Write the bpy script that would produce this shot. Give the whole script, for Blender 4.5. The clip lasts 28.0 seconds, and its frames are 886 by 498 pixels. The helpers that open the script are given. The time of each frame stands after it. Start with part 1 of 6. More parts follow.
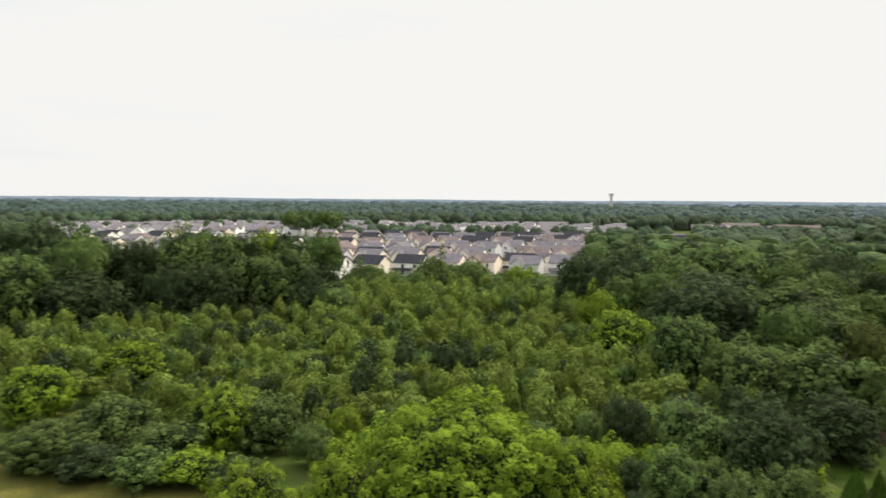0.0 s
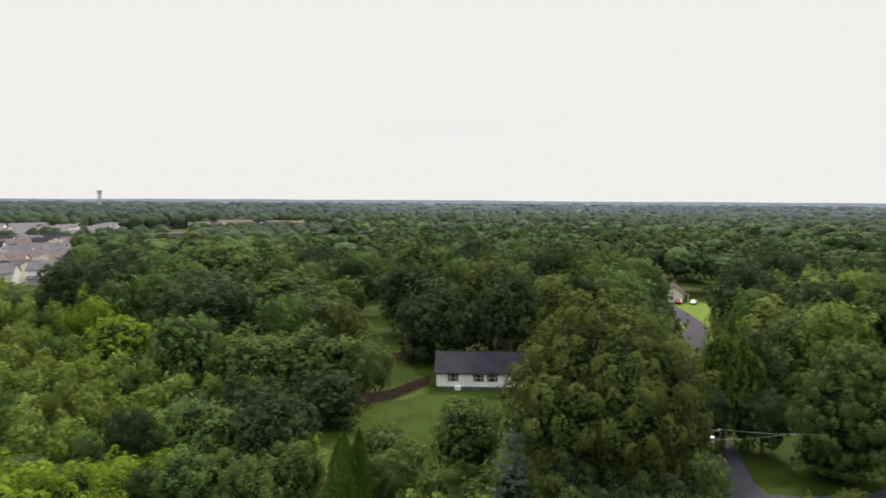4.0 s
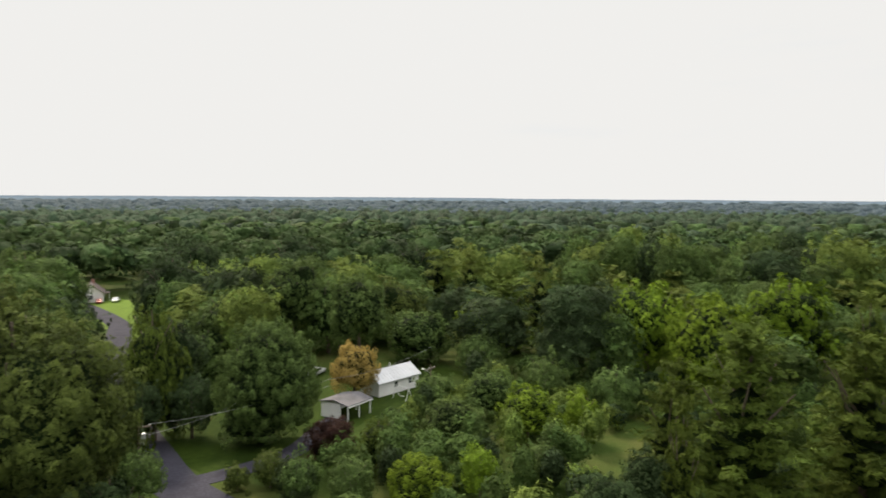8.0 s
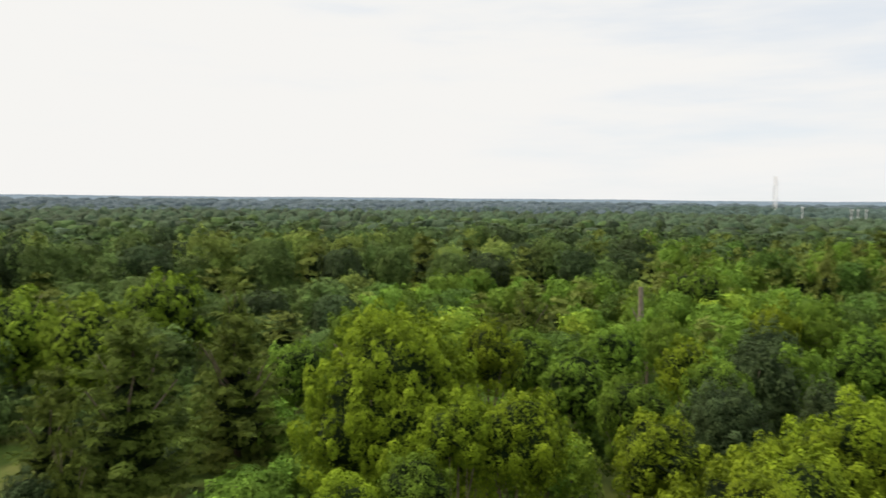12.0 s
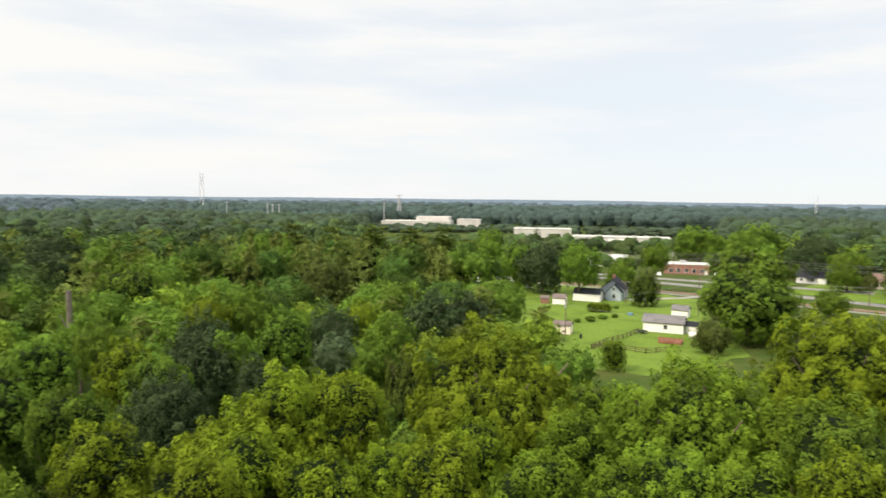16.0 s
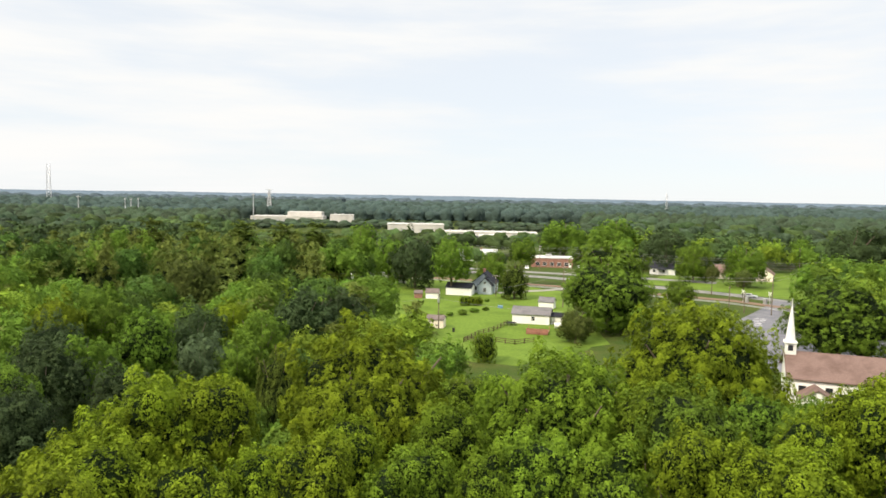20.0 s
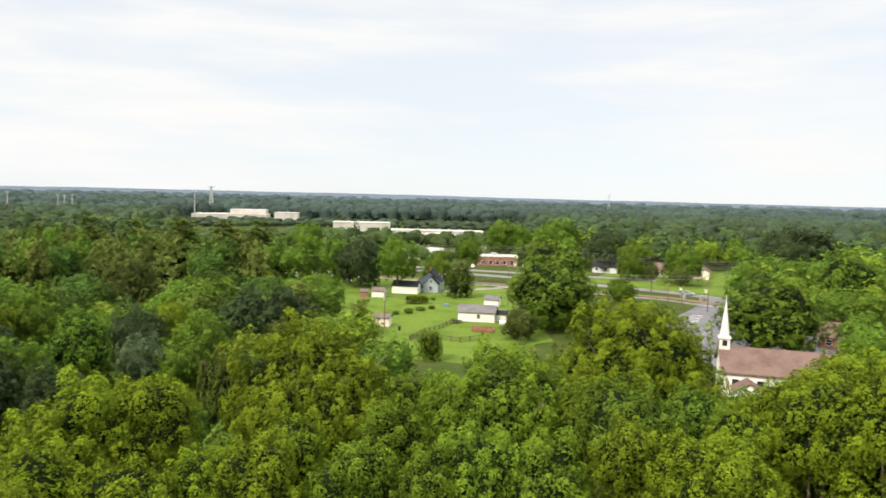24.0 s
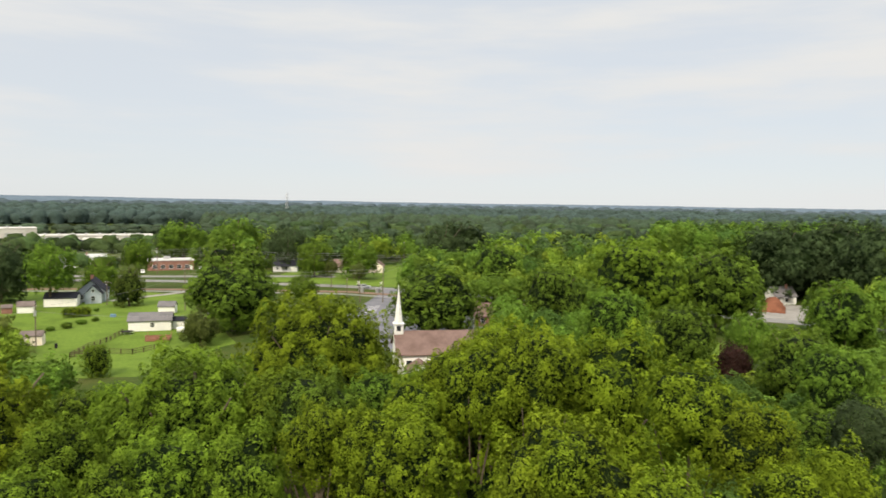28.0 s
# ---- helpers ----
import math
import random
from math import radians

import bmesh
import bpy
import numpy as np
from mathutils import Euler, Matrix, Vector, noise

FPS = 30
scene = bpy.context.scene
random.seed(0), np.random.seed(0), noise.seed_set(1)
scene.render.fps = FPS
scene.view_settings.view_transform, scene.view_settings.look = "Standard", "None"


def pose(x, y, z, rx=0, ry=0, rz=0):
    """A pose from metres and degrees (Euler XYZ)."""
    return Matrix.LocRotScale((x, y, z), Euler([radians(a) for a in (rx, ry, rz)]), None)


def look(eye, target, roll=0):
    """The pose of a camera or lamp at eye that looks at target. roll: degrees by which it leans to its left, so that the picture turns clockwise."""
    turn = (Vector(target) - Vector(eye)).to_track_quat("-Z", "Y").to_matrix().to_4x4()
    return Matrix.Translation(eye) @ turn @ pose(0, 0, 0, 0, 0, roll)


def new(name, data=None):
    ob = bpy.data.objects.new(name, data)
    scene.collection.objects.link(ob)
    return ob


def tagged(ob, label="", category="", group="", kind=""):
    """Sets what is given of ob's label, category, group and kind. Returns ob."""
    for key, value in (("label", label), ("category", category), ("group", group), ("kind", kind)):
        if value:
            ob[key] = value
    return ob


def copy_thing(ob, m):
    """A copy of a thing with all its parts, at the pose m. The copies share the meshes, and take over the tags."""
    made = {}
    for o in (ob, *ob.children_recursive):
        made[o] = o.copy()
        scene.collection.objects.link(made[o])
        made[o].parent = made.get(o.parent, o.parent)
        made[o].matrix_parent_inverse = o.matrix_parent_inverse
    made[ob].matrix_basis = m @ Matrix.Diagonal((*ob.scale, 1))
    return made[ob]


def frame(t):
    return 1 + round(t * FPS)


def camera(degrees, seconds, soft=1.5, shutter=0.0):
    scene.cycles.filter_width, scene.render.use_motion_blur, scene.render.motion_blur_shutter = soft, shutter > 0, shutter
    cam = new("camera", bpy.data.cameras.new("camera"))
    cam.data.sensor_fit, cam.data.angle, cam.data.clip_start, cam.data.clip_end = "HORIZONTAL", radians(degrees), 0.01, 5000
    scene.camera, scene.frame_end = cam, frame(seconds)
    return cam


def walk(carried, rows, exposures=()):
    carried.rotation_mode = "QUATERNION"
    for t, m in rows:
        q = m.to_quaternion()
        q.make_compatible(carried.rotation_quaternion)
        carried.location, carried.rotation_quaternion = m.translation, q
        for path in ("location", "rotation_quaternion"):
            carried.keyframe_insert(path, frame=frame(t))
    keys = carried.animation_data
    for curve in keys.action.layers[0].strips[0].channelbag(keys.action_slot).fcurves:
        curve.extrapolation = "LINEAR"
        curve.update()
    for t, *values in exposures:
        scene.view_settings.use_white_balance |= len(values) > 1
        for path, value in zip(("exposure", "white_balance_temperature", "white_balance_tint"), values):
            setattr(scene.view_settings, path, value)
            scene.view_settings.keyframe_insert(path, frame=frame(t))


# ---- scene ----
# ---- camera: a drone that hovers and turns; seconds, yaw, pitch, roll, place ----
PATH = [
    (0, -0.00, -4.09, 0.48, -0.00, -0.00, 33.00),
    (0.5, -5.25, -4.05, 0.52, -0.03, -0.07, 33.05),
    (1, -9.92, -4.03, 0.56, -0.06, -0.14, 33.09),
    (1.5, -14.31, -4.02, 0.59, -0.10, -0.23, 33.13),
    (2, -18.89, -4.00, 0.61, -0.14, -0.33, 33.15),
    (2.5, -23.39, -3.97, 0.63, -0.20, -0.43, 33.16),
    (4.5, -44.88, -4.00, 0.34, -0.29, -0.53, 33.16),
    (5, -49.98, -4.03, 0.34, -0.39, -0.61, 33.17),
    (5.5, -56.81, -4.04, 0.34, -0.49, -0.70, 33.19),
    (6, -62.30, -4.08, 0.34, -0.59, -0.77, 33.22),
    (6.5, -67.34, -4.11, 0.32, -0.67, -0.83, 33.26),
    (7, -72.54, -4.15, 0.30, -0.74, -0.89, 33.30),
    (7.5, -78.95, -4.18, 0.34, -0.83, -0.92, 33.33),
    (8, -84.97, -4.19, 0.34, -0.94, -0.93, 33.36),
    (8.5, -89.36, -4.20, 0.35, -1.06, -0.91, 33.39),
    (9, -93.58, -4.22, 0.47, -1.21, -0.88, 33.40),
    (9.5, -99.81, -4.20, 0.54, -1.36, -0.84, 33.42),
    (10, -107.83, -4.18, 0.47, -1.52, -0.78, 33.45),
    (10.5, -114.38, -4.19, 0.48, -1.67, -0.70, 33.47),
    (11, -121.16, -4.19, 0.51, -1.80, -0.59, 33.50),
    (11.5, -127.31, -4.20, 0.57, -1.92, -0.44, 33.54),
    (12, -133.55, -4.19, 0.58, -2.03, -0.28, 33.59),
    (12.5, -140.43, -4.19, 0.62, -2.12, -0.12, 33.63),
    (13, -147.58, -4.15, 0.63, -2.18, 0.02, 33.67),
    (13.5, -154.61, -4.13, 0.60, -2.22, 0.15, 33.70),
    (15.5, -173.36, -4.09, 0.60, -2.23, 0.27, 33.72),
    (16, -178.02, -4.07, 0.67, -2.24, 0.38, 33.74),
    (16.5, -182.93, -4.08, 0.63, -2.24, 0.48, 33.77),
    (17, -186.74, -4.09, 0.61, -2.24, 0.55, 33.79),
    (17.5, -188.67, -4.12, 0.69, -2.23, 0.60, 33.82),
    (18, -188.46, -4.17, 0.74, -2.22, 0.62, 33.84),
    (18.5, -188.22, -4.22, 0.77, -2.21, 0.62, 33.86),
    (19, -188.01, -4.25, 0.86, -2.22, 0.61, 33.88),
    (19.5, -188.12, -4.28, 0.98, -2.23, 0.60, 33.89),
    (20, -188.41, -4.31, 0.98, -2.25, 0.60, 33.89),
    (20.5, -188.75, -4.32, 1.06, -2.27, 0.61, 33.90),
    (22.5, -189.54, -4.37, 1.24, -2.29, 0.64, 33.89),
    (23, -190.95, -4.35, 1.26, -2.30, 0.68, 33.88),
    (23.5, -190.80, -4.39, 1.32, -2.32, 0.75, 33.87),
    (24, -192.82, -4.33, 1.39, -2.33, 0.84, 33.85),
    (24.5, -196.45, -4.23, 1.32, -2.32, 0.95, 33.82),
    (25, -199.82, -4.15, 1.29, -2.28, 1.06, 33.78),
    (25.5, -202.60, -4.09, 1.27, -2.22, 1.19, 33.73),
    (26, -205.03, -4.03, 1.23, -2.14, 1.32, 33.68),
    (26.5, -208.19, -3.96, 1.16, -2.04, 1.45, 33.63),
    (27, -211.99, -3.90, 1.03, -1.93, 1.60, 33.57),
    (27.5, -215.53, -3.84, 1.02, -1.82, 1.75, 33.52),
    (28, -218.75, -3.82, 0.90, -1.71, 1.90, 33.48),
]
EXPOSURES = [(0.0, -0.06), (2.5, -0.1), (4.5, -0.14), (7.0, -0.14), (9.0, -0.13), (12.0, -0.06), (15.5, 0.02), (18.0, 0.06), (21.0, 0.06), (24.0, 0.06), (25.0, 0.0), (26.5, -0.16), (28.0, -0.22)]
cam = camera(64.89, 28.0, 1.6, 0.4)
walk(cam, [(t, pose(x, y, z, 90 + p, 0, w) @ pose(0, 0, 0, 0, 0, r)) for t, w, p, r, x, y, z in PATH], EXPOSURES)

# ---- world, sun ----
SUN_HEADING, SUN_HEIGHT = 58.0, 43.0
world = bpy.data.worlds.new("world")
scene.world = world
world.use_nodes = True
wn, wl = world.node_tree.nodes, world.node_tree.links
wn.clear()
w_out = wn.new("ShaderNodeOutputWorld")
sky = wn.new("ShaderNodeTexSky")
sky.sky_type = "NISHITA"
sky.sun_disc = False
sky.sun_elevation = radians(SUN_HEIGHT)
sky.sun_rotation = radians(SUN_HEADING)
sky.air_density, sky.dust_density, sky.ozone_density = 1.0, 0.2, 4.0
sky_bg = wn.new("ShaderNodeBackground")
sky_bg.inputs[1].default_value = 0.15
wl.new(sky.outputs[0], sky_bg.inputs[0])
cloud_bg = wn.new("ShaderNodeBackground")
coord = wn.new("ShaderNodeTexCoord")
flat = wn.new("ShaderNodeMapping")
flat.inputs["Scale"].default_value = (1.0, 1.0, 7.0)
wl.new(coord.outputs["Generated"], flat.inputs[0])
puffs = wn.new("ShaderNodeTexNoise")
puffs.inputs["Scale"].default_value = 2.2
puffs.inputs["Detail"].default_value = 5
puffs.inputs["Roughness"].default_value = 0.55
wl.new(flat.outputs[0], puffs.inputs[0])
# thinner cloud on the side away from the sun
split = wn.new("ShaderNodeVectorMath")
split.operation = "DOT_PRODUCT"
wl.new(coord.outputs["Generated"], split.inputs[0])
split.inputs[1].default_value = (math.sin(radians(SUN_HEADING - 12)) * 0.95, math.cos(radians(SUN_HEADING - 12)) * 0.95, 0.9)
cover = wn.new("ShaderNodeMath")
cover.operation = "MULTIPLY_ADD"
cover.inputs[1].default_value = 0.24
wl.new(split.outputs["Value"], cover.inputs[0])
wl.new(puffs.outputs[0], cover.inputs[2])
# white cloud, with greyer and faintly violet streaks where it is thin
tint = wn.new("ShaderNodeMapRange")
tint.interpolation_type = "SMOOTHSTEP"
tint.inputs[1].default_value, tint.inputs[2].default_value = 0.22, 0.6
wl.new(cover.outputs[0], tint.inputs[0])
streaks = wn.new("ShaderNodeMix")
streaks.data_type = "RGBA"
wl.new(tint.outputs[0], streaks.inputs[0])
streaks.inputs[6].default_value, streaks.inputs[7].default_value = (0.9, 0.935, 0.965, 1), (1.0, 0.99, 0.965, 1)
wl.new(streaks.outputs[2], cloud_bg.inputs[0])
# an overcast sky is brighter overhead than near the horizon
height = wn.new("ShaderNodeSeparateXYZ")
wl.new(coord.outputs["Generated"], height.inputs[0])
zenith = wn.new("ShaderNodeMapRange")
zenith.interpolation_type = "SMOOTHSTEP"
zenith.inputs[1].default_value, zenith.inputs[2].default_value = 0.27, 1.0
zenith.inputs[3].default_value, zenith.inputs[4].default_value = 0.96, 2.4
wl.new(height.outputs[2], zenith.inputs[0])
wl.new(zenith.outputs[0], cloud_bg.inputs[1])
veil = wn.new("ShaderNodeMapRange")
veil.interpolation_type = "SMOOTHSTEP"
veil.inputs[1].default_value, veil.inputs[2].default_value = 0.24, 0.52
veil.inputs[3].default_value, veil.inputs[4].default_value = 0.87, 1.0
wl.new(cover.outputs[0], veil.inputs[0])
w_mix = wn.new("ShaderNodeMixShader")
wl.new(veil.outputs[0], w_mix.inputs[0])
wl.new(sky_bg.outputs[0], w_mix.inputs[1])
wl.new(cloud_bg.outputs[0], w_mix.inputs[2])
wl.new(w_mix.outputs[0], w_out.inputs[0])

sun = new("sun", bpy.data.lights.new("sun", "SUN"))
sun.data.energy, sun.data.angle, sun.data.color = 4.4, radians(7), (1.0, 0.87, 0.66)
sh, se = radians(SUN_HEADING), radians(SUN_HEIGHT)
sun.matrix_world = look((math.sin(sh) * math.cos(se) * 300, math.cos(sh) * math.cos(se) * 300, math.sin(se) * 300), (0, 0, 0))

# ---- materials ----
def nodes_of(name):
    m = bpy.data.materials.new(name)
    m.use_nodes = True
    n, l = m.node_tree.nodes, m.node_tree.links
    n.clear()
    out = n.new("ShaderNodeOutputMaterial")
    return m, n, l, out


def mix_colour(n, l, fac, a, b):
    """A colour mix; fac, a and b are sockets or values."""
    mx = n.new("ShaderNodeMix")
    mx.data_type = "RGBA"
    for sock, v in ((mx.inputs[0], fac), (mx.inputs[6], a), (mx.inputs[7], b)):
        if isinstance(v, bpy.types.NodeSocket):
            l.new(v, sock)
        elif isinstance(v, tuple):
            sock.default_value = (*v, 1)
        else:
            sock.default_value = v
    return mx.outputs[2]


def noise_at(n, l, scale, detail=3.0, rough=0.6, space="Object"):
    tx = n.new("ShaderNodeTexNoise")
    tx.inputs["Scale"].default_value, tx.inputs["Detail"].default_value = scale, detail
    tx.inputs["Roughness"].default_value = rough
    if space == "World":
        g = n.new("ShaderNodeNewGeometry")
        l.new(g.outputs["Position"], tx.inputs["Vector"])
    else:
        c = n.new("ShaderNodeTexCoord")
        l.new(c.outputs["Object"], tx.inputs["Vector"])
    return tx.outputs[0]


def stretch(n, l, sock, lo, hi):
    r = n.new("ShaderNodeMapRange")
    r.inputs[1].default_value, r.inputs[2].default_value = lo, hi
    l.new(sock, r.inputs[0])
    return r.outputs[0]


def leaf_material(name, deep, light, see=0.3, per_tree=0.5, cell=0.0, relief=0.0, leaf=0.0, grain=2.2):
    """Foliage: leaf to leaf, tree to tree and patch to patch variation, with light passing through. leaf: the size of single leaves, with gaps between them."""
    m, n, l, out = nodes_of(name)
    geo = n.new("ShaderNodeNewGeometry")
    # tone per face: fresh growth at the tips, painted shade further in
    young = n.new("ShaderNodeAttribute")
    young.attribute_name = "growth_and_shade"
    speck = noise_at(n, l, grain, 3, 0.7, "World")
    both = n.new("ShaderNodeMath")
    both.operation = "MULTIPLY_ADD"
    both.inputs[1].default_value = 0.7
    l.new(stretch(n, l, speck, 0.2, 1.7), both.inputs[2])
    single = None
    if leaf:
        single = n.new("ShaderNodeTexVoronoi")
        single.inputs["Scale"].default_value = 1 / leaf
        l.new(geo.outputs["Position"], single.inputs["Vector"])
        sp = n.new("ShaderNodeSeparateColor")
        l.new(single.outputs["Color"], sp.inputs[0])
        av = n.new("ShaderNodeMath")
        av.operation = "MULTIPLY_ADD"
        av.inputs[1].default_value = 0.3
        half_ = n.new("ShaderNodeMath")
        half_.operation = "MULTIPLY"
        half_.inputs[1].default_value = 0.85
        l.new(young.outputs["Fac"], half_.inputs[0])
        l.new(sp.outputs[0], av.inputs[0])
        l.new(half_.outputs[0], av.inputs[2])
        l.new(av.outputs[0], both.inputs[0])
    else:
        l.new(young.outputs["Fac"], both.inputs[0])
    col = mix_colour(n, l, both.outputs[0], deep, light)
    if cell:
        cells = n.new("ShaderNodeTexVoronoi")
        cells.inputs["Scale"].default_value = cell
        l.new(geo.outputs["Position"], cells.inputs["Vector"])
        sep = n.new("ShaderNodeSeparateColor")
        l.new(cells.outputs["Color"], sep.inputs[0])
        tree_rand = sep.outputs[0]
    else:
        info = n.new("ShaderNodeObjectInfo")
        tree_rand = info.outputs["Random"]
    hs = n.new("ShaderNodeHueSaturation")
    hue = n.new("ShaderNodeMapRange")
    hue.inputs[3].default_value, hue.inputs[4].default_value = 0.5 - 0.006 * per_tree, 0.5 + 0.018 * per_tree
    l.new(tree_rand, hue.inputs[0])
    val = n.new("ShaderNodeMapRange")
    val.inputs[3].default_value, val.inputs[4].default_value = 0.78 - 0.32 * per_tree, 0.78 + 0.32 * per_tree
    wide = noise_at(n, l, 0.25, 2, 0.5, "World")
    add = n.new("ShaderNodeMath")
    add.operation = "MULTIPLY_ADD"
    add.inputs[1].default_value = 0.6
    l.new(tree_rand, add.inputs[0])
    half = n.new("ShaderNodeMath")
    half.operation = "MULTIPLY"
    half.inputs[1].default_value = 0.4
    l.new(wide, half.inputs[0])
    l.new(half.outputs[0], add.inputs[2])
    l.new(add.outputs[0], val.inputs[0])
    l.new(hue.outputs[0], hs.inputs["Hue"])
    l.new(val.outputs[0], hs.inputs["Value"])
    l.new(col, hs.inputs["Color"])
    p = n.new("ShaderNodeBsdfPrincipled")
    p.inputs["Roughness"].default_value = 0.8
    p.inputs["Specular IOR Level"].default_value = 0.08
    l.new(hs.outputs[0], p.inputs["Base Color"])
    if relief:
        bp = n.new("ShaderNodeBump")
        bp.inputs["Strength"].default_value, bp.inputs["Distance"].default_value = 1.0, relief
        l.new(noise_at(n, l, 0.9 / relief, 4, 0.7, "World"), bp.inputs["Height"])
        l.new(bp.outputs[0], p.inputs["Normal"])
    last = p
    if see:
        t = n.new("ShaderNodeBsdfTranslucent")
        l.new(hs.outputs[0], t.inputs[0])
        mx = n.new("ShaderNodeMixShader")
        mx.inputs[0].default_value = see
        l.new(p.outputs[0], mx.inputs[1])
        l.new(t.outputs[0], mx.inputs[2])
        last = mx
    if leaf:
        gap = n.new("ShaderNodeMath")
        gap.operation = "GREATER_THAN"
        gap.inputs[1].default_value = 0.58
        l.new(single.outputs["Distance"], gap.inputs[0])
        clear = n.new("ShaderNodeBsdfTransparent")
        cut = n.new("ShaderNodeMixShader")
        l.new(gap.outputs[0], cut.inputs[0])
        l.new(last.outputs[0], cut.inputs[1])
        l.new(clear.outputs[0], cut.inputs[2])
        last = cut
    l.new(last.outputs[0], out.inputs[0])
    return m


def surface(name, a, b, scale=1.0, rough=0.8, bump=0.2, metal=0.0, grime=0.25, space="World"):
    """A worn surface: fine grain and broad stains between two colours, with a little relief."""
    m, n, l, out = nodes_of(name)
    fine = noise_at(n, l, scale * 6, 4, 0.65, space)
    broad = noise_at(n, l, scale * 0.5, 3, 0.6, space)
    col = mix_colour(n, l, stretch(n, l, fine, 0.3, 0.7), a, b)
    dirt = tuple(v * (1 - grime) for v in a)
    col = mix_colour(n, l, stretch(n, l, broad, 0.45, 0.75), col, dirt)
    p = n.new("ShaderNodeBsdfPrincipled")
    p.inputs["Specular IOR Level"].default_value = 0.12 if rough > 0.85 else 0.5
    p.inputs["Roughness"].default_value, p.inputs["Metallic"].default_value = rough, metal
    l.new(col, p.inputs["Base Color"])
    if bump:
        bp = n.new("ShaderNodeBump")
        bp.inputs["Strength"].default_value = bump
        bp.inputs["Distance"].default_value = 0.02
        l.new(fine, bp.inputs["Height"])
        l.new(bp.outputs[0], p.inputs["Normal"])
    l.new(p.outputs[0], out.inputs[0])
    return m


def glass_material(name):
    m, n, l, out = nodes_of(name)
    p = n.new("ShaderNodeBsdfPrincipled")
    p.inputs["Base Color"].default_value = (0.02, 0.025, 0.03, 1)
    p.inputs["Roughness"].default_value = 0.08
    l.new(p.outputs[0], out.inputs[0])
    return m


def ground_material():
    m, n, l, out = nodes_of("ground")
    fine = noise_at(n, l, 1.2, 5, 0.7, "World")
    mid = noise_at(n, l, 0.12, 4, 0.6, "World")
    broad = noise_at(n, l, 0.022, 3, 0.5, "World")
    grass = mix_colour(n, l, stretch(n, l, fine, 0.3, 0.7), (0.030, 0.053, 0.008), (0.051, 0.081, 0.015))
    dry = mix_colour(n, l, stretch(n, l, mid, 0.42, 0.68), grass, (0.072, 0.081, 0.021))
    col = mix_colour(n, l, stretch(n, l, broad, 0.55, 0.75), dry, (0.033, 0.060, 0.011))
    p = n.new("ShaderNodeBsdfPrincipled")
    p.inputs["Roughness"].default_value = 0.95
    p.inputs["Specular IOR Level"].default_value = 0.1
    l.new(col, p.inputs["Base Color"])
    bp = n.new("ShaderNodeBump")
    bp.inputs["Strength"].default_value, bp.inputs["Distance"].default_value = 0.7, 0.15
    l.new(fine, bp.inputs["Height"])
    l.new(bp.outputs[0], p.inputs["Normal"])
    l.new(p.outputs[0], out.inputs[0])
    return m


# deep tone, light tone, see-through; deep is lowered to paint shade inside tufts
LEAF_TONES = {
    "bright": ((0.011, 0.027, 0.003), (0.275, 0.37, 0.021), 0.25),
    "lime": ((0.013, 0.032, 0.004), (0.235, 0.35, 0.028), 0.25),
    "mid": ((0.014, 0.033, 0.005), (0.194, 0.312, 0.033), 0.22),
    "fresh": ((0.021, 0.045, 0.005), (0.304, 0.425, 0.038), 0.25),
    # green and dark are greyed: veiling haze put into the leaf colour
    "green": ((0.016, 0.032, 0.011), (0.183, 0.264, 0.070), 0.22),
    "dark": ((0.008, 0.017, 0.006), (0.090, 0.133, 0.051), 0.2),
    "olive": ((0.008, 0.017, 0.006), (0.165, 0.205, 0.045), 0.18),
    "grey": ((0.017, 0.030, 0.014), (0.140, 0.200, 0.090), 0.25),
    "pine": ((0.014, 0.025, 0.005), (0.157, 0.212, 0.034), 0.2),
    "spruce": ((0.048, 0.063, 0.051), (0.150, 0.180, 0.156), 0.12),
    "column": ((0.025, 0.06, 0.008), (0.1, 0.185, 0.022), 0.25),
    "golden": ((0.24, 0.17, 0.04), (0.68, 0.5, 0.15), 0.25),
    "purple": ((0.027, 0.016, 0.014), (0.075, 0.036, 0.028), 0.25),
}
LEAF = {key: leaf_material("leaf_" + key, a, b, see, 0.55, 0.0, 0.0, 0.1) for key, (a, b, see) in LEAF_TONES.items()}
# near-black green for crown cores: shade between the leaf clumps, painted in
INNER_SHADE = leaf_material("inner_foliage_shade", (0.006, 0.014, 0.003), (0.02, 0.036, 0.007), 0.0, 0.5, 0.0, 0.4)
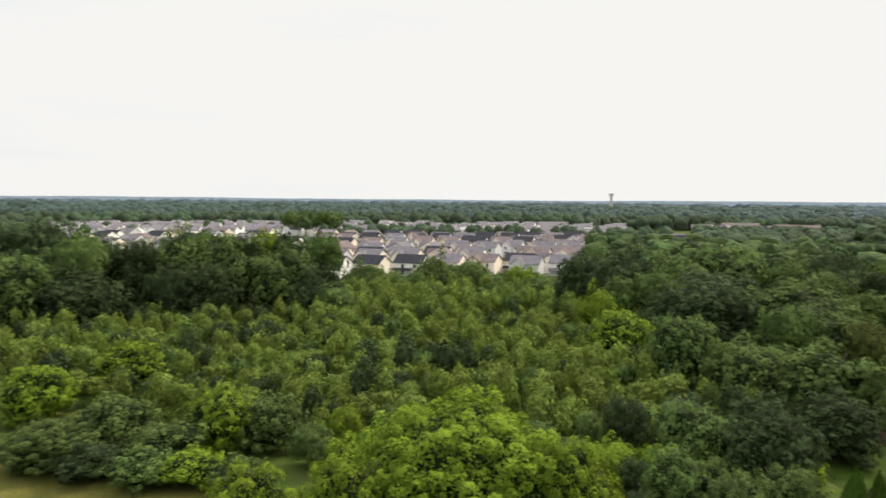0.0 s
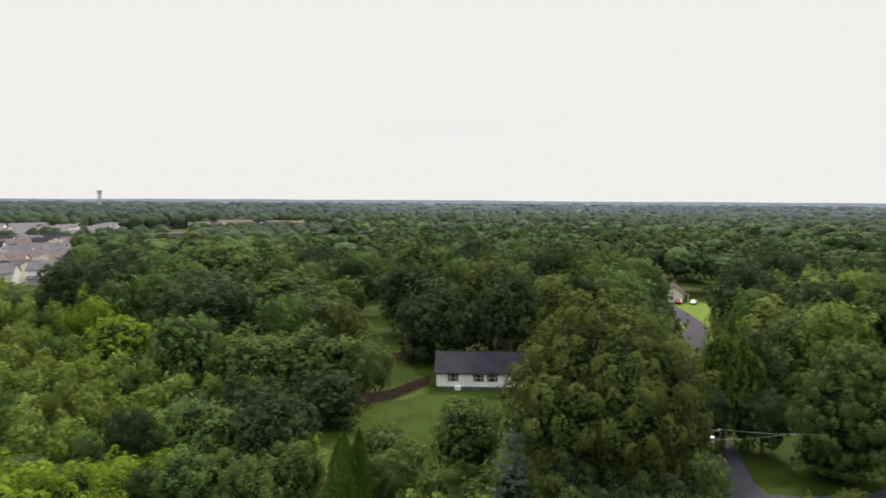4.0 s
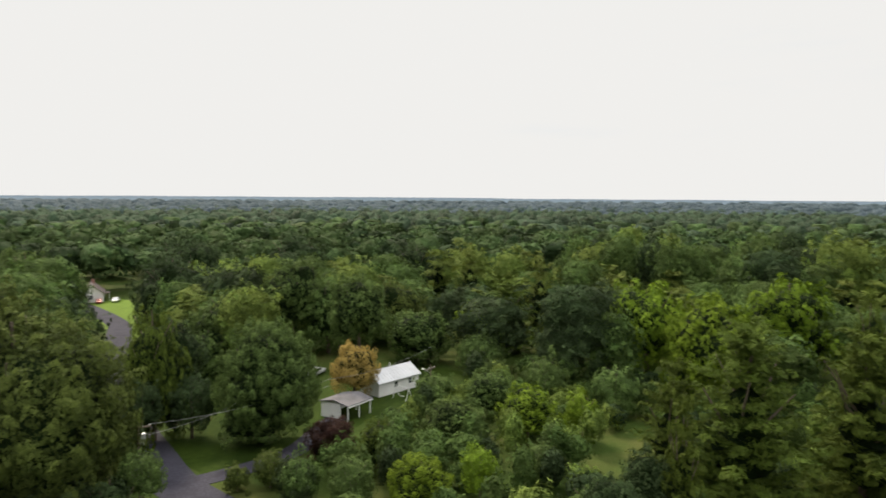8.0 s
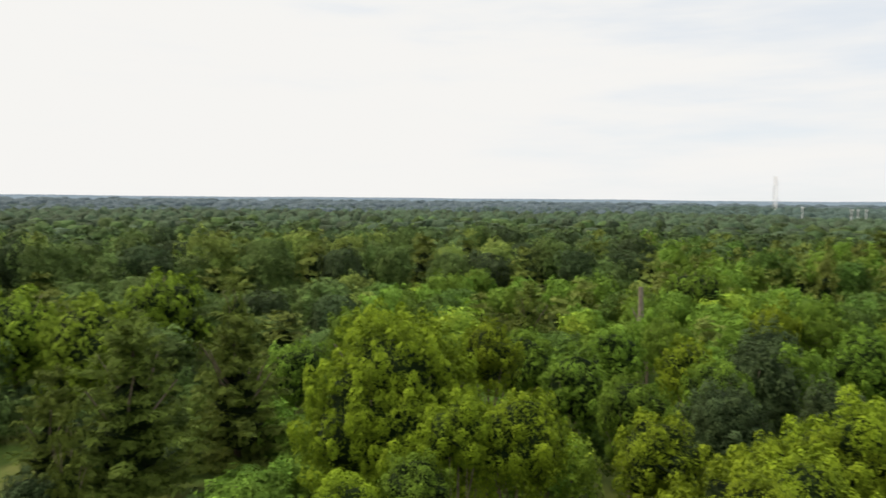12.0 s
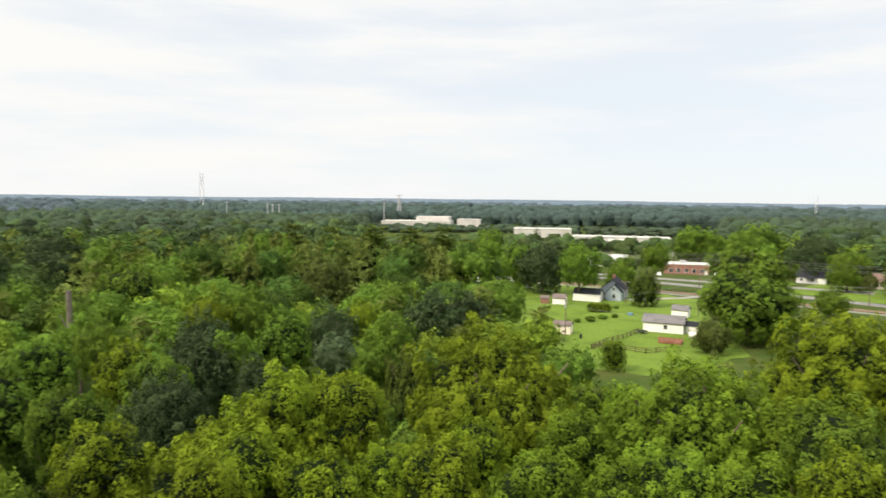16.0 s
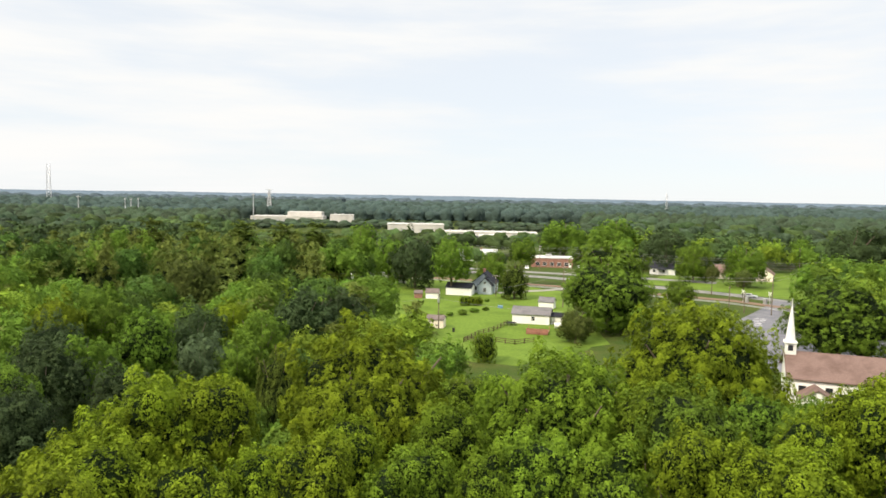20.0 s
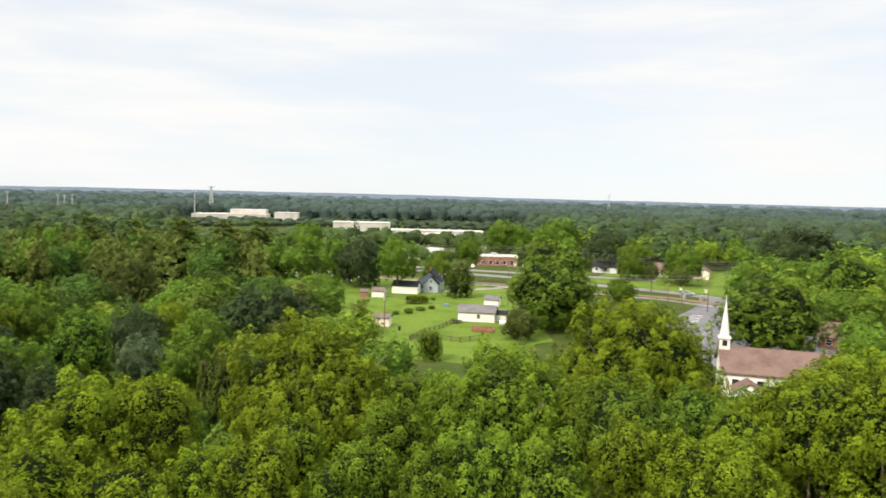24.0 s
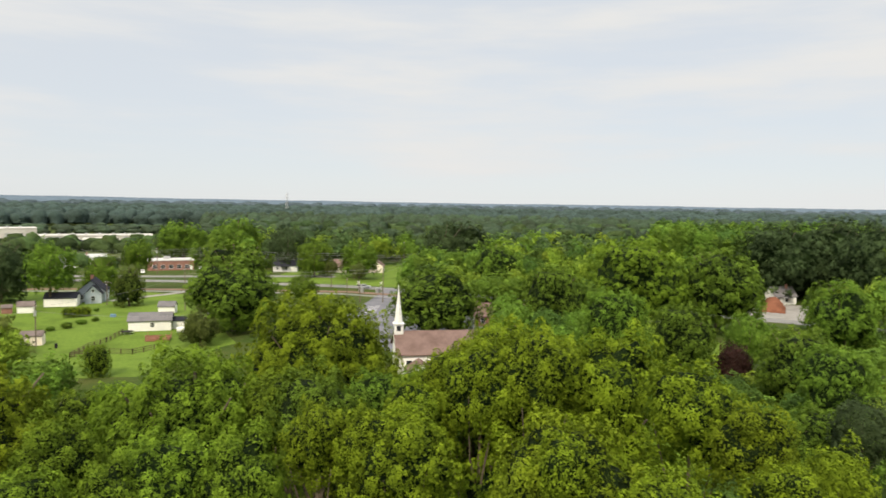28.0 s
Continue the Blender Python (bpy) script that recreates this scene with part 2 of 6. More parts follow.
WOODS = {
    "mid": leaf_material("woods_green", (0.032, 0.069, 0.009), (0.247, 0.396, 0.049), 0.2, 0.8, 0.11, 0.8, 0.3),
    "bright": leaf_material("woods_light", (0.046, 0.095, 0.009), (0.389, 0.532, 0.054), 0.2, 0.8, 0.11, 0.8, 0.3),
    "dark": leaf_material("woods_dark", (0.018, 0.041, 0.009), (0.149, 0.253, 0.043), 0.15, 0.8, 0.11, 0.8, 0.3),
    "pine": leaf_material("woods_pine", (0.032, 0.056, 0.011), (0.254, 0.308, 0.063), 0.15, 0.7, 0.11, 0.6, 0.3),
    # north copies of green, light and dark: veiling haze and backlight put into colour
    "north_mid": leaf_material("north_woods_green_hazed", (0.022, 0.045, 0.012), (0.167, 0.247, 0.063), 0.2, 0.8, 0.11, 0.8, 0.3),
    "north_bright": leaf_material("north_woods_light_hazed", (0.035, 0.069, 0.014), (0.326, 0.422, 0.088), 0.2, 0.8, 0.14, 0.6, 0.3),
    "north_dark": leaf_material("north_woods_dark_hazed", (0.011, 0.023, 0.011), (0.088, 0.129, 0.048), 0.15, 0.8, 0.11, 0.8, 0.3),
    "north_fresh": leaf_material("thicket_light", (0.035, 0.07, 0.012), (0.31, 0.39, 0.07), 0.25, 0.8, 0.14, 0.6, 0.3),
    # with distance the leaf colours turn greyer and bluer: haze painted in
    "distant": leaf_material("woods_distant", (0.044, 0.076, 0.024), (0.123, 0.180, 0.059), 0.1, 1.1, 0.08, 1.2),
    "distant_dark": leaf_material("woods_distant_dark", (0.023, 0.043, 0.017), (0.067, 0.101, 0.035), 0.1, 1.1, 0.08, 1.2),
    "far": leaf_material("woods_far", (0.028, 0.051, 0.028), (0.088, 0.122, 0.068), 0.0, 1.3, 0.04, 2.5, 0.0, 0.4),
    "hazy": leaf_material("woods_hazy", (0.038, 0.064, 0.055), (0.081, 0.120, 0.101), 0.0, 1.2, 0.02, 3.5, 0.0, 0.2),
    "farthest": leaf_material("woods_farthest_hazed", (0.068, 0.098, 0.111), (0.105, 0.142, 0.160), 0.0, 0.8, 0.012, 5.0, 0.0, 0.1),
}


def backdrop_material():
    """Distant hills; their haze is painted as a bluish base colour and a faint glow."""
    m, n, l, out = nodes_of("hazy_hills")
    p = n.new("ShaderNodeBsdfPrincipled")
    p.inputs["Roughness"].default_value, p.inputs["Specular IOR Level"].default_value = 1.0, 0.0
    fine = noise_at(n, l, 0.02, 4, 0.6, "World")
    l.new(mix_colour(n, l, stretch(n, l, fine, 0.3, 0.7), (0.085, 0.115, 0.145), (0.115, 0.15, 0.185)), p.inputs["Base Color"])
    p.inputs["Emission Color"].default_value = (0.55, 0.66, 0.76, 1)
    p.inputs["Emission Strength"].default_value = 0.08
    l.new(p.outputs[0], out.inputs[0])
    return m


HAZE = backdrop_material()
BARK = surface("bark", (0.09, 0.07, 0.05), (0.19, 0.155, 0.12), 1.5, 0.95, 0.5)
SNAG = surface("bare_wood", (0.13, 0.11, 0.085), (0.2, 0.175, 0.145), 1.5, 0.9, 0.4)
GROUND = ground_material()
MEADOW = surface("meadow_grass", (0.075, 0.081, 0.016), (0.127, 0.115, 0.029), 0.3, 0.95, 0.6)
# a darker copy of the lawn grass, with the trees' shade in its colour
SHADED_LAWN = surface("shaded_lawn_grass", (0.021, 0.041, 0.003), (0.040, 0.065, 0.006), 0.2, 0.95, 0.5, grime=0.3)
LAWN = surface("lawn_grass", (0.085, 0.142, 0.016), (0.139, 0.205, 0.030), 0.2, 0.95, 0.5, grime=0.3)
ASPHALT = surface("asphalt", (0.128, 0.128, 0.144), (0.204, 0.204, 0.228), 0.5, 0.9, 0.2)
LANE = surface("old_lane_asphalt", (0.038, 0.037, 0.050), (0.065, 0.062, 0.081), 0.5, 0.9, 0.2)
ASPHALT_PALE = surface("asphalt_worn", (0.176, 0.173, 0.168), (0.240, 0.236, 0.232), 0.5, 0.9, 0.2)
CONCRETE = surface("concrete", (0.230, 0.218, 0.198), (0.307, 0.294, 0.275), 0.4, 0.9, 0.2)
GRAVEL = surface("rail_gravel", (0.166, 0.109, 0.077), (0.230, 0.166, 0.128), 0.8, 0.95, 0.6)
DIRT = surface("red_dirt", (0.154, 0.058, 0.032), (0.218, 0.096, 0.058), 0.6, 0.95, 0.7)
PAINT = surface("white_paint", (0.72, 0.72, 0.7), (0.82, 0.82, 0.8), 0.7, 0.6, 0.05, grime=0.12)
SIDING = {
    "white": surface("siding_white", (0.8, 0.79, 0.77), (0.87, 0.86, 0.84), 0.4, 0.6, 0.05, grime=0.12),
    "cream": surface("siding_cream", (0.8, 0.72, 0.62), (0.86, 0.78, 0.68), 0.4, 0.6, 0.05, grime=0.12),
    "tan": surface("siding_tan", (0.7, 0.6, 0.53), (0.77, 0.67, 0.6), 0.4, 0.6, 0.05, grime=0.12),
    "grey": surface("siding_grey", (0.55, 0.55, 0.57), (0.64, 0.64, 0.66), 0.4, 0.6, 0.05, grime=0.12),
    "blue": surface("siding_blue_grey", (0.36, 0.42, 0.48), (0.46, 0.52, 0.58), 0.4, 0.6, 0.05, grime=0.12),
    "brown": surface("siding_brown", (0.14, 0.08, 0.06), (0.2, 0.12, 0.09), 0.4, 0.7, 0.1),
}
SHINGLE = {
    "grey": surface("shingle_grey", (0.134, 0.128, 0.138), (0.192, 0.186, 0.192), 0.8, 0.9, 0.4),
    "slate": surface("shingle_slate", (0.024, 0.025, 0.034), (0.038, 0.040, 0.052), 0.8, 0.9, 0.4),
    "brown": surface("shingle_brown", (0.141, 0.112, 0.106), (0.192, 0.160, 0.150), 0.8, 0.9, 0.4),
    "estate_grey": surface("shingle_mauve_grey", (0.122, 0.114, 0.131), (0.173, 0.163, 0.186), 0.8, 0.9, 0.4),
    "estate_brown": surface("shingle_mauve_brown", (0.134, 0.107, 0.110), (0.186, 0.154, 0.155), 0.8, 0.9, 0.4),
    "rose": surface("shingle_rose", (0.150, 0.098, 0.084), (0.190, 0.133, 0.118), 0.8, 0.9, 0.4),
    "metal": surface("roof_white_metal", (0.528, 0.536, 0.552), (0.608, 0.616, 0.632), 0.3, 0.4, 0.05, metal=0.2),
}
WORKS = surface("works_panel", (0.5, 0.48, 0.45), (0.6, 0.58, 0.55), 0.2, 0.7, 0.05)
BRICK = surface("red_brick", (0.24, 0.12, 0.095), (0.34, 0.19, 0.155), 1.5, 0.9, 0.4)
FLATROOF = surface("flat_roof", (0.44, 0.432, 0.416), (0.544, 0.536, 0.52), 0.2, 0.8, 0.1)
FENCE_WOOD = surface("fence_brown", (0.07, 0.045, 0.035), (0.12, 0.08, 0.06), 1.5, 0.9, 0.4)
DECK_WOOD = surface("deck_red_wood", (0.26, 0.1, 0.07), (0.36, 0.17, 0.12), 1.5, 0.8, 0.3)
POLE_WOOD = surface("pole_wood", (0.12, 0.095, 0.075), (0.2, 0.165, 0.13), 2.0, 0.9, 0.4)
STEEL = surface("galvanised_steel", (0.45, 0.46, 0.47), (0.56, 0.57, 0.58), 1.0, 0.45, 0.05, metal=0.6)
CABLE = surface("cable", (0.2, 0.2, 0.2), (0.3, 0.3, 0.3), 1.0, 0.6, 0.0)
RUBBER = surface("tyre_rubber", (0.02, 0.02, 0.02), (0.035, 0.035, 0.035), 1.0, 0.9, 0.1)
GLASS = glass_material("window_glass")
CAR_WHITE = surface("car_white", (0.75, 0.75, 0.75), (0.8, 0.8, 0.8), 0.3, 0.3, 0.0, grime=0.05)
CAR_DARK = surface("car_dark", (0.03, 0.035, 0.05), (0.045, 0.05, 0.07), 0.3, 0.3, 0.0)
CAR_RED = surface("car_red", (0.3, 0.03, 0.03), (0.36, 0.05, 0.05), 0.3, 0.3, 0.0)
TARP = surface("blue_tarp", (0.1, 0.2, 0.34), (0.16, 0.28, 0.42), 0.5, 0.7, 0.2)

# ---- mesh helpers ----
def link_mesh(name, me, material, parent=None, label=""):
    ob = new(name, me)
    if material and not me.materials:
        me.materials.append(material)
    if parent:
        ob.parent = parent
    if label:
        ob["label"] = label
    return ob


def part(name, bm, material, parent=None, label="", smooth=False):
    me = bpy.data.meshes.new(name)
    bm.to_mesh(me)
    bm.free()
    if smooth:
        me.polygons.foreach_set("use_smooth", [True] * len(me.polygons))
    return link_mesh(name, me, material, parent, label)


def quads_mesh(name, V, Q):
    """A mesh from an array of corners and an array of quads."""
    me = bpy.data.meshes.new(name)
    k = Q.shape[1]
    me.vertices.add(len(V))
    me.vertices.foreach_set("co", np.ascontiguousarray(V, dtype=np.float32).ravel())
    me.loops.add(Q.size)
    me.loops.foreach_set("vertex_index", np.ascontiguousarray(Q, dtype=np.int32).ravel())
    me.polygons.add(len(Q))
    me.polygons.foreach_set("loop_start", np.arange(0, Q.size, k, dtype=np.int32))
    me.update(calc_edges=True)
    return me


def thing(name, m, label, category, group=""):
    e = new(name)
    e.empty_display_size = 0.5
    e.matrix_world = m
    return tagged(e, label, category, group)


def box_into(bm, x0, x1, y0, y1, z0, z1):
    v = [bm.verts.new((x, y, z)) for z in (z0, z1) for x, y in ((x0, y0), (x1, y0), (x1, y1), (x0, y1))]
    for f in ((3, 2, 1, 0), (4, 5, 6, 7), (0, 1, 5, 4), (1, 2, 6, 5), (2, 3, 7, 6), (3, 0, 4, 7)):
        bm.faces.new([v[i] for i in f])
    return v


def box(x0, x1, y0, y1, z0, z1, bevel=0.0):
    bm = bmesh.new()
    box_into(bm, x0, x1, y0, y1, z0, z1)
    if bevel:
        bmesh.ops.bevel(bm, geom=bm.edges[:], offset=bevel, segments=1, affect="EDGES")
    return bm


def prism(profile, y0, y1):
    """A profile of (x, z) corners drawn out along y."""
    bm = bmesh.new()
    a = [bm.verts.new((x, y0, z)) for x, z in profile]
    b = [bm.verts.new((x, y1, z)) for x, z in profile]
    k = len(profile)
    bm.faces.new(a)
    bm.faces.new(b[::-1])
    for i in range(k):
        bm.faces.new((a[i], b[i], b[(i + 1) % k], a[(i + 1) % k]))
    bmesh.ops.recalc_face_normals(bm, faces=bm.faces[:])
    return bm


def rod_into(bm, p, q, r0, r1, seg=6):
    p, q = Vector(p), Vector(q)
    m = (q - p).to_track_quat("Z", "Y").to_matrix()
    rings = []
    for c, r in ((p, r0), (q, r1)):
        rings.append([bm.verts.new(c + m @ Vector((r * math.cos(a), r * math.sin(a), 0))) for a in (i * 2 * math.pi / seg for i in range(seg))])
    for i in range(seg):
        bm.faces.new((rings[0][i], rings[0][(i + 1) % seg], rings[1][(i + 1) % seg], rings[1][i]))
    bm.faces.new(rings[0][::-1])
    bm.faces.new(rings[1])


def rod(p, q, r0, r1=None, seg=8):
    bm = bmesh.new()
    rod_into(bm, p, q, r0, r0 if r1 is None else r1, seg)
    return bm


def facing(x, y, heading):
    """A pose on the ground whose +y looks along the heading (degrees clockwise from north)."""
    return pose(x, y, 0, 0, 0, -heading)


# ---- trees: crowns of leaves on boughs ----
def leaf_sprays(pos, normal, size, rng, slim=0.6, tri=False):
    """One leaf spray for each place: a folded diamond, or a plain triangle for trees farther off."""
    k = len(pos)
    nrm = normal / (np.linalg.norm(normal, axis=1, keepdims=True) + 1e-9)
    u = np.cross(nrm, rng.normal(size=(k, 3)))
    u /= np.linalg.norm(u, axis=1, keepdims=True) + 1e-9
    v = np.cross(nrm, u)
    s = (size * rng.uniform(0.65, 1.35, k))[:, None]
    n = 3 if tri else 4
    V = np.empty((k, n, 3))
    V[:, 0] = pos - u * s * 0.5
    V[:, 1] = pos + v * s * slim * 0.5 - nrm * s * 0.1
    V[:, 2] = pos + u * s * 0.5
    if tri:
        V[:, 1] = pos + v * s * slim
    else:
        V[:, 3] = pos - v * s * slim * 0.5 - nrm * s * 0.1
    return V.reshape(-1, 3), np.arange(k * n, dtype=np.int32).reshape(-1, n)


def sphere_dirs(k, rng, low=-0.35):
    i = np.arange(k) + 0.5
    z = 1 - (1 - low) * i / k
    a = i * 2.399963 + rng.uniform(0, 6.28)
    r = np.sqrt(np.maximum(0, 1 - z * z))
    return np.stack([r * np.cos(a), r * np.sin(a), z], 1)


def envelope(dirs, c, lr, floor=0.5):
    """How far a set of round boughs reaches along each direction from the crown's heart, and which bough it is."""
    b = dirs @ c.T
    q = b * b - np.sum(c * c, axis=1)[None] + (lr * lr)[None]
    t = np.where(q > 0, b + np.sqrt(np.maximum(q, 0)), 0.0)
    win = np.argmax(t, axis=1)
    return np.maximum(t[np.arange(len(dirs)), win], floor), win


def inner_dome(c, lr, rings, seg, shrink, low, floor=0.5):
    """The closed mass of inner foliage, following the boughs."""
    dirs = [(0, 0, 1.0)]
    for n, h in enumerate(np.linspace(1.0, low, rings + 1)[1:]):
        r = math.sqrt(max(0.0, 1 - h * h))
        dirs += [(r * math.cos((k + 0.5 * (n % 2)) * 6.2832 / seg), r * math.sin((k + 0.5 * (n % 2)) * 6.2832 / seg), h) for k in range(seg)]
    dirs = np.array(dirs)
    t, _ = envelope(dirs, c, lr, floor)
    T = [(0, 1 + k, 1 + (k + 1) % seg) for k in range(seg)]
    for n in range(rings - 1):
        for k in range(seg):
            a, b = 1 + n * seg + k, 1 + n * seg + (k + 1) % seg
            T += [(a, a + seg, b + seg), (a, b + seg, b)]
    return dirs * (t * shrink)[:, None], np.array(T, dtype=np.int32)


def joined(leaves, inner):
    """Corners, faces and which of two materials: the outer leaves, then the inner foliage darkened as shade."""
    V = np.concatenate([leaves[0], inner[0]])
    Q = np.concatenate([leaves[1], inner[1] + len(leaves[0])])
    return V, Q, np.repeat(np.array((0, 1), dtype=np.int32), (len(leaves[1]), len(inner[1])))


def broad_crown(seed, leaves, size, boughs, tufts=200, ragged=0.1, point=0.0, grid=(7, 12), closed=False, low=-0.86):
    """A broadleaf crown one unit in radius, from height 0 to 2: round boughs in an uneven dome, each set with billowing tufts of leaves that face outwards and up."""
    rng = np.random.default_rng(seed)
    up = np.array([0, 0, 1.0])
    d = sphere_dirs(boughs, rng, -0.8) + rng.normal(0, 0.2, (boughs, 3))
    d /= np.linalg.norm(d, axis=1, keepdims=True)
    lr = rng.uniform(0.24, 0.44, boughs)
    flat = np.linalg.norm(d[:, :2], axis=1, keepdims=True) + 1e-6
    d[:, :2] *= np.where(d[:, 2:] < 0, np.maximum(flat, 0.7), flat) / flat
    c = d * ((1 - 0.95 * lr) * (1 + rng.normal(0, ragged, boughs)))[:, None]
    if point:
        f = 1 - point * np.clip((c[:, 2] + 0.3) / 1.2, 0, 1)
        c[:, :2] *= f[:, None]
        lr = lr * (0.55 + 0.45 * f)
    td = sphere_dirs(tufts, rng, low) + rng.normal(0, 0.7 / math.sqrt(tufts), (tufts, 3))
    td /= np.linalg.norm(td, axis=1, keepdims=True)
    t, win = envelope(td, c, lr)
    pr = 1.75 / math.sqrt(tufts) * rng.uniform(0.65, 1.35, tufts)
    # each tuft is an upright plume of leaves; tufts sit at uneven depths, with hollows between them
    tip = td * (t * rng.uniform(0.83, 1.08, tufts))[:, None]
    face = (tip - c[win]) / (np.linalg.norm(tip - c[win], axis=1, keepdims=True) + 1e-6)
    axis = face * 0.45 + td * 0.3 + up * 0.75 + rng.normal(0, 0.2, (tufts, 3))
    axis /= np.linalg.norm(axis, axis=1, keepdims=True)
    long = pr * rng.uniform(1.5, 2.5, tufts)
    tone = rng.random(tufts)
    k = rng.choice(tufts, leaves, p=pr**2 / np.sum(pr**2))
    h = rng.random(leaves) ** 0.8
    side = rng.normal(size=(leaves, 3)) + face[k] * 0.8
    side -= axis[k] * np.sum(side * axis[k], axis=1, keepdims=True)
    side /= np.linalg.norm(side, axis=1, keepdims=True) + 1e-6
    wide = 0.95 * np.sqrt(np.maximum(0, 1 - h**1.7)) * (0.55 + 0.5 * np.minimum(1, h * 3)) * (1 - 0.45 * rng.random(leaves) ** 2)
    pos = tip[k] + axis[k] * (long[k] * (h - 0.85))[:, None] + side * (pr[k] * wide)[:, None]
    nrm = side * 0.65 + axis[k] * (0.15 + 0.75 * h)[:, None] + td[k] * 0.3 + rng.normal(0, 0.3, (leaves, 3))
    # more leaves fill the hollows between the plumes, toned dark below as shade
    fill_in = int(leaves * (0.15 if closed else 0.3))
    fd = sphere_dirs(fill_in, rng, low) + rng.normal(0, 0.05, (fill_in, 3))
    fd /= np.linalg.norm(fd, axis=1, keepdims=True)
    ft, _ = envelope(fd, c, lr)
    pos = np.concatenate([pos, fd * (ft * rng.uniform(0.74, 0.97, fill_in))[:, None]])
    nrm = np.concatenate([nrm, fd + rng.normal(0, 0.5, (fill_in, 3))])
    V, Q = leaf_sprays(pos + up, nrm, size, rng, 0.8, True)
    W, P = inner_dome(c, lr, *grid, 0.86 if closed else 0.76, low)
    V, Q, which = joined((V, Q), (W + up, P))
    # fresh tips are lightest; tuft bases and hollows carry shade painted into the tone
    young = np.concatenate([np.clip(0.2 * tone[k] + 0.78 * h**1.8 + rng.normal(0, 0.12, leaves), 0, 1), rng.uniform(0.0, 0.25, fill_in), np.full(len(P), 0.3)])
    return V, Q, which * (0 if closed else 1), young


def canopy_crown(seed, boughs, rings, seg):
    """The rounded top of a crown in a closed canopy far away: an uneven dome of boughs; one unit in radius, heights 0 to 2."""
    rng = np.random.default_rng(seed)
    d = sphere_dirs(boughs, rng, -0.2) + rng.normal(0, 0.22, (boughs, 3))
    d /= np.linalg.norm(d, axis=1, keepdims=True)
    lr = rng.uniform(0.26, 0.48, boughs)
    c = d * ((1 - 0.9 * lr) * (1 + rng.normal(0, 0.14, boughs)))[:, None]
    W, P = inner_dome(c, lr, rings, seg, 1.0, -0.25)
    W = W * rng.normal(1, 0.06, (len(W), 1)) + np.array([0, 0, 1.0])
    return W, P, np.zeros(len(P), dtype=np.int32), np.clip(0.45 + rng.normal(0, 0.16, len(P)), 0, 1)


def pine_crown(seed, leaves, size, tiers, spread=0.75):
    """Needle sprays on long flat boughs in tiers; one unit in radius, heights 0 to 2."""
    rng = np.random.default_rng(seed)
    c, rad = [], []
    for i in range(tiers):
        h = (i + rng.uniform(-0.3, 0.3)) / tiers
        r = spread * (1 - h) ** 0.7 + 0.2 - (0.18 if h < 0.12 else 0)
        for a in np.arange(0, 6.28, 0.79) + rng.uniform(0, 6.28):
            k = r * rng.uniform(0.55, 1.15)
            rise = rng.normal(0, 0.05)
            for s in (0.25, 0.48, 0.72, 0.95):
                c.append((k * s * math.cos(a), k * s * math.sin(a), 2 * h + 0.12 + rise + 0.1 * s * s + rng.normal(0, 0.015)))
                rad.append(0.17 * (1.15 - 0.6 * h) * (1.2 - 0.45 * s) * rng.uniform(0.8, 1.25))
    c, rad = np.array(c), np.array(rad)
    w = rng.choice(len(c), leaves, p=rad**2 / np.sum(rad**2))
    off = rng.normal(size=(leaves, 3))
    off /= np.linalg.norm(off, axis=1, keepdims=True)
    off[:, 2] = np.abs(off[:, 2]) * 0.5 - 0.1
    pos = c[w] + off * (rad[w] * rng.uniform(0.5, 1.1, leaves))[:, None]
    V, Q = leaf_sprays(pos, off * 0.6 + np.array([0, 0, 0.8]) + rng.normal(0, 0.28, (leaves, 3)), size, rng, 0.5, True)
    up = np.array([0, 0, 0.8])
    W, P = inner_dome(c - up, rad, 12, 14, 0.5, -0.8, 0.12)
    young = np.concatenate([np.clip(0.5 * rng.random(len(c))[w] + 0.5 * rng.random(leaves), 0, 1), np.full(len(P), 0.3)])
    return *joined((V, Q), (W + up, P)), young


def cone_crown(seed, leaves, size, round_top=1.0):
    """A dense cone or column of drooping sprays; one unit in radius, heights 0 to 2."""
    rng = np.random.default_rng(seed)
    h = rng.uniform(0, 1, leaves) ** 1.25
    a = rng.uniform(0, 6.283, leaves)
    r = (1 - h**round_top) * (0.86 + 0.16 * np.sin(a * 7 + h * 46) * np.sin(h * 31 + a * 2)) * rng.uniform(0.72, 1.05, leaves) + 0.02
    pos = np.stack([r * np.cos(a), r * np.sin(a), 2 * h], 1)
    nrm = np.stack([np.cos(a), np.sin(a), np.full(leaves, 0.55)], 1) + rng.normal(0, 0.4, (leaves, 3))
    V, Q = leaf_sprays(pos, nrm, size, rng, 0.5, True)
    return V, Q, np.zeros(len(Q), dtype=np.int32), rng.random(len(Q))


def blob_crown(seed):
    """A plain uneven dome for trees far away; one unit in radius, heights 0 to 2."""
    rng = np.random.default_rng(seed)
    V, T = [], []
    rings, seg = ((0.3, 0.92), (1.1, 0.95), (1.72, 0.6)), 6
    for i, (h, r) in enumerate(rings):
        for j in range(seg):
            a = (j + 0.5 * (i % 2)) * 6.283 / seg
            k = r * rng.uniform(0.75, 1.15)
            V.append((k * math.cos(a), k * math.sin(a), h + rng.normal(0, 0.1)))
    V.append((0, 0, 2.0))
    for i in range(2):
        for j in range(seg):
            a, b = i * seg + j, i * seg + (j + 1) % seg
            T += [(a, b, b + seg), (a, b + seg, a + seg)]
    T += [(12 + j, 12 + (j + 1) % seg, 18) for j in range(seg)]
    return np.array(V), np.array(T, dtype=np.int32), np.zeros(len(T), dtype=np.int32), np.full(len(T), 0.5)


